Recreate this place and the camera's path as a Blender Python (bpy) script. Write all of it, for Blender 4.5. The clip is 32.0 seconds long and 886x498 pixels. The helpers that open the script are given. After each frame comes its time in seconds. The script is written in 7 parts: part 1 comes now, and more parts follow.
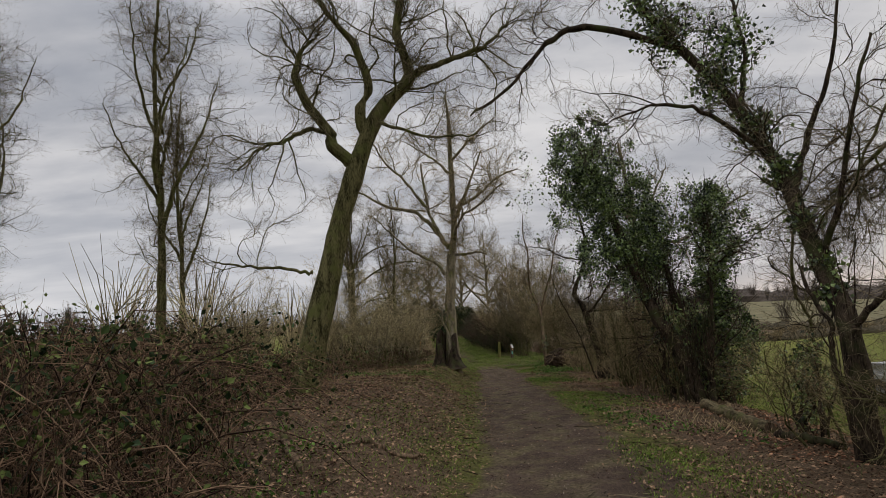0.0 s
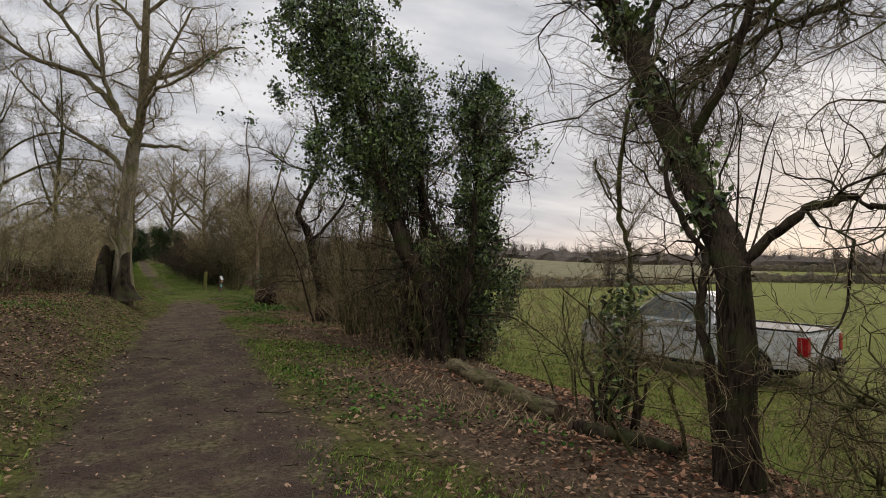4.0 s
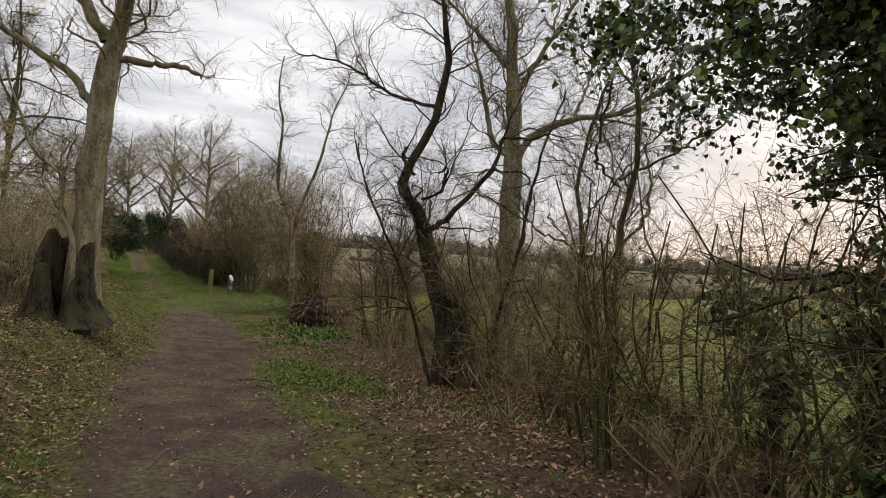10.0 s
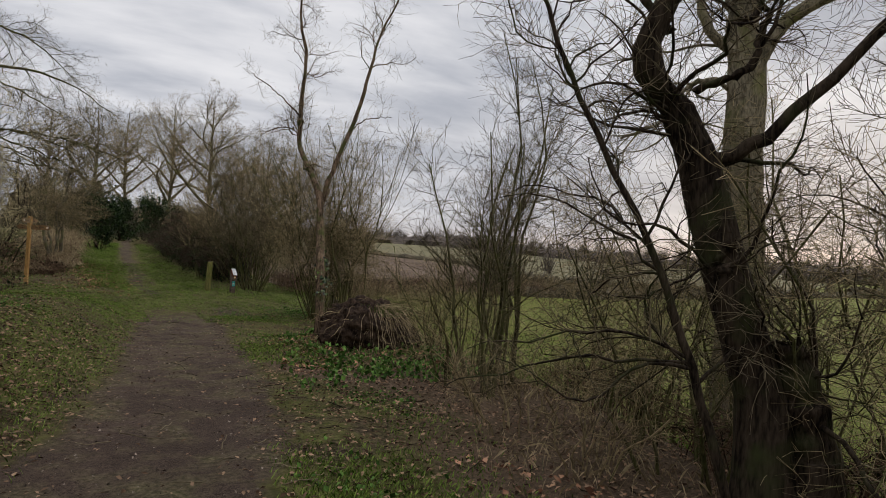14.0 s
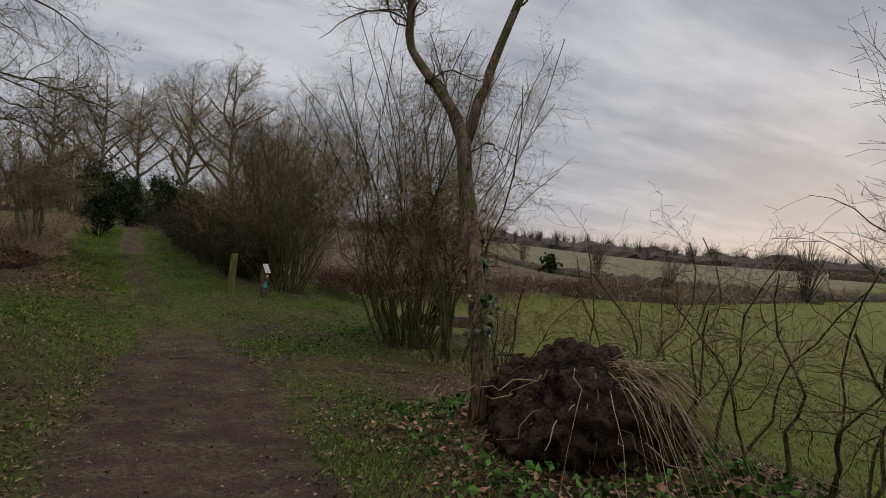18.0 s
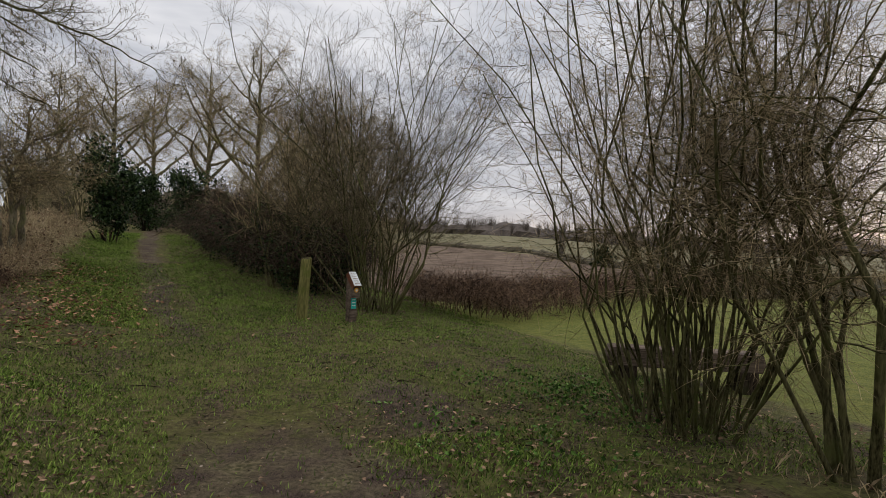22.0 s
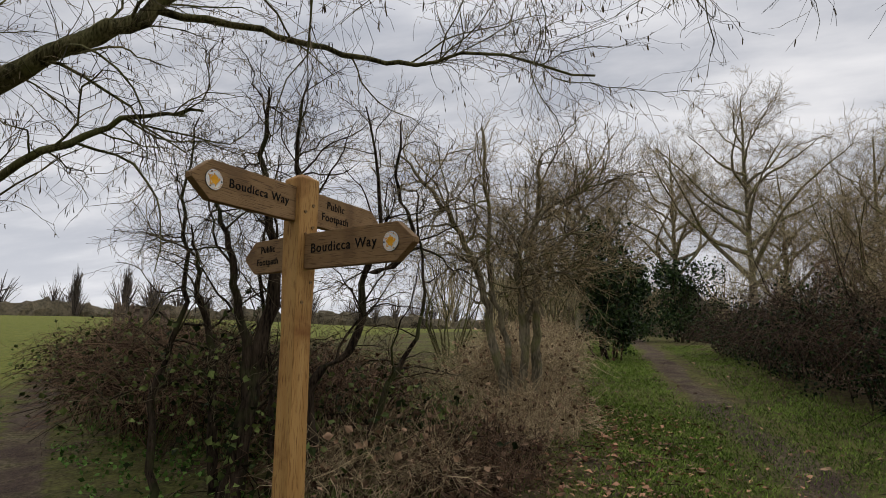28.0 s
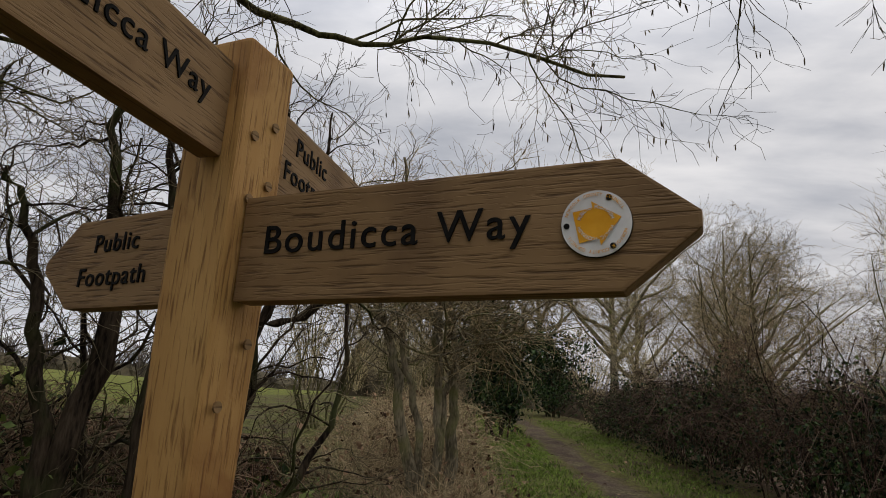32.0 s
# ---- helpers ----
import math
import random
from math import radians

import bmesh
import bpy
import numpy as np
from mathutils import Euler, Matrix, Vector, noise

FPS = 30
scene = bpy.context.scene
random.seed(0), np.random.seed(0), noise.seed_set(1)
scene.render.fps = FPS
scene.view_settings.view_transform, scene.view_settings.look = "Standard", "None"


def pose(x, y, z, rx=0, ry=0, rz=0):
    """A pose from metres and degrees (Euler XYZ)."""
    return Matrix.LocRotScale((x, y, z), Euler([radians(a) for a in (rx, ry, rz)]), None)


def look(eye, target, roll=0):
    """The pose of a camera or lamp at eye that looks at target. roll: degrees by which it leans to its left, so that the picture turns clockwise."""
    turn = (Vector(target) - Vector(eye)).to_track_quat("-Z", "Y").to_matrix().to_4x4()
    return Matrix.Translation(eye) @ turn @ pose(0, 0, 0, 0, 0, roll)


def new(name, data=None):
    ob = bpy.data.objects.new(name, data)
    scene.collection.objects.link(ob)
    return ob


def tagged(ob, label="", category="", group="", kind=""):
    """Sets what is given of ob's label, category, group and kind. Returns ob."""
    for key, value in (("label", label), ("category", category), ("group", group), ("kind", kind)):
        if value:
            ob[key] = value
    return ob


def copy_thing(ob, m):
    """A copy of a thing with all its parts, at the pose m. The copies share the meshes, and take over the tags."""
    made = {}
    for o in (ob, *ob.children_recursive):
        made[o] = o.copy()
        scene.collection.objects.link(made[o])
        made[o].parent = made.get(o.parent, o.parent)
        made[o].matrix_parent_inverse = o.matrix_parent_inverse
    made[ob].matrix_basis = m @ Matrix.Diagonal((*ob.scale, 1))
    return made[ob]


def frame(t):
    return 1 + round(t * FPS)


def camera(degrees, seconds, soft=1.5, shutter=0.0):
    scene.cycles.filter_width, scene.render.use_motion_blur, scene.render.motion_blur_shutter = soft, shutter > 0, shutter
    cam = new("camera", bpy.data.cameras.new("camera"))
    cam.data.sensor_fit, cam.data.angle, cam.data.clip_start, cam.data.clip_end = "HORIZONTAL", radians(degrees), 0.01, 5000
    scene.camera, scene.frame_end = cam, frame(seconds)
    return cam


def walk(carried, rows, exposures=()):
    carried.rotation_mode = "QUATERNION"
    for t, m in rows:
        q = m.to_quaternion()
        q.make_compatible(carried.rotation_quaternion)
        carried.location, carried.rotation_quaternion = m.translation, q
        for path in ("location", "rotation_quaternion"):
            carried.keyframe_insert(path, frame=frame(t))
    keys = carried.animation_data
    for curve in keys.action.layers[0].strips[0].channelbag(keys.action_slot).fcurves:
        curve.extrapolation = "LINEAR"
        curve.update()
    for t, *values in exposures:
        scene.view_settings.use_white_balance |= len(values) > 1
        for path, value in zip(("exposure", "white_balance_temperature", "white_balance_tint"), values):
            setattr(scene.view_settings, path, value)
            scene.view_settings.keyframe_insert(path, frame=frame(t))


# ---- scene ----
LENS_DEGREES = 73.73
cam = camera(LENS_DEGREES, 32.0, soft=0.6, shutter=0.0)
# seconds, x, y, z, heading (left of +y), pitch up, lean to the left
PATH = (
    (0.0, 0.670, 0.982, 1.690, 0.74, 7.79, -3.78),
    (0.5, 0.687, 1.470, 1.630, -11.53, 6.47, -2.83),
    (1.0, 0.800, 1.980, 1.575, -18.86, 5.05, -1.20),
    (1.5, 1.180, 2.630, 1.460, -26.43, 3.94, -0.25),
    (2.0, 1.646, 3.222, 1.339, -31.40, 3.54, 0.43),
    (2.5, 1.949, 3.739, 1.303, -34.98, 2.85, 0.46),
    (3.0, 2.055, 4.279, 1.308, -32.88, 1.95, 0.67),
    (3.5, 1.950, 4.826, 1.339, -28.94, 1.38, 0.65),
    (4.0, 1.760, 5.314, 1.383, -24.56, 1.30, 0.82),
    (4.5, 1.623, 5.845, 1.425, -20.06, 1.10, 0.67),
    (6.5, 1.609, 7.756, 1.518, -28.92, 2.26, 3.12),
    (7.0, 1.639, 8.475, 1.542, -27.74, 1.69, 2.38),
    (7.5, 1.687, 9.263, 1.550, -26.68, 1.47, 2.74),
    (8.0, 1.682, 10.119, 1.533, -25.66, 1.48, 3.08),
    (8.5, 1.693, 10.919, 1.499, -24.81, 1.34, 3.37),
    (9.0, 1.678, 11.643, 1.515, -24.76, 1.41, 3.28),
    (9.5, 1.714, 12.364, 1.513, -24.81, 1.22, 3.27),
    (10.0, 1.749, 13.035, 1.515, -24.78, 1.23, 2.93),
    (10.5, 1.840, 13.689, 1.523, -24.84, 1.01, 2.94),
    (11.0, 1.909, 14.309, 1.507, -24.69, 1.01, 2.89),
    (11.5, 1.976, 14.987, 1.480, -24.63, 0.84, 2.97),
    (12.0, 2.043, 15.631, 1.463, -24.48, 0.98, 3.05),
    (12.5, 2.104, 16.311, 1.440, -24.56, 0.95, 3.08),
    (13.0, 2.144, 16.916, 1.420, -24.47, 1.01, 3.12),
    (13.5, 2.186, 17.611, 1.363, -24.46, 0.92, 3.25),
    (15.5, 2.634, 20.318, 1.331, -23.45, -0.08, 4.09),
    (16.0, 2.599, 21.197, 1.314, -23.09, -0.11, 4.27),
    (16.5, 2.554, 22.115, 1.273, -22.93, -0.28, 4.14),
    (17.0, 2.509, 22.891, 1.254, -22.98, -0.13, 4.34),
    (17.5, 2.486, 23.676, 1.243, -23.02, -0.32, 3.94),
    (18.0, 2.449, 24.410, 1.232, -22.90, -0.19, 4.20),
    (18.5, 2.374, 25.220, 1.171, -22.87, -0.56, 3.92),
    (19.0, 2.347, 25.858, 1.148, -23.06, -0.60, 3.74),
    (19.5, 2.341, 26.555, 1.130, -23.25, -0.94, 3.30),
    (20.0, 2.373, 27.150, 1.147, -22.98, -1.04, 3.03),
    (20.5, 2.268, 28.047, 1.112, -22.59, -0.94, 3.04),
    (21.0, 2.159, 28.909, 1.036, -22.39, -0.64, 2.74),
    (21.5, 2.061, 29.738, 1.012, -21.82, -0.71, 2.25),
    (22.0, 1.948, 30.442, 0.989, -21.48, -0.51, 2.06),
    (22.5, 1.814, 31.156, 0.973, -19.77, -0.35, 1.59),
    (23.0, 1.629, 31.935, 0.940, -17.26, -0.06, 2.47),
    (23.5, 1.426, 32.635, 0.887, -12.92, 0.19, 2.27),
    (24.0, 1.247, 33.383, 0.857, -7.56, 1.05, 1.89),
    (24.5, 1.132, 34.014, 0.829, -0.87, 2.30, 0.91),
    (25.0, 1.078, 34.447, 0.879, 4.20, 3.69, -0.88),
    (25.5, 0.958, 34.897, 0.925, 9.18, 5.48, -2.58),
    (26.0, 0.640, 35.509, 1.036, 12.49, 6.09, -0.04),
    (26.5, 0.320, 35.997, 1.032, 15.35, 7.30, 0.40),
    (28.5, -0.583, 37.718, 1.169, 18.70, 9.02, 0.70),
    (29.0, -0.776, 37.975, 1.153, 16.90, 10.26, 0.43),
    (29.5, -0.982, 38.204, 1.195, 14.98, 11.43, 0.19),
    (30.0, -1.141, 38.396, 1.233, 11.82, 12.12, 1.34),
    (30.5, -1.252, 38.530, 1.260, 7.89, 13.18, 1.48),
    (31.0, -1.322, 38.611, 1.280, 5.96, 14.20, 2.73),
    (31.5, -1.321, 38.644, 1.277, 5.12, 14.79, 2.17),
    (32.0, -1.314, 38.653, 1.294, 5.01, 14.75, 2.80),
)


def eye_pose(x, y, z, yaw, pitch, lean):
    a, b = radians(yaw), radians(pitch)
    ahead = Vector((-math.sin(a) * math.cos(b), math.cos(a) * math.cos(b), math.sin(b)))
    return look((x, y, z), Vector((x, y, z)) + ahead, lean)


walk(cam, [(r[0], eye_pose(*r[1:])) for r in PATH], exposures=[(0, -0.05, 6800, 10), (2, 0.2, 6800, 10), (4, 0.2, 6750, 10), (6, -0.15, 6700, 10), (7, -0.2, 6700, 10), (8, 0.1, 6750, 10), (9, 0.34, 6800, 10), (10, 0.52, 6800, 10), (11, 0.34, 6750, 10), (13, 0.15, 6650, 10), (16, 0.06, 6500, 10), (17, -0.04, 6480, 10), (18, -0.28, 6480, 10), (19, -0.28, 6480, 10), (21, -0.06, 6540, 10), (23, 0.3, 6650, 10), (26, 0.2, 6650, 10), (29, 0.22, 6720, 10), (32, 0.16, 6800, 10)])

# ---- sky and sun ----
SUN_AZ = radians(56)      # to the right of +y
SUN_EL = radians(9)
world = bpy.data.worlds.new("overcast_sky")
scene.world = world
world.use_nodes = True
wn, wl = world.node_tree.nodes, world.node_tree.links
wn.clear()


def wnode(kind, **props):
    n = wn.new(kind)
    for key, value in props.items():
        n.inputs[key].default_value = value
    return n


def wmath(op, a, b=None):
    n = wn.new("ShaderNodeMath")
    n.operation = op
    for i, v in enumerate((a, b)):
        if v is None:
            continue
        if isinstance(v, (int, float)):
            n.inputs[i].default_value = v
        else:
            wl.new(v, n.inputs[i])
    return n.outputs[0]


def wmix(fac, a, b):
    n = wn.new("ShaderNodeMix")
    n.data_type = "RGBA"
    for sock, v in ((n.inputs[0], fac), (n.inputs[6], a), (n.inputs[7], b)):
        if isinstance(v, (int, float)):
            sock.default_value = v
        elif isinstance(v, tuple):
            sock.default_value = (*v, 1)
        else:
            wl.new(v, sock)
    return n.outputs[2]


def wramp(value, lo, hi):
    n = wn.new("ShaderNodeMapRange")
    n.interpolation_type = "SMOOTHSTEP"
    wl.new(value, n.inputs[0])
    n.inputs[1].default_value, n.inputs[2].default_value = lo, hi
    return n.outputs[0]


sky = wn.new("ShaderNodeTexSky")
sky.sky_type = "NISHITA"
sky.sun_disc = False
sky.sun_elevation, sky.sun_rotation = SUN_EL, SUN_AZ
sky.air_density, sky.dust_density = 1.0, 2.0
coord = wn.new("ShaderNodeTexCoord")
sep = wn.new("ShaderNodeSeparateXYZ")
wl.new(coord.outputs["Generated"], sep.inputs[0])
dx, dy, dz = sep.outputs
# cloud deck seen in perspective: direction over height
up = wmath("ADD", wmath("MAXIMUM", dz, 0.0), 0.16)
comb = wn.new("ShaderNodeCombineXYZ")
wl.new(wmath("MULTIPLY", wmath("DIVIDE", dx, up), 0.5), comb.inputs[0])
wl.new(wmath("DIVIDE", dy, up), comb.inputs[1])
big = wnode("ShaderNodeTexNoise", Scale=0.7, Detail=5.0, Roughness=0.5, Distortion=0.1)
wl.new(comb.outputs[0], big.inputs["Vector"])
rip = wnode("ShaderNodeTexNoise", Scale=3.4, Detail=6.0, Roughness=0.55, Distortion=0.15)
wl.new(comb.outputs[0], rip.inputs["Vector"])
cover = wmath("ADD", wmath("MULTIPLY", big.outputs[0], 0.6), wmath("MULTIPLY", rip.outputs[0], 0.4))
deck = wmix(wramp(cover, 0.37, 0.65), (0.40, 0.43, 0.505), (0.85, 0.855, 0.895))
# thin bright gaps low over the horizon, warmer towards the sun
low = wmath("SUBTRACT", 1.0, wramp(dz, 0.02, 0.34))
sunward = wmath("ADD", wmath("MULTIPLY", dx, math.sin(SUN_AZ)), wmath("MULTIPLY", dy, math.cos(SUN_AZ)))
pale = wmix(wramp(sunward, 0.1, 1.0), (0.78, 0.81, 0.89), (0.66, 0.655, 0.69))
deck = wmix(wmath("MULTIPLY", low, 0.5), deck, pale)
glow = wmath("MULTIPLY", wmath("SUBTRACT", 1.0, wramp(dz, 0.0, 0.075)), wramp(sunward, 0.6, 1.0))
deck = wmix(wmath("MULTIPLY", glow, 0.45), deck, (0.90, 0.68, 0.54))
# an overcast sky grows brighter towards the zenith
rise = wn.new("ShaderNodeVectorMath")
rise.operation = "SCALE"
wl.new(deck, rise.inputs[0])
wl.new(wmath("ADD", 0.93, wmath("MULTIPLY", wramp(dz, 0.42, 1.0), 1.5)), rise.inputs["Scale"])
deck = rise.outputs[0]
scaled = wn.new("ShaderNodeVectorMath")
scaled.operation = "SCALE"
wl.new(sky.outputs[0], scaled.inputs[0])
scaled.inputs["Scale"].default_value = 0.05
back = wn.new("ShaderNodeBackground")
wl.new(wmix(0.93, scaled.outputs[0], deck), back.inputs[0])
back.inputs[1].default_value = 1.0
wout = wn.new("ShaderNodeOutputWorld")
wl.new(back.outputs[0], wout.inputs[0])

sun = new("sun", bpy.data.lights.new("sun", "SUN"))
sun.data.energy, sun.data.angle, sun.data.color = 0.55, radians(16), (1.0, 0.92, 0.84)
sun.matrix_world = look((0, 0, 0), (-math.sin(SUN_AZ) * math.cos(SUN_EL + 0.12), -math.cos(SUN_AZ) * math.cos(SUN_EL + 0.12), -math.sin(SUN_EL + 0.12)))

# ---- materials ----
def material(name, dark, light, rough=0.85, scale=6.0, bump=0.4, stretch=(1, 1, 1), fine=40.0, spot=None, metal=0.0, object_random=0.0, spec=0.04):
    """A surface with two scales of colour change and relief; spot adds a third colour in patches."""
    m = bpy.data.materials.new(name)
    m.use_nodes = True
    nt = m.node_tree
    n, l = nt.nodes, nt.links
    bsdf = n["Principled BSDF"]
    bsdf.inputs["Roughness"].default_value = rough
    bsdf.inputs["Metallic"].default_value = metal
    bsdf.inputs["Specular IOR Level"].default_value = spec
    co = n.new("ShaderNodeTexCoord")
    mp = n.new("ShaderNodeMapping")
    mp.inputs["Scale"].default_value = stretch
    l.new(co.outputs["Object"], mp.inputs[0])
    a = n.new("ShaderNodeTexNoise")
    a.inputs["Scale"].default_value, a.inputs["Detail"].default_value = scale, 5.0
    b = n.new("ShaderNodeTexNoise")
    b.inputs["Scale"].default_value, b.inputs["Detail"].default_value = fine, 4.0
    l.new(mp.outputs[0], a.inputs["Vector"])
    l.new(mp.outputs[0], b.inputs["Vector"])
    add = n.new("ShaderNodeMath")
    add.operation = "ADD"
    l.new(a.outputs[0], add.inputs[0])
    l.new(b.outputs[0], add.inputs[1])
    ramp = n.new("ShaderNodeValToRGB")
    ramp.color_ramp.elements[0].position, ramp.color_ramp.elements[0].color = 0.40, (*dark, 1)
    ramp.color_ramp.elements[1].position, ramp.color_ramp.elements[1].color = 0.60, (*light, 1)
    half = n.new("ShaderNodeMath")
    half.operation = "MULTIPLY"
    half.inputs[1].default_value = 0.5
    l.new(add.outputs[0], half.inputs[0])
    tone = half.outputs[0]
    if object_random:
        g = n.new("ShaderNodeNewGeometry")
        sh = n.new("ShaderNodeMath")
        sh.operation = "MULTIPLY_ADD"
        l.new(g.outputs["Random Per Island"], sh.inputs[0])
        sh.inputs[1].default_value = 0.3
        ad = n.new("ShaderNodeMath")
        ad.operation = "SUBTRACT"
        l.new(tone, ad.inputs[0])
        ad.inputs[1].default_value = 0.15
        l.new(ad.outputs[0], sh.inputs[2])
        tone = sh.outputs[0]
    l.new(tone, ramp.inputs[0])
    colour = ramp.outputs[0]
    if spot:
        s = n.new("ShaderNodeTexNoise")
        s.inputs["Scale"].default_value, s.inputs["Detail"].default_value = scale * 0.35, 3.0
        l.new(co.outputs["Object"], s.inputs["Vector"])
        r = n.new("ShaderNodeMapRange")
        l.new(s.outputs[0], r.inputs[0])
        r.inputs[1].default_value, r.inputs[2].default_value = 0.5, 0.68
        mix = n.new("ShaderNodeMix")
        mix.data_type = "RGBA"
        l.new(r.outputs[0], mix.inputs[0])
        l.new(colour, mix.inputs[6])
        mix.inputs[7].default_value = (*spot, 1)
        colour = mix.outputs[2]
    if object_random:
        g = n.new("ShaderNodeNewGeometry")
        v = n.new("ShaderNodeMapRange")
        l.new(g.outputs["Random Per Island"], v.inputs[0])
        v.inputs[3].default_value, v.inputs[4].default_value = 1 - object_random, 1 + object_random
        hs = n.new("ShaderNodeHueSaturation")
        l.new(v.outputs[0], hs.inputs["Value"])
        l.new(colour, hs.inputs["Color"])
        colour = hs.outputs[0]
    l.new(colour, bsdf.inputs["Base Color"])
    if bump:
        bp = n.new("ShaderNodeBump")
        bp.inputs["Strength"].default_value, bp.inputs["Distance"].default_value = bump, 0.02
        l.new(half.outputs[0], bp.inputs["Height"])
        l.new(bp.outputs[0], bsdf.inputs["Normal"])
    return m


BARK = material("bark_green", (0.024, 0.022, 0.009), (0.155, 0.140, 0.064), stretch=(1, 1, 0.22), scale=9, bump=1.0, spot=(0.10, 0.105, 0.035), fine=60)
BARK_DARK = material("bark_dark", (0.011, 0.008, 0.006), (0.068, 0.050, 0.034), stretch=(1, 1, 0.2), scale=10, bump=1.0, spot=(0.05, 0.055, 0.022), fine=60)
BARK_PALE = material("bark_pale", (0.085, 0.073, 0.048), (0.29, 0.245, 0.165), stretch=(1, 1, 0.3), scale=9, bump=0.7, spot=(0.16, 0.155, 0.06), fine=60)
BARK_DEAD = material("bark_dead", (0.030, 0.022, 0.014), (0.235, 0.160, 0.105), stretch=(1, 1, 0.12), scale=14, bump=1.0, spot=(0.075, 0.078, 0.028), fine=70)
TWIG = material("twig", (0.040, 0.032, 0.019), (0.185, 0.148, 0.090), scale=3, fine=20, bump=0, object_random=0.3)
TWIG_BROWN = material("twig_brown", (0.115, 0.086, 0.046), (0.350, 0.272, 0.150), scale=3, fine=20, bump=0, object_random=0.3)
FAR_TWIG = material("tan_twig", (0.20, 0.163, 0.090), (0.45, 0.375, 0.215), scale=3, fine=20, bump=0, object_random=0.35)
OAK_BARK = material("furrowed_bark", (0.014, 0.011, 0.006), (0.150, 0.125, 0.068), stretch=(1, 1, 0.1), scale=16, bump=1.0, spot=(0.085, 0.10, 0.022), fine=70)
CANE = material("bramble_cane", (0.030, 0.018, 0.012), (0.175, 0.112, 0.070), scale=3, fine=20, bump=0, object_random=0.35)
DARK_CANE = material("dark_cane", (0.014, 0.010, 0.008), (0.105, 0.070, 0.050), scale=3, fine=20, bump=0, object_random=0.35)
STRAW = material("dead_grass", (0.20, 0.145, 0.08), (0.46, 0.36, 0.215), scale=3, fine=20, bump=0, object_random=0.3)
IVY = material("ivy_leaf", (0.012, 0.030, 0.008), (0.140, 0.200, 0.052), rough=0.42, scale=2, fine=14, bump=0, object_random=0.45, spec=0.5)
BRAMBLE = material("bramble_leaf", (0.022, 0.034, 0.011), (0.105, 0.130, 0.038), rough=0.55, scale=2, fine=14, bump=0, object_random=0.5)
HOLLY = material("holly_leaf", (0.010, 0.020, 0.009), (0.045, 0.070, 0.024), rough=0.4, scale=2, fine=14, bump=0, object_random=0.4)
DRY_LEAF = material("fallen_leaf", (0.062, 0.034, 0.020), (0.27, 0.175, 0.108), rough=0.8, scale=1.5, fine=9, bump=0, object_random=0.5)
BLADE = material("grass_blade", (0.055, 0.098, 0.014), (0.190, 0.265, 0.052), rough=0.6, scale=0.8, fine=6, bump=0, object_random=0.35)
def wood(name, dark, mid, light, along, stain):
    """Sawn oak: soft bands and thin dark pores along one axis, cloudy stains, a few knots."""
    m = bpy.data.materials.new(name)
    m.use_nodes = True
    n, l = m.node_tree.nodes, m.node_tree.links
    bsdf = n["Principled BSDF"]
    bsdf.inputs["Roughness"].default_value, bsdf.inputs["Specular IOR Level"].default_value = 0.7, 0.2
    co = n.new("ShaderNodeTexCoord")

    def grain(stretch, scale, detail, warp=0.0):
        mp, t = n.new("ShaderNodeMapping"), n.new("ShaderNodeTexNoise")
        mp.inputs["Scale"].default_value = stretch
        t.inputs["Scale"].default_value, t.inputs["Detail"].default_value, t.inputs["Distortion"].default_value = scale, detail, warp
        l.new(co.outputs["Object"], mp.inputs[0])
        l.new(mp.outputs[0], t.inputs["Vector"])
        return t.outputs[0]

    def blend(f, a, b):
        x = n.new("ShaderNodeMix")
        x.data_type = "RGBA"
        l.new(f, x.inputs[0])
        for sock, v in ((x.inputs[6], a), (x.inputs[7], b)):
            if isinstance(v, tuple):
                sock.default_value = (*v, 1)
            else:
                l.new(v, sock)
        return x.outputs[2]

    def span(v, lo, hi, top=1.0):
        r = n.new("ShaderNodeMapRange")
        r.inputs[1].default_value, r.inputs[2].default_value, r.inputs[4].default_value = lo, hi, top
        l.new(v, r.inputs[0])
        return r.outputs[0]
    flat = tuple(0.08 if i == along else 1.0 for i in range(3))
    thin = tuple(0.07 if i == along else 1.0 for i in range(3))
    bands, pores = grain(flat, 26, 6, 0.5), grain(thin, 240, 3)
    c = blend(span(bands, 0.34, 0.70), mid, light)
    c = blend(span(pores, 0.53, 0.68, 0.75), c, dark)
    c = blend(span(grain((1, 1, 1), 6, 5, 0.6), 0.52, 0.72, 0.75), c, stain)
    l.new(c, bsdf.inputs["Base Color"])
    bp = n.new("ShaderNodeBump")
    bp.inputs["Strength"].default_value, bp.inputs["Distance"].default_value, bp.invert = 0.35, 0.004, True
    l.new(span(pores, 0.5, 0.75), bp.inputs["Height"])
    l.new(bp.outputs[0], bsdf.inputs["Normal"])
    return m


OAK = wood("new_oak", (0.13, 0.055, 0.016), (0.38, 0.205, 0.065), (0.48, 0.285, 0.10), 2, (0.17, 0.062, 0.017))
BOARD = wood("oak_board", (0.060, 0.031, 0.013), (0.215, 0.128, 0.056), (0.265, 0.165, 0.078), 0, (0.13, 0.075, 0.034))
MOSSY = material("mossy_post", (0.10, 0.095, 0.03), (0.23, 0.21, 0.075), stretch=(1, 1, 0.15), scale=12, fine=60, bump=0.5, spot=(0.12, 0.14, 0.03))
WEATHERED = material("weathered_wood", (0.06, 0.043, 0.032), (0.19, 0.145, 0.11), stretch=(0.15, 1, 1), scale=10, fine=60, bump=0.6)
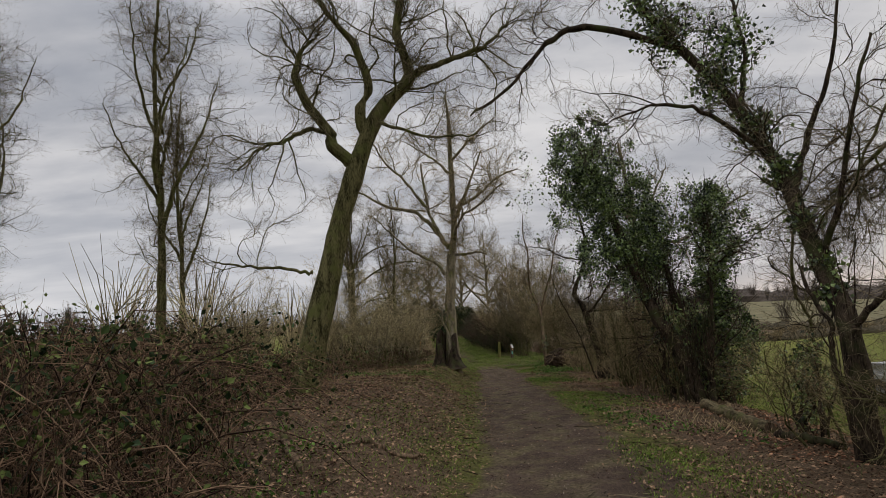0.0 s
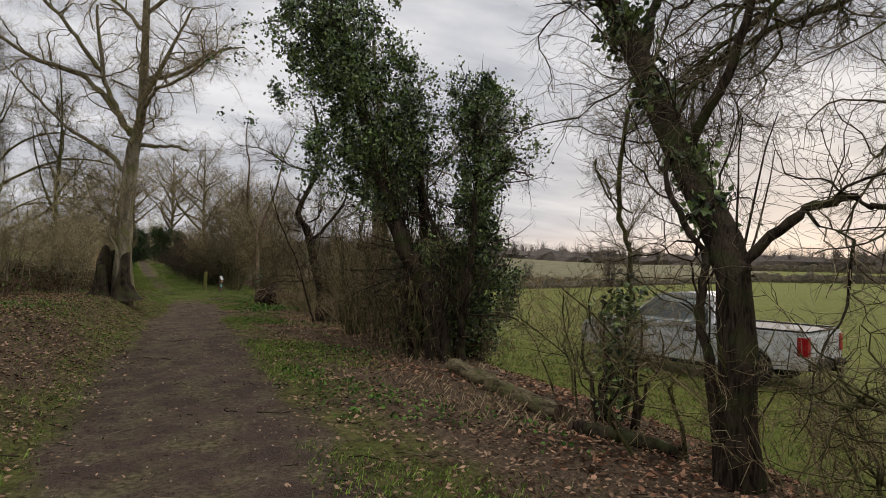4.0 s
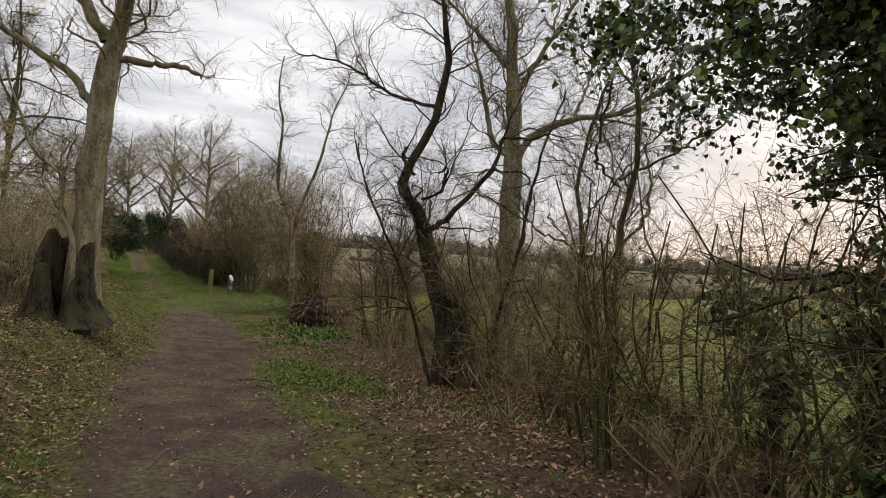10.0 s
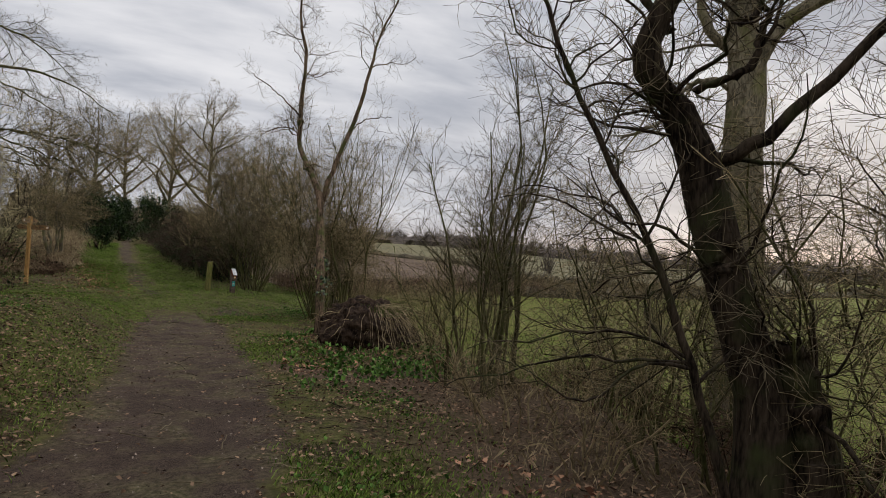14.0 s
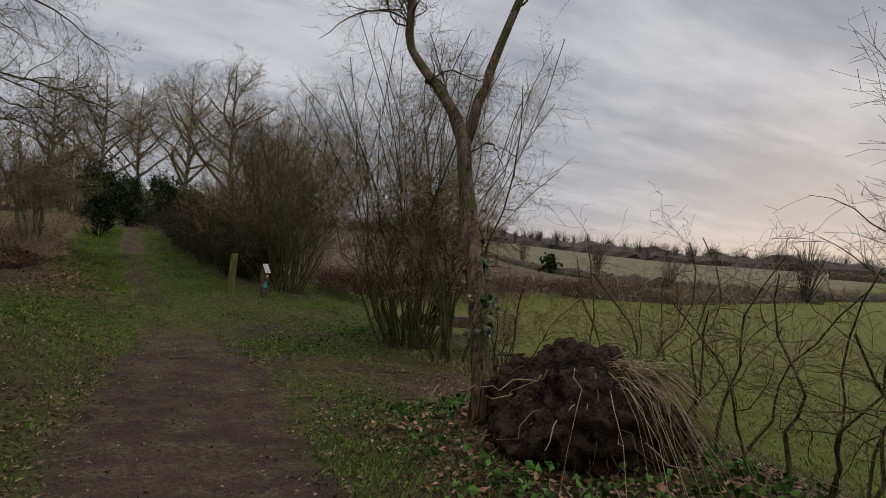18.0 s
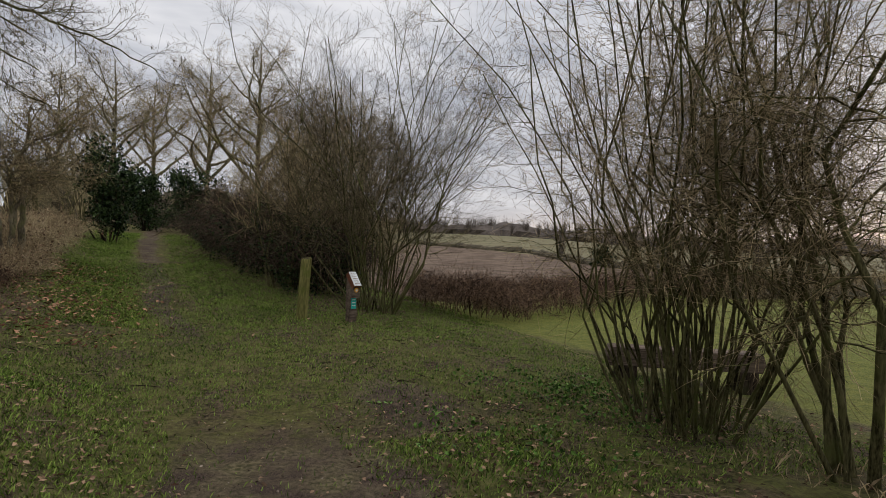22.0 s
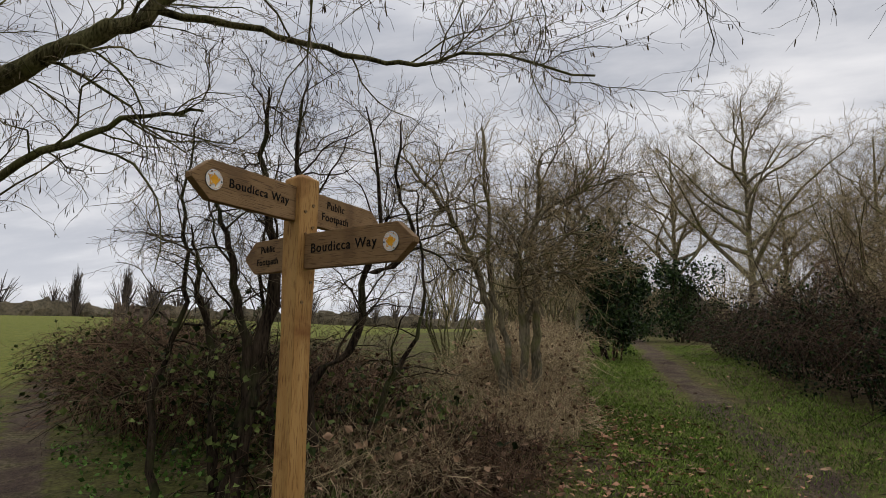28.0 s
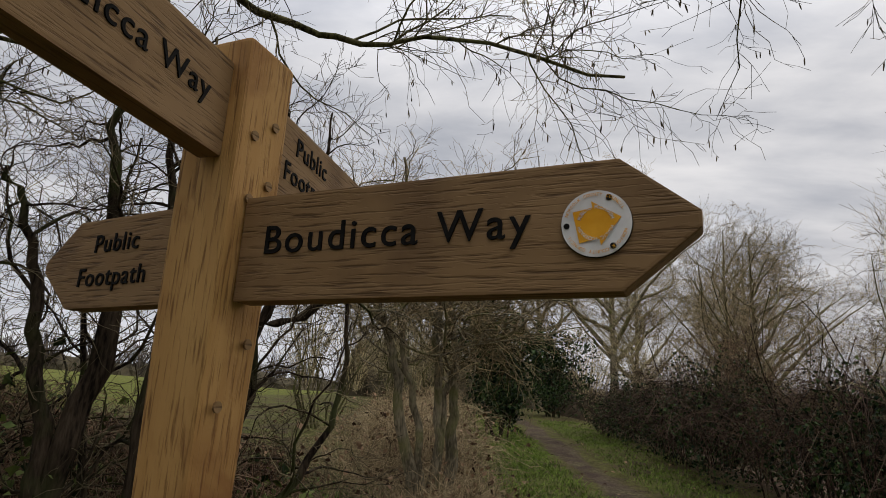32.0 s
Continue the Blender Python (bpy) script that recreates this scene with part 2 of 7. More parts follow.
SOIL = material("bare_soil", (0.012, 0.008, 0.006), (0.070, 0.046, 0.031), scale=7, fine=45, bump=1.0)
BLACK = material("black_letter", (0.006, 0.006, 0.006), (0.014, 0.013, 0.012), rough=0.6, bump=0)
WHITE = material("white_plastic", (0.58, 0.58, 0.57), (0.76, 0.76, 0.75), rough=0.45, bump=0, scale=3)
ORANGE = material("orange_print", (0.66, 0.30, 0.02), (0.80, 0.40, 0.04), rough=0.45, bump=0, scale=3)
TEAL = material("teal_sticker", (0.02, 0.36, 0.30), (0.05, 0.48, 0.40), rough=0.45, bump=0, scale=3)
RUST_BOARD = material("brown_panel", (0.12, 0.045, 0.025), (0.20, 0.08, 0.045), rough=0.6, bump=0.2, scale=5)
STEEL = material("steel_screw", (0.20, 0.19, 0.18), (0.42, 0.40, 0.38), rough=0.45, metal=0.9, bump=0)
PAINT = material("dirty_white_paint", (0.36, 0.35, 0.335), (0.60, 0.60, 0.595), rough=0.42, scale=1.4, fine=9, bump=0.02, spec=0.5, spot=(0.34, 0.31, 0.27))
RUBBER = material("tyre_rubber", (0.012, 0.012, 0.012), (0.035, 0.032, 0.028), rough=0.8, bump=0.2)
TRIM = material("black_trim", (0.012, 0.012, 0.013), (0.03, 0.03, 0.03), rough=0.5, bump=0.05)
RED_LAMP = material("red_lamp", (0.26, 0.006, 0.010), (0.36, 0.010, 0.014), rough=0.35, bump=0, spec=0.2)
LENS_LAMP = material("lamp_lens", (0.5, 0.5, 0.5), (0.7, 0.7, 0.7), rough=0.12, bump=0, spec=0.6)
FAR_WOOD = material("far_woodland", (0.060, 0.050, 0.043), (0.125, 0.103, 0.086), scale=0.2, fine=1.5, bump=0, object_random=0.25)
HEDGE = material("far_hedge", (0.060, 0.052, 0.034), (0.130, 0.108, 0.072), scale=0.5, fine=3.0, bump=0.6)

GLASS = bpy.data.materials.new("window_glass")
GLASS.use_nodes = True
gb = GLASS.node_tree.nodes["Principled BSDF"]
gb.inputs["Base Color"].default_value = (0.75, 0.85, 0.82, 1)
gb.inputs["Roughness"].default_value = 0.03
gb.inputs["Transmission Weight"].default_value = 0.9
gb.inputs["IOR"].default_value = 1.45


def ground_material():
    m = bpy.data.materials.new("ground_surface")
    m.use_nodes = True
    n, l = m.node_tree.nodes, m.node_tree.links
    bsdf = n["Principled BSDF"]
    bsdf.inputs["Roughness"].default_value = 0.9
    bsdf.inputs["Specular IOR Level"].default_value = 0.06
    co = n.new("ShaderNodeTexCoord")

    def noise_tex(scale, detail=6.0, rough=0.6):
        t = n.new("ShaderNodeTexNoise")
        t.inputs["Scale"].default_value, t.inputs["Detail"].default_value, t.inputs["Roughness"].default_value = scale, detail, rough
        l.new(co.outputs["Object"], t.inputs["Vector"])
        return t.outputs[0]

    def two(value, a, b, lo=0.4, hi=0.6):
        r = n.new("ShaderNodeValToRGB")
        r.color_ramp.elements[0].position, r.color_ramp.elements[0].color = lo, (*a, 1)
        r.color_ramp.elements[1].position, r.color_ramp.elements[1].color = hi, (*b, 1)
        l.new(value, r.inputs[0])
        return r.outputs[0]

    def mask(name, grain, spread=0.5):
        at = n.new("ShaderNodeAttribute")
        at.attribute_name = name
        a = n.new("ShaderNodeMath")
        a.operation = "MULTIPLY_ADD"
        l.new(grain, a.inputs[0])
        a.inputs[1].default_value = spread
        l.new(at.outputs["Fac"], a.inputs[2])
        r = n.new("ShaderNodeMapRange")
        r.interpolation_type = "SMOOTHSTEP"
        l.new(a.outputs[0], r.inputs[0])
        r.inputs[1].default_value, r.inputs[2].default_value = 0.42 + spread * 0.5 - 0.13, 0.42 + spread * 0.5 + 0.25
        return r.outputs[0]

    def mix(f, a, b):
        x = n.new("ShaderNodeMix")
        x.data_type = "RGBA"
        l.new(f, x.inputs[0])
        l.new(a, x.inputs[6])
        l.new(b, x.inputs[7])
        return x.outputs[2]

    coarse, mid, fine, tiny = noise_tex(0.9), noise_tex(5.0), noise_tex(24.0), noise_tex(110.0, 4.0)
    edge = noise_tex(7.0, 8.0, 0.75)
    turf = mix(coarse, two(fine, (0.038, 0.054, 0.011), (0.130, 0.155, 0.032)), two(mid, (0.085, 0.068, 0.030), (0.190, 0.155, 0.066)))
    field = mix(noise_tex(0.35), two(fine, (0.070, 0.090, 0.018), (0.185, 0.200, 0.042)), two(mid, (0.110, 0.115, 0.028), (0.215, 0.205, 0.055)))
    turf = mix(two(noise_tex(1.7, 8.0, 0.7), (0, 0, 0), (1, 1, 1), 0.47, 0.62), turf, two(fine, (0.045, 0.032, 0.02), (0.145, 0.105, 0.066)))
    litter = mix(tiny, two(fine, (0.050, 0.034, 0.022), (0.180, 0.124, 0.080)), two(tiny, (0.07, 0.049, 0.031), (0.215, 0.150, 0.096)))
    mud = mix(mid, two(tiny, (0.044, 0.030, 0.023), (0.185, 0.131, 0.100), 0.38, 0.64), two(fine, (0.054, 0.037, 0.028), (0.195, 0.139, 0.106), 0.38, 0.64))
    mud = mix(two(noise_tex(1.1, 9.0, 0.72), (0, 0, 0), (1, 1, 1), 0.42, 0.6), two(tiny, (0.035, 0.024, 0.018), (0.125, 0.089, 0.066)), mud)
    mud = mix(two(noise_tex(2.2), (0, 0, 0), (1, 1, 1), 0.45, 0.7), mud, two(fine, (0.075, 0.07, 0.03), (0.20, 0.165, 0.09)))
    plough = two(noise_tex(0.4), (0.095, 0.066, 0.045), (0.175, 0.125, 0.088))
    stubble = two(noise_tex(0.25), (0.135, 0.120, 0.066), (0.195, 0.172, 0.096))
    c = mix(mask("field", fine, 0.3), turf, field)
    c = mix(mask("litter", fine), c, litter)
    c = mix(mask("mud", edge, 0.9), c, mud)
    c = mix(mask("plough", fine, 0.1), c, plough)
    c = mix(mask("stubble", fine, 0.1), c, stubble)
    l.new(c, bsdf.inputs["Base Color"])
    h = n.new("ShaderNodeMath")
    h.operation = "ADD"
    l.new(fine, h.inputs[0])
    l.new(tiny, h.inputs[1])
    bp = n.new("ShaderNodeBump")
    bp.inputs["Strength"].default_value, bp.inputs["Distance"].default_value = 0.9, 0.03
    l.new(h.outputs[0], bp.inputs["Height"])
    l.new(bp.outputs[0], bsdf.inputs["Normal"])
    return m


GROUND = ground_material()

# ---- helpers for meshes ----
rng = np.random.default_rng(7)


def mesh_of(name, verts, faces, mat, smooth=True):
    """A mesh from an array of places and an array of faces with three or four corners."""
    verts, faces = np.asarray(verts, np.float32).reshape(-1, 3), np.asarray(faces, np.int32)
    k = faces.shape[1]
    me = bpy.data.meshes.new(name)
    me.vertices.add(len(verts))
    me.vertices.foreach_set("co", verts.ravel())
    me.loops.add(faces.size)
    me.loops.foreach_set("vertex_index", faces.ravel())
    me.polygons.add(len(faces))
    me.polygons.foreach_set("loop_start", np.arange(0, faces.size, k, dtype=np.int32))
    me.polygons.foreach_set("use_smooth", np.full(len(faces), smooth))
    me.update(calc_edges=True)
    me.materials.append(mat)
    return me


def part(name, me, parent, label="", m=None):
    ob = new(name, me)
    ob.parent = parent
    if m is not None:
        ob.matrix_local = m
    return tagged(ob, label) if label else ob


def part_bm(name, bm, mat, parent, label="", smooth=False):
    me = bpy.data.meshes.new(name)
    bm.normal_update()
    bm.to_mesh(me)
    bm.free()
    me.materials.append(mat)
    if smooth:
        me.polygons.foreach_set("use_smooth", np.full(len(me.polygons), True))
    return part(name, me, parent, label)


def thing(name, label, category, m, group="", kind=""):
    ob = new(name)
    ob.empty_display_size = 0.1
    ob.matrix_world = m
    return tagged(ob, label, category, group, kind)


def box_bm(x0, x1, y0, y1, z0, z1, bevel=0.0, segments=2):
    bm = bmesh.new()
    bmesh.ops.create_cube(bm, size=1, matrix=Matrix.Translation(((x0 + x1) / 2, (y0 + y1) / 2, (z0 + z1) / 2)) @ Matrix.Diagonal((x1 - x0, y1 - y0, z1 - z0, 1)))
    if bevel:
        bmesh.ops.bevel(bm, geom=bm.edges[:], offset=bevel, segments=segments, profile=0.7, affect="EDGES")
    return bm


def prism_bm(outline, y0, y1, bevel=0.0):
    """An outline of (x, z) drawn out along y."""
    bm = bmesh.new()
    a = [bm.verts.new((x, y0, z)) for x, z in outline]
    b = [bm.verts.new((x, y1, z)) for x, z in outline]
    bm.faces.new(a)
    bm.faces.new(b[::-1])
    for i in range(len(a)):
        j = (i + 1) % len(a)
        bm.faces.new((a[j], a[i], b[i], b[j]))
    bmesh.ops.recalc_face_normals(bm, faces=bm.faces[:])
    if bevel:
        bmesh.ops.bevel(bm, geom=bm.edges[:], offset=bevel, segments=2, profile=0.7, affect="EDGES")
    return bm


def tubes(paths, radii, sides):
    """paths: N x K x 3, radii: N x K. Corners and four-sided faces of N tubes."""
    n, k, _ = paths.shape
    axis = paths[:, -1] - paths[:, 0]
    axis /= np.linalg.norm(axis, axis=1, keepdims=True) + 1e-9
    ref = np.where(np.abs(axis[:, 2:3]) > 0.9, np.array([[1.0, 0, 0]]), np.array([[0, 0, 1.0]]))
    u = np.cross(axis, ref)
    u /= np.linalg.norm(u, axis=1, keepdims=True) + 1e-9
    w = np.cross(axis, u)
    ang = np.arange(sides) * 2 * np.pi / sides
    ring = u[:, None] * np.cos(ang)[None, :, None] + w[:, None] * np.sin(ang)[None, :, None]
    v = paths[:, :, None] + ring[:, None] * radii[:, :, None, None]
    base = (np.arange(n)[:, None, None] * k + np.arange(k - 1)[None, :, None]) * sides
    s = np.arange(sides)[None, None]
    s2 = (s + 1) % sides
    f = np.stack([base + s, base + s2, base + sides + s2, base + sides + s], -1)
    return v.reshape(-1, 3), f.reshape(-1, 4)


def curved(points, count, wobble, r):
    """A smooth, slightly crooked line through a few points."""
    p = np.array(points, float)
    if len(p) > 2:
        t = np.arange(len(p))
        tt = np.linspace(0, len(p) - 1, count)
        i = np.clip(tt.astype(int), 0, len(p) - 2)
        f = (tt - i)[:, None]
        p0, p1, p2, p3 = p[np.maximum(i - 1, 0)], p[i], p[i + 1], p[np.minimum(i + 2, len(p) - 1)]
        out = 0.5 * (2 * p1 + (p2 - p0) * f + (2 * p0 - 5 * p1 + 4 * p2 - p3) * f**2 + (3 * p1 - p0 - 3 * p2 + p3) * f**3)
    else:
        out = p[0] + (p[1] - p[0]) * np.linspace(0, 1, count)[:, None]
    jig = r.normal(0, wobble, out.shape)
    jig[0] = 0
    return out + jig


def sprout(paths, radii, count, length, spread, r, knots=5, lift=0.15, crook=0.22, start=0.25, thick=0.55, tip=0.25, vary=0.5, floor=0.0, cap=0.017):
    """Side shoots from N x K x 3 paths: count in all, longer ones nearer the foot of their parent."""
    n, k, _ = paths.shape
    lens = np.linalg.norm(np.diff(paths, axis=1), axis=2).sum(1)
    who = r.choice(n, count, p=lens / lens.sum())
    t = start + (0.99 - start) * r.random(count)
    q = t * (k - 1)
    i = np.minimum(q.astype(int), k - 2)
    f = (q - i)[:, None]
    at = paths[who, i] * (1 - f) + paths[who, i + 1] * f
    tan = paths[who, i + 1] - paths[who, i]
    tan /= np.linalg.norm(tan, axis=1, keepdims=True) + 1e-9
    rad = radii[who, i] * (1 - f[:, 0]) + radii[who, i + 1] * f[:, 0]
    side = r.normal(size=(count, 3))
    side -= (side * tan).sum(1, keepdims=True) * tan
    side /= np.linalg.norm(side, axis=1, keepdims=True) + 1e-9
    ang = spread * (0.6 + 0.8 * r.random(count))[:, None]
    way = tan * np.cos(ang) + side * np.sin(ang)
    way[:, 2] += lift
    way /= np.linalg.norm(way, axis=1, keepdims=True) + 1e-9
    size = length * (1 - vary + 2 * vary * r.random(count)) * (1.15 - 0.55 * t)
    step = (size / (knots - 1))[:, None]
    out = np.empty((count, knots, 3))
    out[:, 0] = at
    for j in range(1, knots):
        way = way + r.normal(0, crook, way.shape)
        way[:, 2] += lift * 0.25
        way /= np.linalg.norm(way, axis=1, keepdims=True) + 1e-9
        out[:, j] = out[:, j - 1] + way * step
    r0 = np.maximum(np.minimum(rad * thick, size * cap), 0.0016)
    rr = r0[:, None] * np.linspace(1, tip, knots)[None]
    return out, np.maximum(rr, 0.0014 + floor)


def leaf_cloud(points, size, r, vary=0.4, lobes=False):
    """Bent leaves of four corners and a rib, one at each point; with lobes, of six corners."""
    n = len(points)
    a = r.normal(size=(n, 3))
    a /= np.linalg.norm(a, axis=1, keepdims=True)
    b = np.cross(a, r.normal(size=(n, 3)))
    b /= np.linalg.norm(b, axis=1, keepdims=True) + 1e-9
    c = np.cross(a, b)
    s = (size * (1 - vary + 2 * vary * r.random(n)))[:, None]
    if lobes:
        v = np.stack([points - a * s * 0.45, points + b * s * 0.5 - a * s * 0.12 + c * s * 0.1, points + b * s * 0.22 + a * s * 0.18 + c * s * 0.05, points + a * s * 0.6, points - b * s * 0.22 + a * s * 0.18 + c * s * 0.05, points - b * s * 0.5 - a * s * 0.12 + c * s * 0.1], 1)
        i = np.arange(n)[:, None] * 6
        return v.reshape(-1, 3), np.concatenate([i + np.array([k]) for k in ((0, 1, 2), (0, 2, 3), (0, 3, 4), (0, 4, 5))])
    v = np.stack([points - a * s * 0.5, points + b * s * 0.42 + c * s * 0.12, points + a * s * 0.62, points - b * s * 0.42 + c * s * 0.12], 1)
    i = np.arange(n)[:, None] * 4
    f = np.concatenate([i + np.array([[0, 1, 2]]), i + np.array([[0, 2, 3]])])
    return v.reshape(-1, 3), f


def on_paths(paths, count, r, near=0.0):
    n, k, _ = paths.shape
    who, q = r.integers(0, n, count), near + (1 - near) * r.random(count)
    q = q * (k - 1)
    i = np.minimum(q.astype(int), k - 2)
    f = (q - i)[:, None]
    return paths[who, i] * (1 - f) + paths[who, i + 1] * f


# ---- the lie of the land ----
RISE_Y = (-10, 0, 4, 6, 9, 12, 16, 20, 24, 28, 32, 35, 38, 40, 42, 47, 52, 60, 90)
RISE_Z = (0.2, 0.12, -0.15, -0.1, 0.0, 0.0, -0.04, -0.18, -0.28, -0.43, -0.57, -0.62, -0.5, -0.4, -0.25, 0.22, 0.62, 1.05, 1.7)
LINE_Y = (-10, 0, 6, 10, 17, 22, 25, 30, 34, 38, 42, 49, 56, 90)
LINE_X = (-1.0, 0.6, 1.3, 1.8, 2.0, 2.1, 2.4, 2.5, 2.45, 2.0, 1.25, 0.35, -0.2, -2.0)


HEDGE_WAY, HEDGE_REACH = (18, 30, 36, 44, 52, 62), (125, 100, 66, 50, 46, 46)


def ease(a, b, x):
    t = np.clip((np.asarray(x, float) - a) / (b - a), 0, 1)
    return t * t * (3 - 2 * t)


def wave(x, y, s, k):
    return np.sin(x * s + 1.3 * k) * np.cos(y * s * 0.8 + 2.1 * k) + 0.5 * np.sin(x * s * 2.1 + y * s * 1.7 + k)


def path_x(y):
    return np.interp(y, LINE_Y, LINE_X)


def land(x, y):
    x, y = np.asarray(x, float), np.asarray(y, float)
    d = x - path_x(y)
    z = np.interp(y, RISE_Y, RISE_Z)
    z = z - 0.13 * ease(1, 3.6, d) * (1 - ease(13, 18, y))
    k = 1 - ease(28, 36, y)
    right = ease(3.9, 6.2, d) * k + ease(1.5, 9, d) * (1 - k)
    z = z * (1 - right) - 0.82 * right
    z = z + ease(0.8, 2.3, -d) * (0.6 - 0.4 * ease(33, 38, y))
    z = z + 0.33 * np.exp(-((x - 5.3) ** 2 + (y - 28.7) ** 2) / 1.3)
    # ploughed and stubble slopes rising to the wood beyond the junction
    far_right = np.hypot(np.maximum(x - 2, 0), np.maximum(y - 30, 0))
    bearing = np.arctan2(y - 30, np.maximum(x - 2, 0.1))
    z = z + (2.6 + 3.6 * ease(0.75, 1.15, bearing)) * ease(55, 260, far_right) * ease(8, 30, x) * ease(0.1, 0.5, bearing)
    z = z + 1.2 * ease(10, 60, -x) * ease(0, 40, -x)
    z = z + 0.008 * wave(x, y, 9.1, 4.0) - 0.02 * np.exp(-((np.abs(d + 0.1 * wave(x, y, 0.5, 2)) - 0.36) / 0.16) ** 2) * (1 - ease(32, 36, y))
    z = z + 0.02 * wave(x, y, 1.9, 1.0) * ease(0.5, 1.6, np.abs(d)) + 0.012 * wave(x, y, 4.3, 2.0)
    return z


def build_ground():
    def spaced(lo, hi, step, reach):
        core = np.arange(lo, hi, step)
        out = step * np.cumsum(1.16 ** np.arange(1, 62))
        return np.concatenate([(lo - out[out < reach])[::-1], core, hi - step + out[out < reach]])

    xs, ys = spaced(-6.5, 11.0, 0.14, 2600), spaced(-1.0, 50.0, 0.14, 2600)
    gx, gy = np.meshgrid(xs, ys)
    x, y = gx.ravel(), gy.ravel()
    z = land(x, y)
    nx, ny = len(xs), len(ys)
    i = (np.arange(ny - 1)[:, None] * nx + np.arange(nx - 1)[None]).ravel()
    me = mesh_of("ground", np.stack([x, y, z], 1), np.stack([i, i + 1, i + nx + 1, i + nx], 1), GROUND)
    d = x - path_x(y)
    near_y = 1 - ease(33.5, 37, y)
    width = 0.74 + 0.10 * wave(x, y, 0.9, 3) + 0.10 * wave(x, y, 3.7, 5) + (d > 0) * (0.5 * (1 - ease(7, 12, y)) + 0.12)
    mud = (1 - ease(width - 0.3, width + 0.45, np.abs(d))) * near_y
    mud = np.maximum(mud, 0.8 * (1 - ease(0.1, 0.42, np.abs(d + 0.05 + 0.12 * wave(x, y, 1.1, 2)))) * ease(37, 41, y))
    side_x = np.interp(y, (36, 39.2, 43.1, 44.1, 50), (0.2, -3.0, -7.9, -9.0, -16))
    mud = np.maximum(mud, (1 - ease(0.18, 0.5, np.abs(x - side_x))) * ease(36, 37, y) * (1 - ease(46, 50, y)) * (x < -2.2))
    mud = np.maximum(mud, 0.75 * np.exp(-((x - 3.8) ** 2 / 0.5 + (y - 35.9) ** 2 / 1.6)))
    bank_r = ease(0.9, 2.2, d + 0.45 * wave(x, y, 1.1, 5)) * (1 - ease(5.0, 6.4, d)) * (1 - ease(30.5, 34, y))
    bank_l = (1 - ease(7.5, 9, -d)) * (0.75 - 0.45 * ease(14, 24, y)) * ease(0.85, 1.7, -d + 0.3 * wave(x, y, 1.3, 4)) * (1 - ease(31, 36, y))
    bank_l = np.maximum(bank_l, ease(3.3, 4.4, -d + 0.3 * wave(x, y, 0.9, 6)) * (1 - ease(7.5, 9, -d)) * (1 - ease(36, 38, y)))
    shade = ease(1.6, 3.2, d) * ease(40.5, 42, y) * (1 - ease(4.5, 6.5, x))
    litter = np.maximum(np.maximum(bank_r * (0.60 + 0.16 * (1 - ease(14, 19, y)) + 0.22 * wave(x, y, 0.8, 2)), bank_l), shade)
    litter = np.maximum(litter, 0.8 * np.exp(-((x + 1.6) ** 2 + (y - 40.6) ** 2) / 3.5))
    fieldm = np.maximum(ease(5.4, 6.6, d), ease(8, 14, -x))
    beyond = y - np.interp(x, (8, 13, 20, 28, 36, 60), (46, 49, 51, 49, 52, 60))
    r, way = np.hypot(x - 2, y - 30), np.degrees(np.arctan2(x - 2, y - 30))
    edge = np.interp(way, HEDGE_WAY, HEDGE_REACH)
    slope = ease(0, 1.5, beyond) * ease(5, 8, x) * (1 - ease(60, 63, way))
    plough = slope * (1 - ease(-2, 2, r - edge))
    stubble = slope * ease(-2, 2, r - edge) * (1 - ease(232, 240, r))
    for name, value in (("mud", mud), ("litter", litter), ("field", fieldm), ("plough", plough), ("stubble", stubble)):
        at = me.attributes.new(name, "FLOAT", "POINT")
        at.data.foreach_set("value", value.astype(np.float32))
    tagged(new("ground", me), "trodden brown mud path between mossy grass, leaf litter and fields", "ground", kind="structure")


build_ground()


def place(x, y, turn=0.0, sink=0.03):
    return pose(x, y, float(land(x, y)) - sink, 0, 0, turn)


# ---- trees and shrubs ----
def add_level(parent, name, paths, radii, sides, mat, label=""):
    v, f = tubes(paths, radii, sides)
    return part(name, mesh_of(name, v, f, mat), parent, label)


def furrowed(parent, name, path, radii, mat, r, rings=90, sides=36):
    """A thick stem whose bark stands out in crooked lengthwise ridges and burrs."""
    k = path.shape[1]
    t = np.linspace(0, k - 1, rings)
    p = np.stack([np.interp(t, np.arange(k), path[0, :, i]) for i in range(3)], 1)
    rad = np.interp(t, np.arange(k), radii[0])
    v, f = tubes(p[None], rad[None], sides)
    v = v.reshape(rings, sides, 3)
    a = np.arange(sides)[None] * 2 * np.pi / sides
    s = np.concatenate([[0], np.cumsum(np.linalg.norm(np.diff(p, axis=0), axis=1))])[:, None]
    q = r.random(6) * 6.28
    ridge = np.abs(np.sin(5 * a + 1.3 * np.sin(2.1 * s + q[0]) + q[1])) + 0.6 * np.abs(np.sin(8 * a - 1.7 * np.sin(3.3 * s + q[2]) + q[3]))
    burr = np.sin(2 * a + 2.3 * s + q[4]) * np.sin(1.9 * s + q[5])
    out = 0.07 * (ridge - 0.9) + 0.06 * burr + r.normal(0, 0.015, ridge.shape)
    v = p[:, None] + (v - p[:, None]) * (1 + out)[:, :, None]
    return part(name, mesh_of(name, v, f, mat), parent)


def limb(points, r0, r1, r, knots=22, wobble=0.02):
    return curved(points, knots, wobble, r)[None], np.linspace(r0, r1, knots)[None] * (1 + r.normal(0, 0.05, (1, knots)))


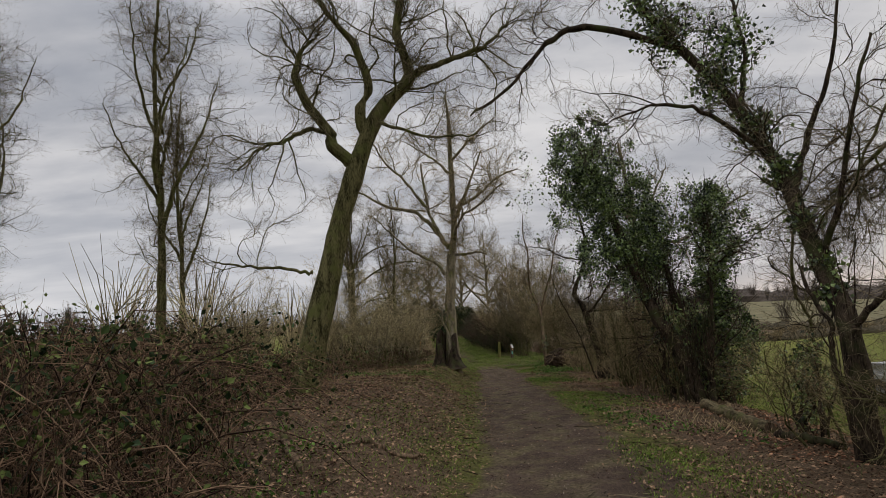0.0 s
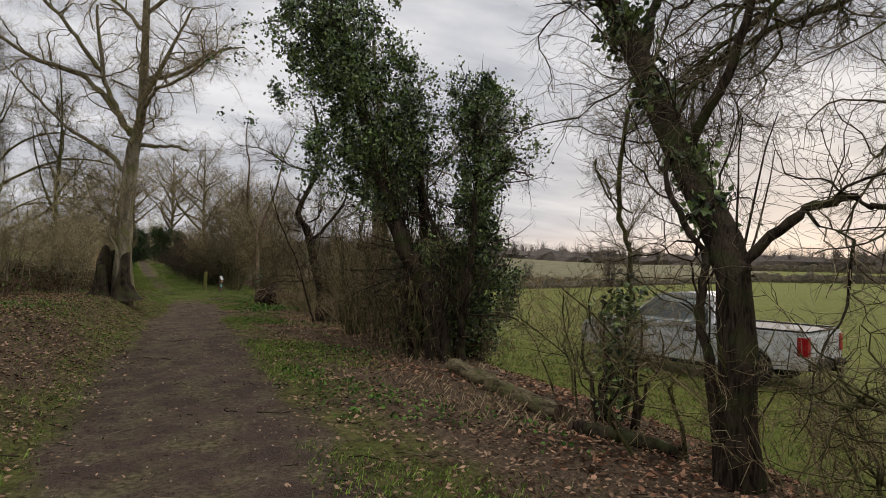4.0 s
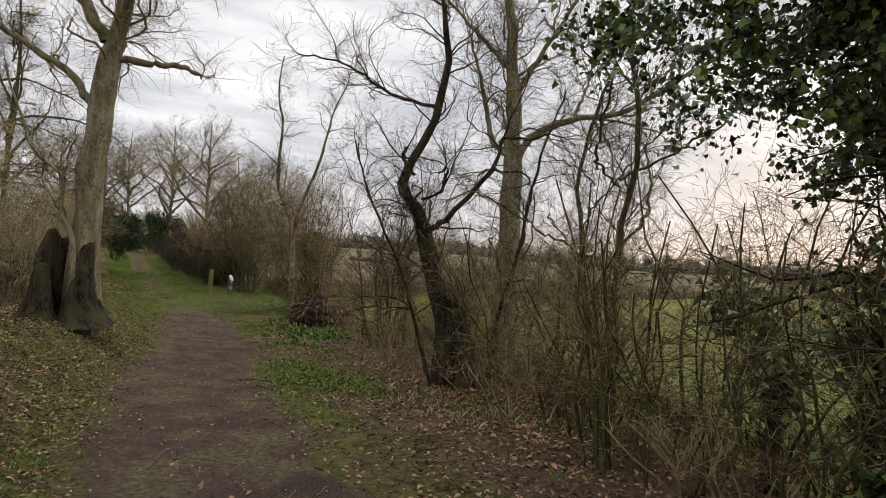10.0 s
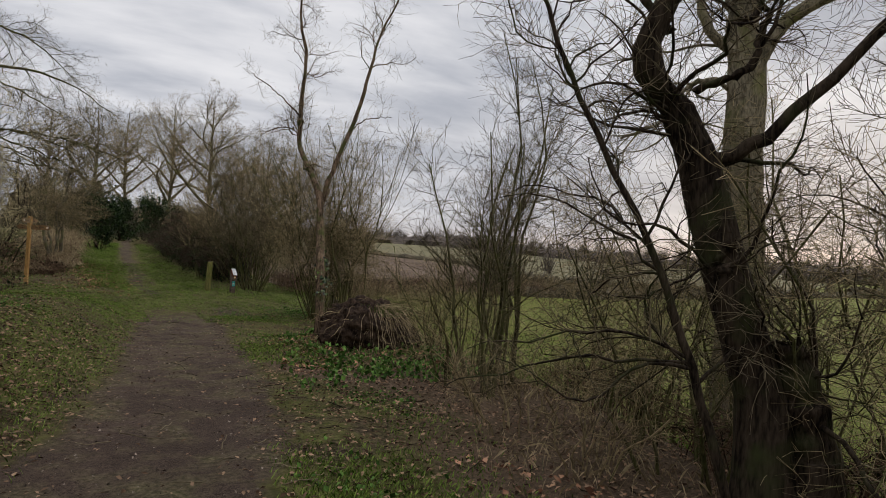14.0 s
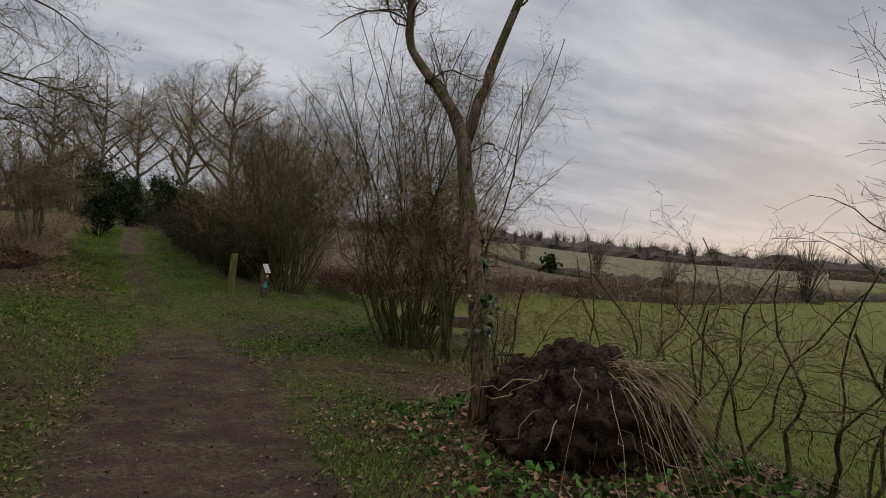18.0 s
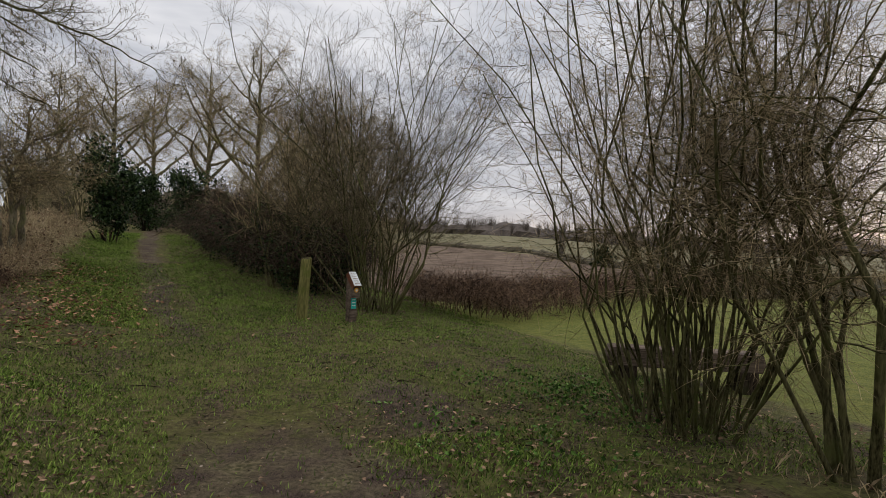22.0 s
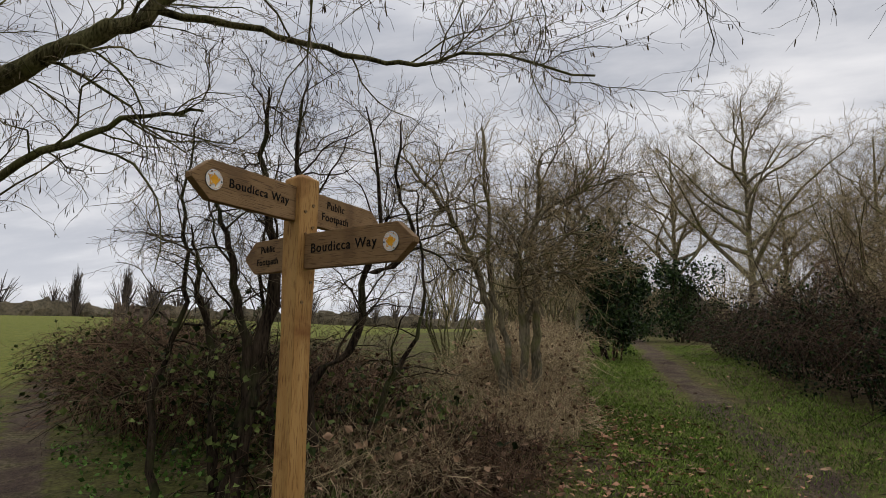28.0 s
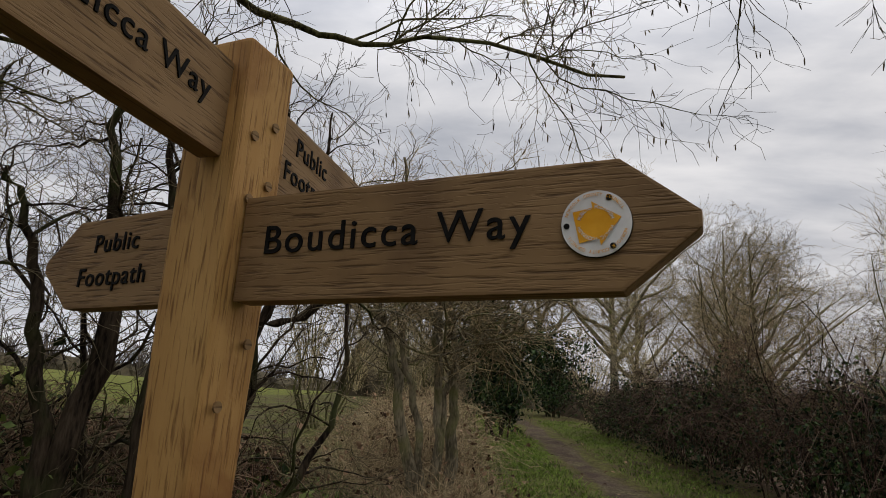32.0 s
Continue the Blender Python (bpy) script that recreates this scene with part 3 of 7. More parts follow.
def woody(name, label, category, x, y, limbs, seed, bark=BARK, twig=TWIG, branches=60, blen=1.4, twigs=700, tlen=0.55, fine=1500, flen=0.22,
          lift=0.12, crook=0.2, start=0.35, trunks=1, bspread=0.8, group="", turn=0.0, ivy=(), ivy_mat=IVY, leaf=0.07, flare=1.35, wobble=0.02, leaves=0,
          leaf_mat=None, twig_floor=0.0, size=1.0, near=False, knots=22, stem="trunk", strands=0, bknots=8, bcap=0.0125, catkins=0, ivy_fill=1.35):
    """A bare tree: given limbs (points, foot radius, end radius), then side branches, twigs and fine twigs grown from them."""
    r = np.random.default_rng(seed)
    tree = thing(name, label, category, place(x, y, turn) @ Matrix.Scale(size, 4), group)
    made = [limb(p, a, b, r, wobble=wobble, knots=knots) for p, a, b in limbs]
    for j, (p, rad) in enumerate(made):
        if j < trunks:
            rad[0, :4] *= np.linspace(flare, 1.0, 4)
            p[0, 0, 2] -= 0.15
        if near and limbs[j][1] > 0.075:
            furrowed(tree, stem if j < trunks else "limb", p, rad, bark, r)
        else:
            add_level(tree, stem if j < trunks else "limb", p, rad, 12 if limbs[j][1] > 0.07 else 6, bark)
    lp, lr = np.concatenate([p for p, _ in made]), np.concatenate([q for _, q in made])
    if strands:
        sp, sr = sprout(lp[:trunks], lr[:trunks], strands, 1.0, 0.25, r, knots=7, lift=0.9, crook=0.15, start=0.0, thick=0.2, cap=0.012)
        tagged(add_level(tree, "ivy_strand_mass", sp, sr, 4, bark), kind="stuff")
    if branches:
        bp, br = sprout(lp, lr, branches, blen, bspread, r, knots=bknots, lift=lift, crook=crook, start=start, thick=0.5, tip=0.22, cap=bcap)
        if near:
            for q, w in zip(bp, br):
                add_level(tree, "branch", q[None], w[None], 5, bark)
        else:
            tagged(add_level(tree, "branch_mass", bp, br, 4, bark if bark is not BARK_DEAD else twig), kind="stuff")
        tp, tr = sprout(np.concatenate([bp, bp, bp]), np.concatenate([br, br, br]), twigs, tlen, 0.75, r, knots=6 if near else 4, lift=lift, crook=crook * 1.15, start=0.1, thick=0.55, tip=0.35, floor=twig_floor, cap=0.0085)
        tagged(add_level(tree, "twig_mass", tp, tr, 3, twig), kind="stuff")
        if fine:
            fp, fr = sprout(tp, tr, fine, flen, 0.8, r, knots=3 if near else 2, lift=lift, crook=crook, start=0.1, thick=0.6, tip=0.5, floor=twig_floor, cap=0.011)
            tagged(add_level(tree, "fine_twig_mass", fp, fr, 3, twig), kind="stuff")
        if catkins:
            cp = on_paths(fp, catkins, r, 0.5)
            s = np.linspace(0, 1, 4)[None, :, None]
            drop = cp[:, None] + s * np.stack([r.normal(0, 0.006, catkins), r.normal(0, 0.006, catkins), -0.025 - 0.035 * r.random(catkins)], 1)[:, None]
            tagged(add_level(tree, "catkin_mass", drop, np.full((catkins, 4), 1.0) * np.array([[0.002, 0.0042, 0.0042, 0.002]]), 4, twig, "drooping brown catkins"), kind="stuff")
        if leaves:
            v, f = leaf_cloud(on_paths(fp if fine else tp, leaves, r) - np.array([[0, 0, 0.02]]), leaf, r)
            tagged(part("foliage", mesh_of("foliage", v, f, leaf_mat or ivy_mat, smooth=False), tree), kind="stuff")
    pts = []
    for cx, cy, cz, rad, count in ivy:
        count = int(count * ivy_fill)
        q = r.normal(size=(count, 3))
        q /= np.linalg.norm(q, axis=1, keepdims=True)
        lump = 1 + 0.45 * np.sin(q[:, 0] * 5 + cx * 9) * np.sin(q[:, 2] * 6 + cz * 7) + 0.35 * np.sin(q[:, 1] * 9 + cy * 5)
        q *= (rad * lump * r.random(count) ** 0.5)[:, None]
        pts.append(q * np.array([1, 1, 1.15]) + np.array([cx, cy, cz]))
    if pts:
        v, f = leaf_cloud(np.concatenate(pts), leaf, r, lobes=True)
        tagged(part("ivy", mesh_of("ivy", v, f, ivy_mat, smooth=False), tree, "glossy dark green ivy leaves"), kind="stuff")
    return tree


def coppice(name, label, x, y, stems, height, spread, seed, bark=BARK, twig=TWIG, r0=0.035, branches=90, twigs=700, fine=1200, blen=0.9, tlen=0.4, flen=0.18, base=0.25, category="shrub", lean=(0, 0), group="", zig=1.0, **more):
    r = np.random.default_rng(seed)
    limbs = []
    for _ in range(stems):
        a, q = r.random() * 2 * math.pi, r.random() ** 0.6
        h = height * (0.6 + 0.45 * r.random())
        bx, by = base * q * math.cos(a), base * q * math.sin(a)
        out = spread * q * (0.6 + 0.6 * r.random())
        ox, oy = out * math.cos(a) + lean[0] * h, out * math.sin(a) + lean[1] * h
        k = r.normal(0, 0.055 * h * zig, (4, 2))
        limbs.append(([(bx, by, 0), (bx + ox * 0.2 + k[0, 0], by + oy * 0.2 + k[0, 1], h * 0.25), (bx + ox * 0.36 + k[1, 0], by + oy * 0.36 + k[1, 1], h * 0.46), (bx + ox * 0.6 + k[2, 0], by + oy * 0.6 + k[2, 1], h * 0.7), (bx + ox + k[3, 0], by + oy + k[3, 1], h)], r0 * (0.5 + 0.7 * r.random()), 0.006))
    return woody(name, label, category, x, y, limbs, seed + 1000, bark=bark, twig=twig, trunks=stems, branches=branches, twigs=twigs, fine=fine, blen=blen, tlen=tlen, flen=flen, start=0.3, group=group, flare=1.1, knots=9, wobble=0.006 * height * zig, stem="stem", **more)


def standard(name, label, x, y, height, seed, r0=0.16, bark=BARK, twig=TWIG, crown=0.38, spread=0.45, forks=6, lean=(0, 0), category="tree", **more):
    """A tree with one stem that divides into rising limbs."""
    r = np.random.default_rng(seed)
    fork = height * crown
    lx, ly = lean
    limbs = [([(0, 0, 0), (lx * 0.3, ly * 0.3, fork * 0.5), (lx * 0.6, ly * 0.6, fork), (lx * 0.9 + r.normal(0, 0.2), ly * 0.9 + r.normal(0, 0.2), height * 0.7), (lx, ly, height)], r0, 0.02)]
    for j in range(forks):
        a = j * 2.4 + r.random()
        u = (j + r.random()) / forks
        z = height * (crown * 0.85 + (0.86 - crown) * u)
        w = height * spread * (1.1 - 0.75 * u) * (0.6 + 0.5 * r.random())
        h = z + height * (0.34 - 0.22 * u) * (0.6 + 0.8 * r.random())
        s = min(1.0, z / height + 0.12)
        k = r.normal(0, 0.035 * w + 0.003 * height, (3, 3))
        limbs.append(([(lx * s, ly * s, z)] + [(lx * s + w * q * math.cos(a + 0.25 * g) + k[g, 0], ly * s + w * q * math.sin(a + 0.25 * g) + k[g, 1], z + (h - z) * q**1.2 + k[g, 2]) for g, q in enumerate((0.33, 0.66, 1.0))], r0 * (0.5 - 0.3 * u), 0.01))
    more.setdefault("wobble", 0.018)
    return woody(name, label, category, x, y, limbs, seed + 500, bark=bark, twig=twig, **more)


# ---- named trees along the path ----
woody("leaning_tree", "bare leaning tree with crooked mossy green trunk", "tree", -2.55, 13.3, [
    ([(0, 0, 0), (1.01, 0.25, 4.03), (1.63, 0.4, 5.91), (2.21, 0.54, 6.83), (2.74, 0.67, 7.54), (2.49, 0.61, 8.54), (2.6, 0.63, 9.49), (2.95, 0.72, 10.8)], 0.255, 0.05),
    ([(1.4, 0.34, 5.17), (0.87, 0.21, 5.67), (0.77, 0.19, 6.03), (0.14, 0.03, 7.09), (0.15, 0.04, 7.91), (0.53, 0.13, 8.39)], 0.17, 0.05),
    ([(1.63, 0.4, 5.91), (1.51, 0.37, 6.64), (1.73, 0.42, 7.18), (1.42, 0.34, 8.3), (0.88, 0.21, 9.03), (0.48, 0.12, 9.76)], 0.15, 0.04),
] + [
    ([(2.74, 0.67, 7.54), (3.57, 0.87, 7.9), (4.66, 1.13, 8.38), (5.33, 1.3, 9.08)], 0.09, 0.03),
    ([(0.31, 0.07, 2.69), (-0.27, -0.07, 2.81), (-1.26, -0.31, 2.93), (-1.76, -0.43, 3.03)], 0.05, 0.015),
    ([(0.77, 0.19, 6.03), (0.28, 0.07, 6.08), (-0.24, -0.06, 5.78), (-0.75, -0.18, 5.62), (-1.25, -0.3, 5.12)], 0.07, 0.02),
    ([(1.9, 0.46, 6.3), (2.2, 0.2, 6.1), (3.2, 0.0, 5.7), (4.3, -0.2, 5.6)], 0.06, 0.015),
], 11, size=0.93, near=True, branches=170, bknots=14, blen=2.1, twigs=4600, tlen=0.62, fine=8500, flen=0.24, start=0.4, lift=-0.02, crook=0.3)

woody("hollow_tree", "tall bare ash tree growing behind a hollow stump", "tree", 0.58, 24.2, [
    ([(-0.1, -0.03, 0), (-0.05, -0.02, 2.85), (0.12, -0.01, 4.64), (0.26, 0.0, 5.56), (0.35, 0.1, 9.5), (0.3, 0.1, 11.5)], 0.25, 0.04),
    ([(0.06, -0.01, 4.9), (-0.3, -0.04, 5.5), (-0.69, -0.05, 6.5), (-0.9, -0.2, 8.5)], 0.12, 0.03),
    ([(0.2, 0.0, 4.67), (0.74, 0.04, 4.66), (1.25, 0.08, 4.71), (1.6, 0.1, 4.54)], 0.07, 0.03),
    ([(-0.15, -0.3, 0.1), (-0.2, -0.35, 1.33), (-0.42, -0.3, 1.95), (-0.45, -0.3, 2.48), (-0.86, -0.3, 2.95), (-1.3, -0.2, 4.2)], 0.06, 0.015),
] + [
    ([(0.1, 0.0, 3.6), (-0.6, 0.3, 4.4), (-1.8, 0.5, 5.2), (-3.0, 0.4, 6.5)], 0.08, 0.02),
    ([(0.28, 0.0, 5.9), (0.9, -0.3, 7.2), (1.6, -0.5, 8.8)], 0.09, 0.02),
    ([(-0.3, -0.04, 5.5), (-1.2, 0.2, 6.5), (-2.4, 0.4, 6.9), (-3.6, 0.5, 7.6), (-4.6, 0.6, 7.7)], 0.09, 0.02),
    ([(-0.7, -0.05, 6.6), (-1.5, -0.4, 7.6), (-2.5, -0.6, 8.8), (-3.0, -0.6, 10.0)], 0.07, 0.02),
    ([(0.3, 0.0, 6.6), (1.2, 0.3, 7.0), (2.3, 0.5, 7.9), (3.2, 0.5, 8.2)], 0.08, 0.02),
] + [
    ([(0.33, 0.1, 8.0), (-0.5, 0.6, 9.0), (-1.5, 1.0, 9.8)], 0.07, 0.02),
    ([(0.35, 0.1, 8.6), (1.2, -0.2, 9.4), (2.2, -0.3, 10.2)], 0.07, 0.02),
    ([(0.2, 0.0, 5.2), (0.6, -0.8, 6.0), (1.4, -1.6, 6.4), (2.2, -2.2, 7.0)], 0.07, 0.02),
], 12, size=0.97, near=True, bark=BARK_PALE, twig=TWIG_BROWN, trunks=1, branches=210, bknots=13, blen=1.9, twigs=5200, tlen=0.6, fine=9000, flen=0.26, start=0.32, lift=0.0, crook=0.32)

STUB = thing("hollow_stump", "charred hollow stump with ragged open top", "stump", place(0.26, 23.9, 20, 0.08))
n, k = 44, 14
a = np.arange(n)[None] * 2 * np.pi / n
h = np.linspace(0, 1, k)[:, None]
sr = np.random.default_rng(27)
top = 1.15 + 0.28 * np.sin(a * 1.0 + 0.6) + 0.14 * np.sin(3 * a + 2) + 0.08 * np.sin(7 * a) - 0.75 * np.exp(-((a - 4.4) / 0.42) ** 2)
rad = (0.36 + 0.26 * np.exp(-h * 5) + 0.03 * np.sin(5 * a + 2 * h) + 0.02 * np.sin(11 * a)) * (1 - 0.12 * h)
outer = np.stack([rad * np.cos(a) * 1.25, rad * np.sin(a) + 0 * h, top * h], 2) + sr.normal(0, 0.008, (k, n, 3))
inner = np.stack([(rad - 0.09) * np.cos(a) * 1.25, (rad - 0.09) * np.sin(a) + 0 * h, top * h * 0.985 + 0.03], 2)[::-1]
v = np.concatenate([outer, inner]).reshape(-1, 3)
i0 = (np.arange(2 * k - 1)[:, None] * n + np.arange(n)[None])
i1 = (np.arange(2 * k - 1)[:, None] * n + (np.arange(n)[None] + 1) % n)
part("shell", mesh_of("shell", v, np.stack([i0, i1, i1 + n, i0 + n], -1).reshape(-1, 4), BARK_DARK), STUB)

woody("leaning_ivy_tree", "tall leaning tree with ivy climbing its dark trunk", "tree", 5.42, 8.25, [
    ([(0, 0, 0), (0.0, 0.05, 1.35), (0.05, 0.2, 1.75), (0.35, 1.55, 3.8), (0.35, 2.0, 4.5), (0.1, 2.4, 5.5), (-0.6, 2.8, 6.8), (-1.5, 3.6, 9.0)], 0.138, 0.06),
    ([(0.05, 0.0, 1.6), (0.16, -0.2, 1.86), (0.29, -0.37, 2.0), (0.43, -0.54, 2.05), (0.48, -0.61, 1.96), (0.62, -0.8, 2.04)], 0.045, 0.02),
    ([(-0.1, 0.08, 0), (-0.12, 0.15, 0.8), (-0.15, 0.22, 1.22), (-0.12, 0.2, 1.65), (-0.2, 0.45, 2.06), (-0.2, 0.5, 2.4)], 0.045, 0.02),
] + [
    ([(0.2, 0.7, 2.5), (0.3, 0.3, 3.2), (0.4, 0.0, 4.2), (0.6, -0.3, 5.2)], 0.05, 0.015),
    ([(-0.4, 2.7, 6.5), (-1.8, 3.2, 7.3), (-2.6, 3.4, 7.2), (-3.4, 3.5, 6.4), (-4.2, 3.6, 5.9)], 0.08, 0.02),
    ([(0.35, 1.8, 4.2), (-0.6, 1.6, 4.9), (-1.6, 1.3, 5.0), (-2.4, 1.2, 4.7)], 0.045, 0.012),
    ([(0.3, 1.3, 3.5), (0.8, 1.6, 4.4), (1.3, 1.5, 5.6), (1.5, 1.3, 7.0)], 0.06, 0.015),
    ([(0.2, 2.3, 5.2), (0.6, 2.6, 6.4), (0.5, 2.8, 8.0)], 0.06, 0.015),
], 13, near=True, bark=BARK_DARK, branches=130, bcap=0.008, bknots=14, blen=1.7, twigs=3200, tlen=0.5, fine=5500, flen=0.2, start=0.3, trunks=1, lift=0.04, crook=0.32, wobble=0.012, strands=40,
    ivy=[(0.1, 0.35, 2.0, 0.17, 260), (0.17, 0.6, 2.4, 0.18, 300), (0.27, 1.1, 3.1, 0.2, 260), (0.35, 1.6, 3.9, 0.26, 420), (0.3, 2.1, 4.8, 0.34, 620), (0.0, 2.5, 5.8, 0.42, 800), (-0.6, 2.8, 6.9, 0.5, 800), (-0.9, 3.0, 7.6, 0.55, 700), (0.2, 2.3, 6.4, 0.5, 500)], leaf=0.065)

woody("old_oak", "massive oak trunk with furrowed mossy bark beside the field", "tree", 8.72, 5.85, [
    ([(0, 0, 0), (0.02, 0, 2.3), (0.02, 0.02, 3.4), (0.05, -0.05, 4.4), (0.1, -0.1, 5.4), (0.2, -0.3, 8.0)], 0.43, 0.22),
    ([(0.0, 0.05, 3.2), (-0.08, 0.32, 4.2), (-0.2, 0.65, 4.97), (-0.32, 1.0, 5.6), (-0.55, 1.65, 6.5), (-0.9, 2.4, 7.6)], 0.26, 0.1),
    ([(-0.45, 1.4, 6.2), (-1.09, 2.12, 5.95), (-1.2, 2.27, 5.63), (-0.95, 1.93, 4.64), (-1.01, 2.02, 4.38), (-1.36, 2.5, 4.04), (-1.27, 2.38, 3.68), (-1.5, 2.6, 3.4)], 0.085, 0.012),
] + [
    ([(-0.86, 1.8, 6.08), (-1.35, 2.48, 6.35), (-1.55, 2.76, 5.88), (-1.79, 3.09, 5.4), (-1.74, 3.03, 5.06), (-1.67, 2.93, 4.81)], 0.045, 0.01),
    ([(-1.03, 2.04, 5.16), (-0.75, 1.65, 4.72), (-0.36, 1.11, 4.94), (-0.18, 0.86, 4.68), (0.0, 0.6, 4.3)], 0.03, 0.008),
    ([(-1.35, 2.48, 6.35), (-1.93, 3.29, 6.5), (-1.98, 3.36, 6.12), (-2.33, 3.84, 5.01), (-2.38, 3.91, 4.5), (-2.6, 4.0, 4.0)], 0.04, 0.008),
    ([(-0.5, 1.5, 6.2), (-1.2, 2.0, 6.0), (-2.0, 2.6, 5.6), (-2.6, 3.1, 5.0), (-2.9, 3.6, 4.6)], 0.07, 0.02),
] + [
    ([(-0.25, 0.25, 2.55), (-0.36, 0.45, 2.62), (-0.5, 0.62, 2.75)], 0.07, 0.03),
    ([(-0.9, 2.4, 5.7), (-1.6, 3.2, 5.2), (-1.9, 4.2, 5.0), (-2.6, 5.0, 4.2)], 0.05, 0.015),
], 14, size=0.9, near=True, branches=170, blen=2.4, bknots=17, twigs=5200, tlen=0.5, fine=7500, flen=0.2, start=0.45, lift=-0.04, crook=0.31, bark=OAK_BARK)

woody("hawthorn", "bare forked hawthorn with crooked spiny branches", "tree", 5.13, 6.69, [
    ([(0, 0, 0), (-0.07, 0.08, 0.42), (-0.11, 0.12, 0.83), (-0.12, 0.14, 1.41), (-0.06, 0.07, 1.6)], 0.055, 0.035),
    ([(0.01, 0, 0), (0.15, -0.17, 0.59), (0.22, -0.25, 1.04), (0.28, -0.33, 2.17), (0.25, -0.29, 2.94), (0.13, -0.15, 3.3)], 0.055, 0.02),
    ([(-0.06, 0.07, 1.58), (0.1, -0.1, 1.72), (0.35, -0.3, 1.68), (0.7, -0.5, 1.78)], 0.022, 0.008),
    ([(-0.09, 0.1, 0.95), (-0.3, 0.3, 0.97), (-0.45, 0.4, 0.93)], 0.02, 0.012),
    ([(0.2, -0.2, 0.72), (0.45, -0.4, 0.88), (0.75, -0.6, 0.86)], 0.028, 0.012),
], 15, size=1.04, near=True, bark=BARK, branches=110, blen=0.9, bknots=11, twigs=1300, tlen=0.32, fine=2000, flen=0.12, start=0.22, trunks=2, lift=0.02, crook=0.34, wobble=0.008)

woody("cut_hawthorn", "cut hawthorn stem with splintered top and thin shoots", "tree", 5.75, 5.45, [
    ([(0, 0, 0), (0.03, -0.05, 0.55), (0.1, -0.18, 0.95), (0.12, -0.23, 1.3)], 0.045, 0.035),
    ([(0.06, -0.1, 0.8), (0.18, -0.33, 1.4), (0.23, -0.41, 1.46), (0.34, -0.63, 1.5)], 0.02, 0.006),
    ([(0.05, -0.1, 0.6), (-0.1, 0.1, 0.75), (-0.12, 0.12, 0.98)], 0.022, 0.018),
], 16, near=True, bark=BARK, branches=60, blen=0.8, bknots=10, twigs=700, tlen=0.28, fine=900, flen=0.1, start=0.3, lift=0.02, crook=0.32, wobble=0.008)

IR = random.Random(17)


def clumps(line, wide, count, leaves):
    """Small ivy clumps gathered round a line of (x, y, z), thinning outwards, with gaps between them."""
    out = []
    for _ in range(count):
        u = IR.random() * (len(line) - 1)
        i = min(int(u), len(line) - 2)
        c = Vector(line[i]).lerp(Vector(line[i + 1]), u - i)
        w = wide * (0.45 + 0.75 * math.sin(math.pi * min(max(u / (len(line) - 1), 0.08), 0.92)))
        q = Vector((IR.gauss(0, 1), IR.gauss(0, 1), IR.gauss(0, 0.55))).normalized() * w * IR.random() ** 0.6
        out.append((c.x + q.x, c.y + q.y, c.z + q.z, 0.12 + 0.17 * IR.random(), int(leaves * (0.5 + IR.random()))))
    return out


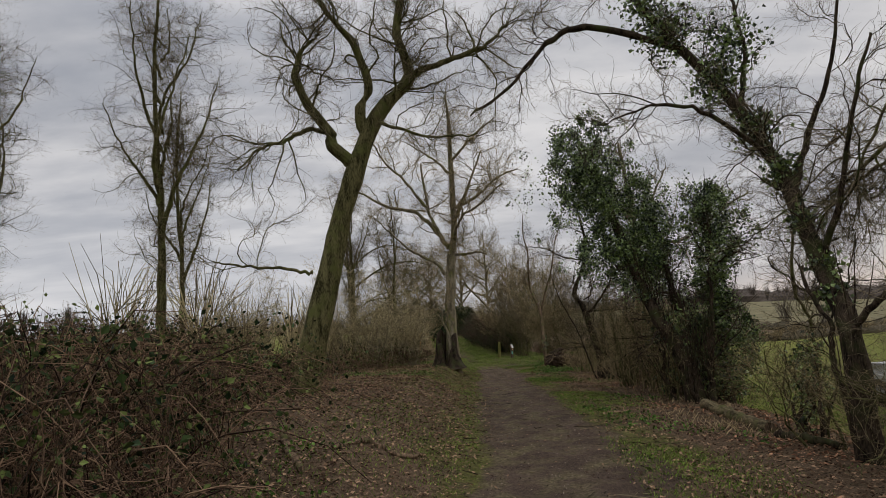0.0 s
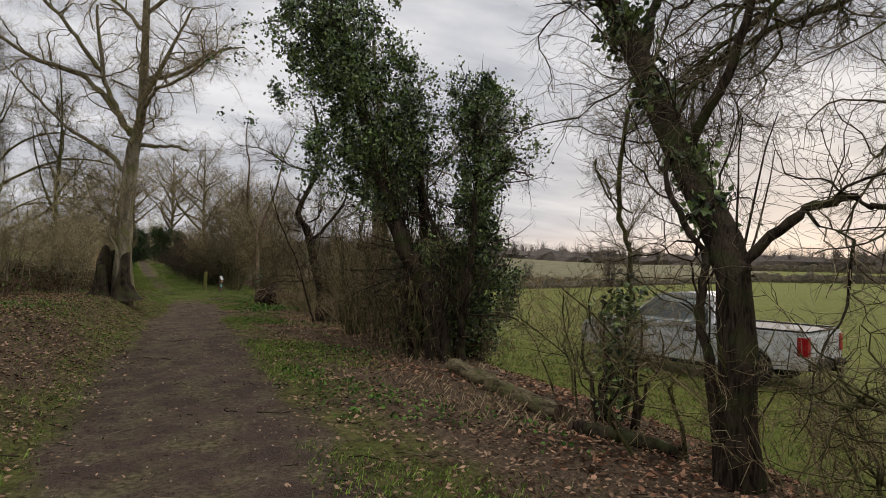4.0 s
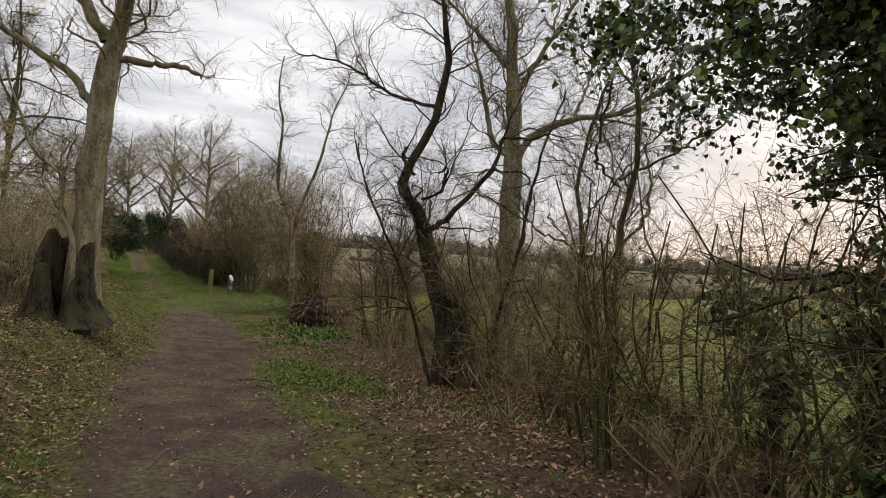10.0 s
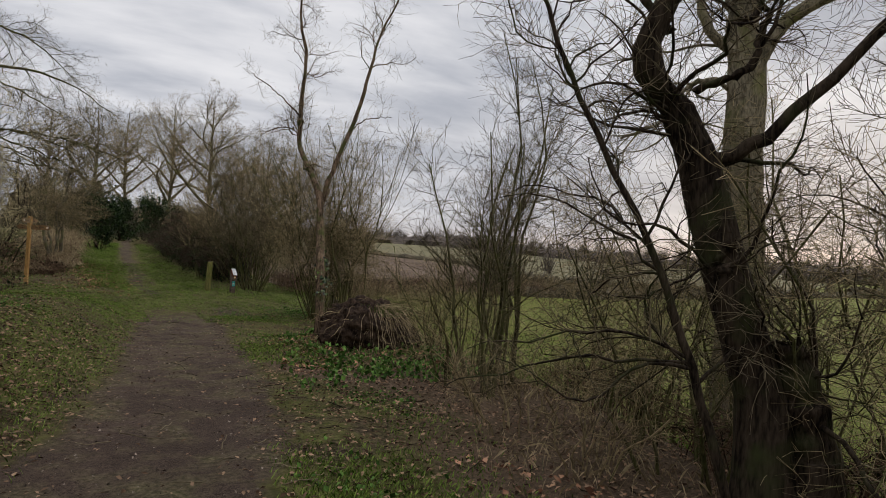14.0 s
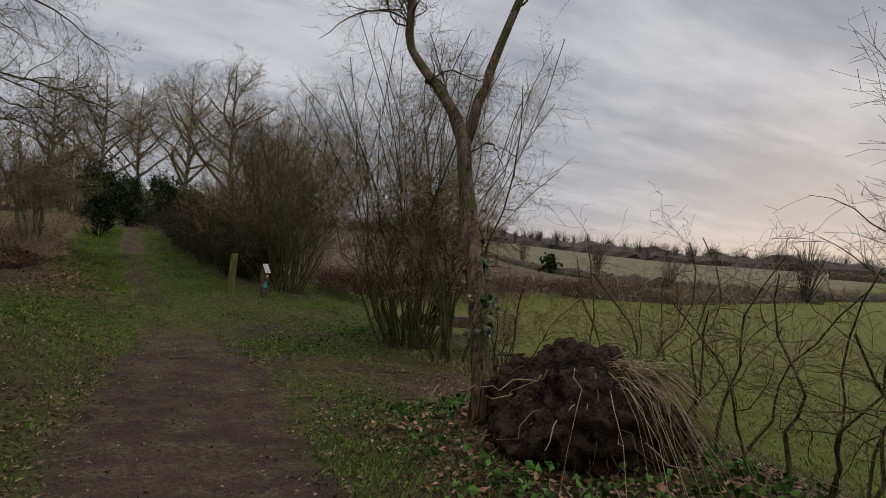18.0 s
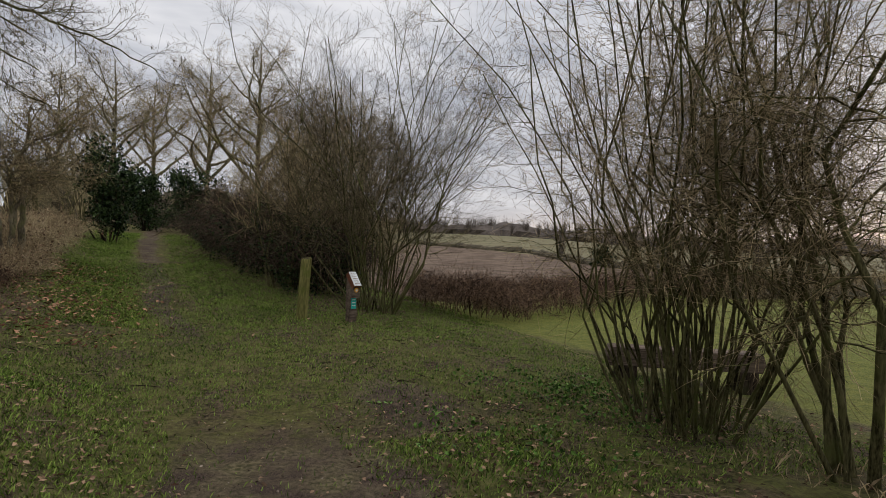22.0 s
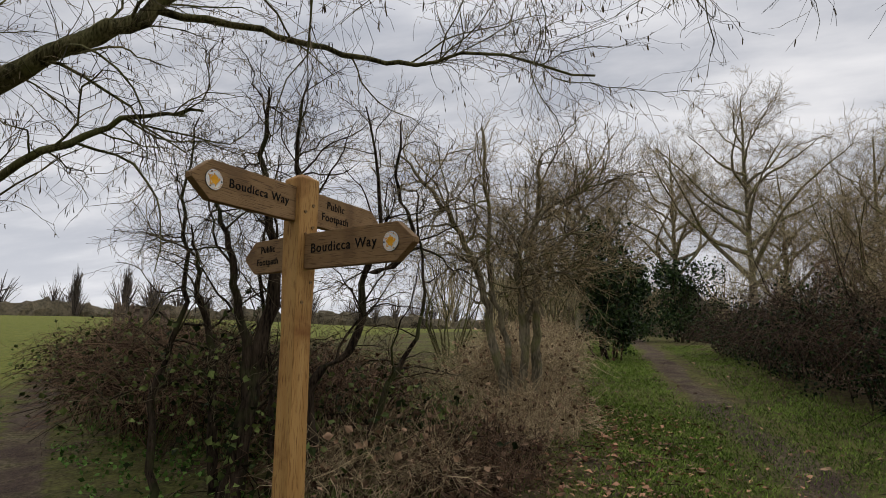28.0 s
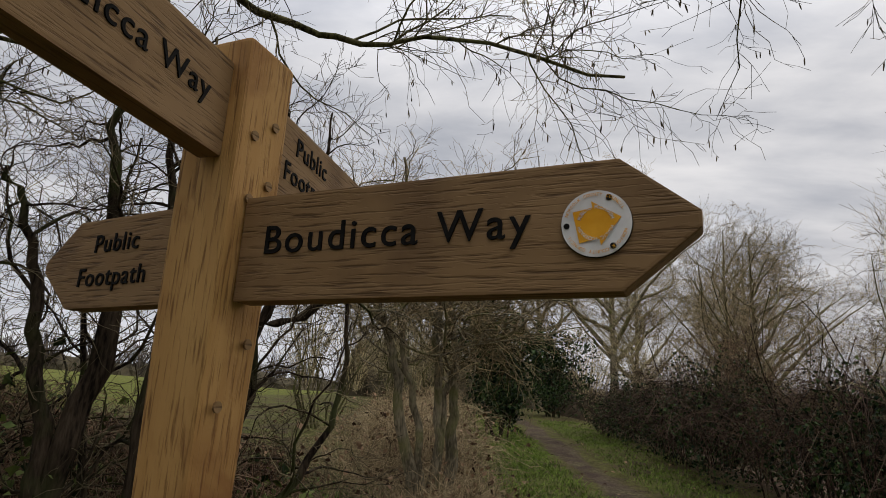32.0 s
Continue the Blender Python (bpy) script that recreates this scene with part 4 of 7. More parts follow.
woody("ivy_tree", "pair of leaning stems smothered in dark glossy ivy", "tree", 5.58, 13.9, [
    ([(0.05, -0.1, 0), (-0.1, 0.1, 1.0), (-0.5, 0.3, 1.9), (-0.72, 0.75, 3.0), (-1.2, 1.3, 5.2), (-1.5, 1.6, 6.0)], 0.19, 0.05),
    ([(0.75, 0.15, 0), (0.85, 0.22, 1.0), (0.86, 0.24, 2.3), (0.92, 0.4, 3.5), (1.0, 0.6, 4.5)], 0.14, 0.04),
    ([(-0.35, 0.2, 0), (-0.5, 0.25, 0.6), (-0.4, 0.2, 1.2), (-0.6, 0.3, 1.9)], 0.05, 0.02),
    ([(0.4, 0.0, 0), (0.35, 0.1, 0.9), (0.15, 0.3, 1.8), (-0.1, 0.6, 3.2)], 0.08, 0.02),
] + [
    ([(0.25, -0.4, 0), (0.3, -0.3, 0.8), (0.5, -0.2, 1.7), (0.6, -0.1, 2.6)], 0.07, 0.03),
    ([(-0.1, -0.5, 0), (-0.25, -0.55, 0.5), (-0.15, -0.55, 0.9)], 0.06, 0.05),
    ([(0.32, 1.15, 0), (0.38, 1.22, 1.3), (0.25, 1.35, 2.8), (0.1, 1.6, 4.4)], 0.12, 0.04),
    ([(0.85, 0.1, 2.9), (1.25, -0.1, 3.1), (1.6, -0.3, 3.0)], 0.03, 0.012),
], 17, near=True, bark=BARK_DARK, trunks=7, twig=DARK_CANE, branches=130, blen=1.2, twigs=1500, tlen=0.45, fine=2200, flen=0.18, start=0.3, strands=420, crook=0.34, bspread=1.0, lift=-0.02,
    ivy=clumps([(0.35, 1.2, 0.3), (0.38, 1.25, 1.6), (0.2, 1.45, 3.2), (0.1, 1.6, 4.4)], 0.52, 95, 105) + clumps([(-1.0, 1.3, 2.7), (-1.5, 1.6, 3.5)], 0.9, 46, 45) + clumps([(0.0, 2.2, 2.9), (-0.6, 2.6, 3.6)], 0.9, 44, 42)
        + clumps([(-0.75, 0.75, 2.9), (-1.0, 1.1, 3.8), (-1.25, 1.35, 4.8), (-1.5, 1.6, 5.9), (-1.55, 1.7, 6.5)], 1.2, 170, 120) + clumps([(-0.8, 0.8, 3.2), (-1.4, 1.5, 5.8)], 0.6, 60, 150) + clumps([(-0.1, 0.6, 3.0), (-0.4, 1.0, 4.2), (-0.5, 1.1, 5.0)], 0.7, 48, 90)
        + clumps([(0.86, 0.24, 2.3), (0.95, 0.4, 3.2), (1.05, 0.6, 4.1), (1.1, 0.6, 4.7)], 0.85, 105, 120) + clumps([(0.9, 0.2, 0.2), (0.95, 0.1, 1.1), (0.9, 0.2, 2.4)], 0.5, 100, 110) + clumps([(0.45, 0.2, 0.15), (0.4, 0.2, 1.0), (0.3, 0.3, 1.9)], 0.34, 45, 90) + clumps([(-1.2, 0.6, 3.4), (-1.6, 1.4, 4.8), (-1.4, 1.8, 6.2)], 2.0, 70, 26) + clumps([(-0.2, 0.1, 1.2), (-0.55, 0.4, 2.3)], 0.28, 12, 50), leaf=0.05, ivy_fill=1.0)

woody("twisted_tree", "dark twisted bare stem with burred mossy foot", "tree", 5.36, 20.4, [
    ([(-0.02, 0.02, 0), (-0.12, 0.11, 0.85), (-0.34, 0.33, 2.04), (-0.47, 0.46, 2.5), (-0.65, 0.5, 2.83), (-0.31, 0.3, 3.78), (-0.2, 0.2, 4.6), (-0.35, 0.2, 5.6)], 0.145, 0.03),
    ([(0.12, -0.08, 0), (0.16, -0.05, 0.5), (0.1, 0.0, 0.9), (0.02, 0.05, 1.2)], 0.16, 0.09),
    ([(-0.32, 0.31, 2.2), (-0.1, 0.1, 2.34), (0.34, -0.33, 3.09), (0.42, -0.4, 3.43), (0.74, -0.71, 3.43), (0.95, -0.9, 3.6)], 0.045, 0.014),
    ([(-0.4, 0.38, 2.59), (-0.21, 0.2, 2.72), (-0.14, 0.14, 3.03), (-0.25, 0.24, 2.95)], 0.03, 0.015),
] + [
    ([(-0.5, 0.5, 2.95), (-0.62, 0.62, 3.2), (-0.6, 0.6, 3.35)], 0.03, 0.025),
    ([(-0.28, 0.25, 3.9), (-0.9, 0.6, 4.1), (-1.5, 0.9, 4.5), (-2.1, 1.2, 4.6)], 0.03, 0.01),
    ([(-0.2, 0.2, 1.35), (-0.32, 0.2, 1.55), (-0.3, 0.18, 1.72)], 0.05, 0.04),
    ([(-0.3, 0.0, 0), (-0.5, 0.1, 0.8), (-0.7, 0.3, 1.6), (-1.1, 0.6, 2.6), (-1.3, 0.8, 3.4)], 0.03, 0.01),
    ([(0.4, -0.3, 0), (0.5, -0.35, 1.0), (0.7, -0.5, 2.0), (0.9, -0.6, 3.2), (1.3, -0.6, 4.2)], 0.04, 0.01),
], 18, near=True, bark=BARK_DARK, trunks=2, branches=150, blen=1.15, twigs=2600, tlen=0.4, fine=3800, flen=0.16, start=0.3, lift=0.02, crook=0.25, bknots=12, wobble=0.012)
woody("field_ash", "pale grey-green tree with spreading crooked limbs at the field edge", "tree", 7.4, 22.4, [
    ([(-0.2, -0.25, 0), (0.0, 0.0, 2.4), (0.05, 0.1, 4.3), (0.1, 0.3, 5.6), (0.15, 0.6, 7.0), (0.0, 0.8, 9.0)], 0.23, 0.05),
    ([(0.0, 0.0, 3.9), (0.25, -0.25, 4.5), (0.75, -0.75, 4.8), (1.4, -1.4, 4.9), (2.2, -2.2, 5.6), (2.8, -2.9, 6.0)], 0.085, 0.02),
    ([(0.0, 0.05, 4.1), (-0.3, 0.3, 4.5), (-0.45, 0.5, 5.5), (-0.7, 0.7, 6.6)], 0.07, 0.02),
    ([(0.05, 0.1, 3.7), (-0.25, 0.22, 3.9), (-0.5, 0.35, 3.8), (-0.6, 0.45, 3.5), (-1.0, 0.7, 3.3)], 0.04, 0.015),
] + [
    ([(0.1, 0.25, 5.3), (0.6, -0.2, 6.4), (1.2, -0.6, 7.6)], 0.07, 0.02),
    ([(0.75, -0.75, 4.8), (1.1, -0.6, 5.4), (1.5, -0.5, 6.4)], 0.04, 0.012),
    ([(0.1, 0.3, 5.8), (-0.6, 0.9, 6.8), (-1.3, 1.2, 7.6)], 0.06, 0.015),
], 26, near=True, bark=BARK_PALE, branches=170, blen=1.6, twigs=3200, tlen=0.5, fine=4600, flen=0.2, start=0.4, lift=0.05, crook=0.32, bknots=12, wobble=0.012)

woody("dead_tree", "forked half-dead tree with peeling reddish bark and bare wood", "tree", 4.70, 28.78, [
    ([(0.03, 0, -0.1), (0.0, 0.0, 0.54), (0.06, 0.62, 1.9), (0.04, 0.95, 2.75), (-0.15, 1.75, 3.5), (-0.2, 1.9, 4.1), (-0.15, 2.0, 5.6), (-0.3, 2.1, 6.6), (-0.2, 2.1, 7.6)], 0.09, 0.014),
    ([(0.13, 0.9, 2.5), (0.2, 0.85, 2.85), (0.36, 0.9, 3.25), (0.8, 1.0, 4.5), (0.95, 1.0, 5.2), (1.15, 1.0, 6.0), (1.5, 1.1, 6.8), (1.6, 1.1, 7.6)], 0.06, 0.01),
    ([(0.1, 0.85, 2.3), (0.3, 0.8, 2.5), (0.42, 0.75, 2.4), (0.5, 0.7, 2.2)], 0.014, 0.005),
    ([(-0.2, 1.9, 4.3), (-0.7, 1.9, 4.7), (-1.2, 1.9, 5.0)], 0.018, 0.006),
] + [
    ([(0.6, 0.95, 3.9), (0.9, 0.9, 4.2), (1.4, 0.8, 4.3)], 0.016, 0.006),
    ([(0.0, 1.4, 3.2), (-0.1, 1.3, 3.15), (-0.18, 1.25, 3.12)], 0.03, 0.025),
], 19, near=True, bark=BARK_DEAD, branches=60, blen=1.0, twigs=700, tlen=0.45, fine=1200, flen=0.18, start=0.55, lift=0.1, wobble=0.012, crook=0.35, bknots=10, flare=1.15,
    ivy=[(0.06, 0.12, 1.0, 0.12, 70), (0.02, 0.03, 0.75, 0.12, 50), (0.1, 0.35, 1.3, 0.12, 70), (0.1, 0.5, 1.55, 0.1, 40)], leaf=0.05)

# ---- shrubs on the bank beside the field ----
coppice("sapling_clump", "clump of thin bare saplings on the bank", 5.75, 24.4, 6, 3.4, 0.8, 31, r0=0.026, zig=0.5, group="bank saplings")
coppice("sapling_clump", "clump of thin bare saplings on the bank", 6.65, 26.4, 4, 4.6, 1.1, 32, r0=0.034, zig=0.6, lean=(0.12, 0.0), group="bank saplings")
coppice("sapling_clump", "clump of thin bare saplings on the bank", 6.4, 24.9, 4, 4.6, 0.8, 33, r0=0.036, zig=0.5, lean=(0.08, 0.0), group="bank saplings")
standard("sapling", "slender bare sapling on the bank", 6.0, 17.9, 4.6, 34, r0=0.05, branches=60, blen=0.8, twigs=800, tlen=0.35, fine=1300, flen=0.15, forks=4, group="bank saplings")
standard("sapling", "slender bare sapling on the bank", 6.3, 19.4, 4.2, 35, r0=0.045, branches=60, blen=0.8, twigs=800, tlen=0.35, fine=1300, flen=0.15, forks=5, lean=(0.5, -0.3), group="bank saplings")
standard("sapling", "slender bare sapling on the bank", 5.9, 9.9, 3.2, 36, r0=0.03, branches=30, blen=0.6, twigs=300, tlen=0.3, fine=400, flen=0.12, forks=2, crown=0.5, spread=0.25, group="bank saplings")
for k, (sx, sy, h, n) in enumerate(((5.3, 14.2, 1.9, 12), (5.6, 15.4, 2.2, 13), (5.4, 16.5, 2.0, 13), (5.5, 17.4, 2.3, 14), (5.7, 18.6, 2.2, 14), (5.9, 19.8, 2.3, 13), (6.1, 21.6, 2.2, 13), (6.2, 22.8, 2.0, 12),
                                    (5.9, 25.4, 1.6, 10), (6.7, 27.3, 1.7, 11), (6.9, 28.6, 1.9, 11), (7.3, 29.9, 2.0, 11), (5.9, 10.6, 1.5, 6), (5.6, 8.9, 1.3, 6), (5.5, 7.0, 1.0, 6))):
    coppice("hedge_shrub", "dense bare hedge shrub of thin tangled stems", sx, sy, max(5, n - 5), h, 0.95, 40 + k, bark=BARK, r0=0.018, branches=70, bcap=0.009, twigs=520, fine=520, blen=0.8, tlen=0.34, flen=0.15, base=0.45, crook=0.4, lift=0.05, bspread=1.0, group="bank hedge", twig=TWIG_BROWN)
for k, (sx, sy) in enumerate(((5.15, 18.3), (5.0, 15.6), (5.2, 21.9), (5.3, 23.0), (5.9, 7.9), (6.4, 6.6), (6.8, 5.9))):
    coppice("hedge_shrub", "dense bare hedge shrub of thin tangled stems", sx, sy, 10, 0.95, 0.7, 700 + k, bark=TWIG_BROWN, twig=TWIG_BROWN, r0=0.01, branches=70, twigs=520, fine=600, blen=0.35, tlen=0.22, flen=0.1, base=0.35, crook=0.3, group="bank hedge")
for k, (sx, sy, h) in enumerate(((7.2, 22.6, 3.4), (7.5, 24.2, 3.0), (6.75, 20.9, 3.4), (6.5, 18.8, 3.2), (6.3, 16.7, 3.0))):
    coppice("thorn_bush", "dense dark hawthorn bush with crooked crossing branches", sx, sy, 6, h, 1.1, 720 + k, bark=BARK, twig=TWIG_BROWN, r0=0.022, branches=130, twigs=1300, fine=1500, blen=1.0, tlen=0.36, flen=0.14, base=0.3, crook=0.3, lift=0.0, bspread=1.1, bknots=9, bcap=0.008, group="field edge thorns")
coppice("ivy_stump_shrub", "broken ivy-covered stump among thin shoots", 5.66, 9.76, 7, 1.3, 0.4, 80, bark=BARK_DARK, r0=0.04, branches=40, twigs=300, fine=300, blen=0.4, tlen=0.25, ivy=[(0, 0, 0.7, 0.25, 220), (0.05, 0, 1.1, 0.25, 200), (0, 0.1, 0.3, 0.2, 100)], leaf=0.06)
woody("broken_stem", "broken leaning dark stem with trailing ivy on the bank", "stump", 5.92, 16.03, [
    ([(0, 0, 0), (0.12, 0.08, 0.18), (0.26, 0.16, 0.5), (0.42, 0.22, 0.72)], 0.075, 0.055),
    ([(0.3, 0.18, 0.56), (0.5, 0.3, 0.66), (0.8, 0.4, 0.72)], 0.025, 0.01),
], 82, near=True, bark=BARK_DARK, branches=24, blen=0.6, twigs=200, tlen=0.25, fine=200, flen=0.1, start=0.3, ivy=[(0.4, 0.25, 0.9, 0.3, 160), (0.3, 0.3, 1.2, 0.35, 200), (0.55, 0.35, 0.6, 0.25, 90), (0.1, 0.5, 1.35, 0.3, 130)], ivy_mat=IVY, leaf=0.07)
coppice("shoot_bundle", "tight bundle of upright bare shoots on the bank", 5.07, 16.73, 12, 2.3, 0.35, 83, zig=0.35, bark=BARK, twig=TWIG_BROWN, r0=0.018, branches=60, bcap=0.008, twigs=420, fine=520, blen=0.7, tlen=0.3, flen=0.14, base=0.22, group="bank saplings")
coppice("ivy_stump_shrub", "broken ivy-covered stump among thin shoots", 5.5, 14.9, 7, 1.7, 0.4, 81, bark=BARK_DARK, r0=0.03, branches=40, twigs=300, fine=300, blen=0.4, tlen=0.25, ivy=[(0, 0, 1.3, 0.3, 260), (0.1, -0.2, 1.5, 0.3, 240), (0, 0.1, 0.5, 0.25, 160)], leaf=0.075)

# ---- the junction ----
coppice("hazel_clump", "tall coppiced hazel clump with many bare stems", 6.2, 34.8, 66, 5.6, 2.3, 90, zig=0.85, bark=BARK, twig=TWIG_BROWN, r0=0.0165, branches=640, bcap=0.007, twigs=7600, fine=9500, blen=1.0, tlen=0.45, flen=0.2, base=0.5, category="tree", crook=0.3, bspread=0.9, lift=0.06)
coppice("hawthorn_tree", "twisted many-stemmed bare hawthorn beside the hazel clump", 6.5, 33.3, 9, 5.2, 1.9, 91, zig=0.8, r0=0.038, bark=BARK, twig=TWIG_BROWN, branches=300, bcap=0.008, blen=1.2, twigs=4600, tlen=0.4, fine=5600, flen=0.16, crook=0.4, bspread=1.1, lift=0.0, bknots=11, category="tree")
coppice("hawthorn_shrub", "low tangle of bare thorny branches", 6.8, 32.2, 9, 1.4, 0.9, 92, bark=BARK, twig=TWIG_BROWN, r0=0.012, branches=110, twigs=1100, fine=1100, blen=0.6, tlen=0.3, flen=0.14, crook=0.35)
coppice("willow_clump", "spreading multi-stemmed willow with fine upright twigs", 4.95, 41.7, 40, 5.7, 3.0, 93, zig=1.0, bark=BARK, twig=TWIG, r0=0.018, branches=560, bcap=0.007, twigs=8000, fine=11000, blen=1.3, tlen=0.55, flen=0.22, base=0.45, bspread=0.95, lift=0.18, category="tree")
coppice("willow_clump", "spreading multi-stemmed willow with fine upright twigs", 3.6, 44.0, 14, 4.2, 1.4, 94, bark=BARK, twig=TWIG_BROWN, r0=0.026, branches=130, twigs=1800, fine=2400, blen=1.1, tlen=0.5, base=0.5, lift=0.25, category="tree")


def thicket(name, label, x, y, sx, sy, h, seed, canes=260, leaves=2600, leaf_mat=BRAMBLE, cane=CANE, size=0.06, arch=0.7, category="thicket", r0=0.006, shoots=5, core=0):
    """Arching canes rooted over an oval patch, with leaves along them."""
    r = np.random.default_rng(seed)
    a, q = r.random(canes) * 2 * np.pi, np.sqrt(r.random(canes))
    bx, by = sx * q * np.cos(a), sy * q * np.sin(a)
    bz = land(x + bx, y + by) - float(land(x, y))
    turn = r.random(canes) * 2 * np.pi
    top = h * (0.6 + 0.4 * r.random(canes)) * (1 - 0.45 * q**2)
    reach = arch * h * (0.5 + r.random(canes))
    s = np.linspace(0, 1, 7)[None]
    px = bx[:, None] + np.cos(turn)[:, None] * reach[:, None] * s**1.3
    py = by[:, None] + np.sin(turn)[:, None] * reach[:, None] * s**1.3
    pz = bz[:, None] + top[:, None] * np.sin(np.pi * np.minimum(0.08 + s * 0.72, 1.0))
    paths = np.stack([px, py, pz], 2) + r.normal(0, 0.03, (canes, 7, 3))
    radii = (r0 * (0.6 + 0.8 * r.random(canes)))[:, None] * np.linspace(1, 0.45, 7)[None]
    t = thing(name, label, category, place(x, y, 0, 0.05))
    tagged(add_level(t, "cane_tangle", paths, radii, 3, cane), kind="stuff")
    tp, tr = sprout(paths, radii, canes * shoots, 0.35, 0.8, r, knots=3, lift=0.0, crook=0.35, start=0.15, thick=0.6)
    tagged(add_level(t, "shoot_tangle", tp, tr, 3, cane), kind="stuff")
    if leaves:
        v, f = leaf_cloud(on_paths(np.concatenate([tp]), leaves, r) + r.normal(0, 0.03, (leaves, 3)), size, r)
        tagged(part("foliage", mesh_of("foliage", v, f, leaf_mat, smooth=False), t), kind="stuff")
    # dark leaves added inside stand in for the shade between the canes
    if core:
        q = r.normal(size=(core, 3))
        q *= (r.random(core) ** 0.33 / np.linalg.norm(q, axis=1))[:, None]
        v, f = leaf_cloud(q * (1 + 0.3 * np.sin(7 * q[:, :1] + 4 * q[:, 2:]) + 0.25 * np.sin(9 * q[:, 1:2])) * np.array([[sx * 1.1, sy * 1.1, h * 0.46]]) + np.array([[0, 0, h * 0.4]]), 0.05, r)
        tagged(part("core_shade_leaves", mesh_of("core_shade_leaves", v, f, HOLLY, smooth=False), t, "dark leaves added inside the thicket as its shade"), kind="stuff")
    return t


for k, (x, y, h) in enumerate(((6.4, 15.2, 0.7), (6.4, 18.0, 0.65), (6.6, 20.6, 0.75), (6.9, 23.2, 0.8))):
    thicket("hedge_bramble", "dark brown bramble and bare thorn at the field edge", x, y, 0.55, 1.5, h, 182 + k, canes=170, leaves=160, shoots=6, size=0.04)
thicket("bramble_thicket", "dark thicket of brambles beside the track, its shaded inside filled with leaves", 4.2, 43.8, 1.0, 1.0, 1.9, 100, canes=340, cane=DARK_CANE, shoots=8, size=0.04, core=9000, leaves=200)
thicket("bramble_thicket", "dark thicket of brambles beside the track, its shaded inside filled with leaves", 3.45, 46.3, 1.1, 1.5, 2.15, 101, canes=420, cane=DARK_CANE, shoots=8, size=0.04, core=9000, leaves=200)
thicket("bramble_thicket", "dark thicket of brambles beside the track, its shaded inside filled with leaves", 2.65, 49.7, 1.0, 1.9, 2.05, 102, canes=420, cane=DARK_CANE, shoots=8, size=0.04, core=9000, leaves=200)
thicket("bramble_thicket", "dark thicket of brambles beside the track, its shaded inside filled with leaves", 2.3, 53.6, 1.0, 2.1, 1.6, 103, canes=340, cane=DARK_CANE, shoots=8, size=0.04, core=9000, leaves=200)
for k, (tx, ty, h, w) in enumerate(((4.8, 44.6, 2.9, 1.2), (4.4, 46.8, 3.3, 1.3), (3.9, 49.5, 3.4, 1.3), (3.1, 47.4, 2.7, 0.9), (2.9, 51.2, 2.8, 1.0), (5.7, 46.4, 4.1, 1.5), (6.3, 49.4, 4.6, 1.6))):
    coppice("thorn_scrub", "arching reddish-brown thorn scrub rising from the brambles", tx, ty, 10, h, w, 160 + k, bark=BARK if h > 3 else BARK_DARK, twig=TWIG_BROWN if h > 3 else CANE, r0=0.018, branches=150, bcap=0.008, twigs=1700, fine=2000, blen=1.0, tlen=0.45, flen=0.2, base=0.7, crook=0.32, bspread=1.0, lift=0.03, group="track scrub")
for k, (x, y, sx, sy, h) in enumerate(((7.6, 43.1, 1.5, 1.5, 1.1), (10.4, 44.9, 1.9, 1.5, 1.15), (13.8, 46.8, 2.2, 1.5, 1.2), (17.8, 48.6, 2.4, 1.4, 1.2), (22.0, 49.0, 2.6, 1.4, 1.2))):
    thicket("bramble_bank", "reddish-brown bank of dead brambles and reeds above the field", x, y, sx, sy, h, 104 + k, canes=520 - 60 * k, leaves=250, leaf_mat=DRY_LEAF, shoots=8, size=0.045)
thicket("bramble_thicket", "chest-high tangle of brown bramble canes with dull green leaves", -3.2, 5.9, 1.9, 1.9, 1.75, 107, canes=760, leaves=4200, size=0.045, shoots=6, core=4200)
thicket("bramble_thicket", "chest-high tangle of brown bramble canes with dull green leaves", -4.2, 9.5, 2.2, 2.2, 1.7, 108, canes=640, leaves=4200, size=0.048, shoots=5, core=3500)
thicket("bramble_thicket", "chest-high tangle of brown bramble canes with dull green leaves", -6.2, 7.5, 2.2, 2.6, 1.8, 109, canes=460, leaves=2600, size=0.05, core=3000)
thicket("bramble_thicket", "chest-high tangle of brown bramble canes with dull green leaves", -1.9, 4.1, 0.9, 1.0, 0.95, 110, canes=420, leaves=900, size=0.04, core=900)
thicket("bramble_thicket", "chest-high tangle of brown bramble canes with dull green leaves", -5.2, 12.9, 1.9, 2.6, 1.4, 111, canes=360, leaves=2400)
for k, (tx, ty, h) in enumerate(((-4.0, 17.5, 0.9), (-4.6, 21.0, 1.0), (-3.4, 24.5, 0.9), (-2.6, 28.5, 1.0), (-2.4, 32.0, 1.0), (-2.8, 35.3, 0.9))):
    thicket("bramble_patch", "low tangle of dead stems and brambles", tx, ty, 1.5, 2.0, h, 112 + k, canes=240, leaves=900)

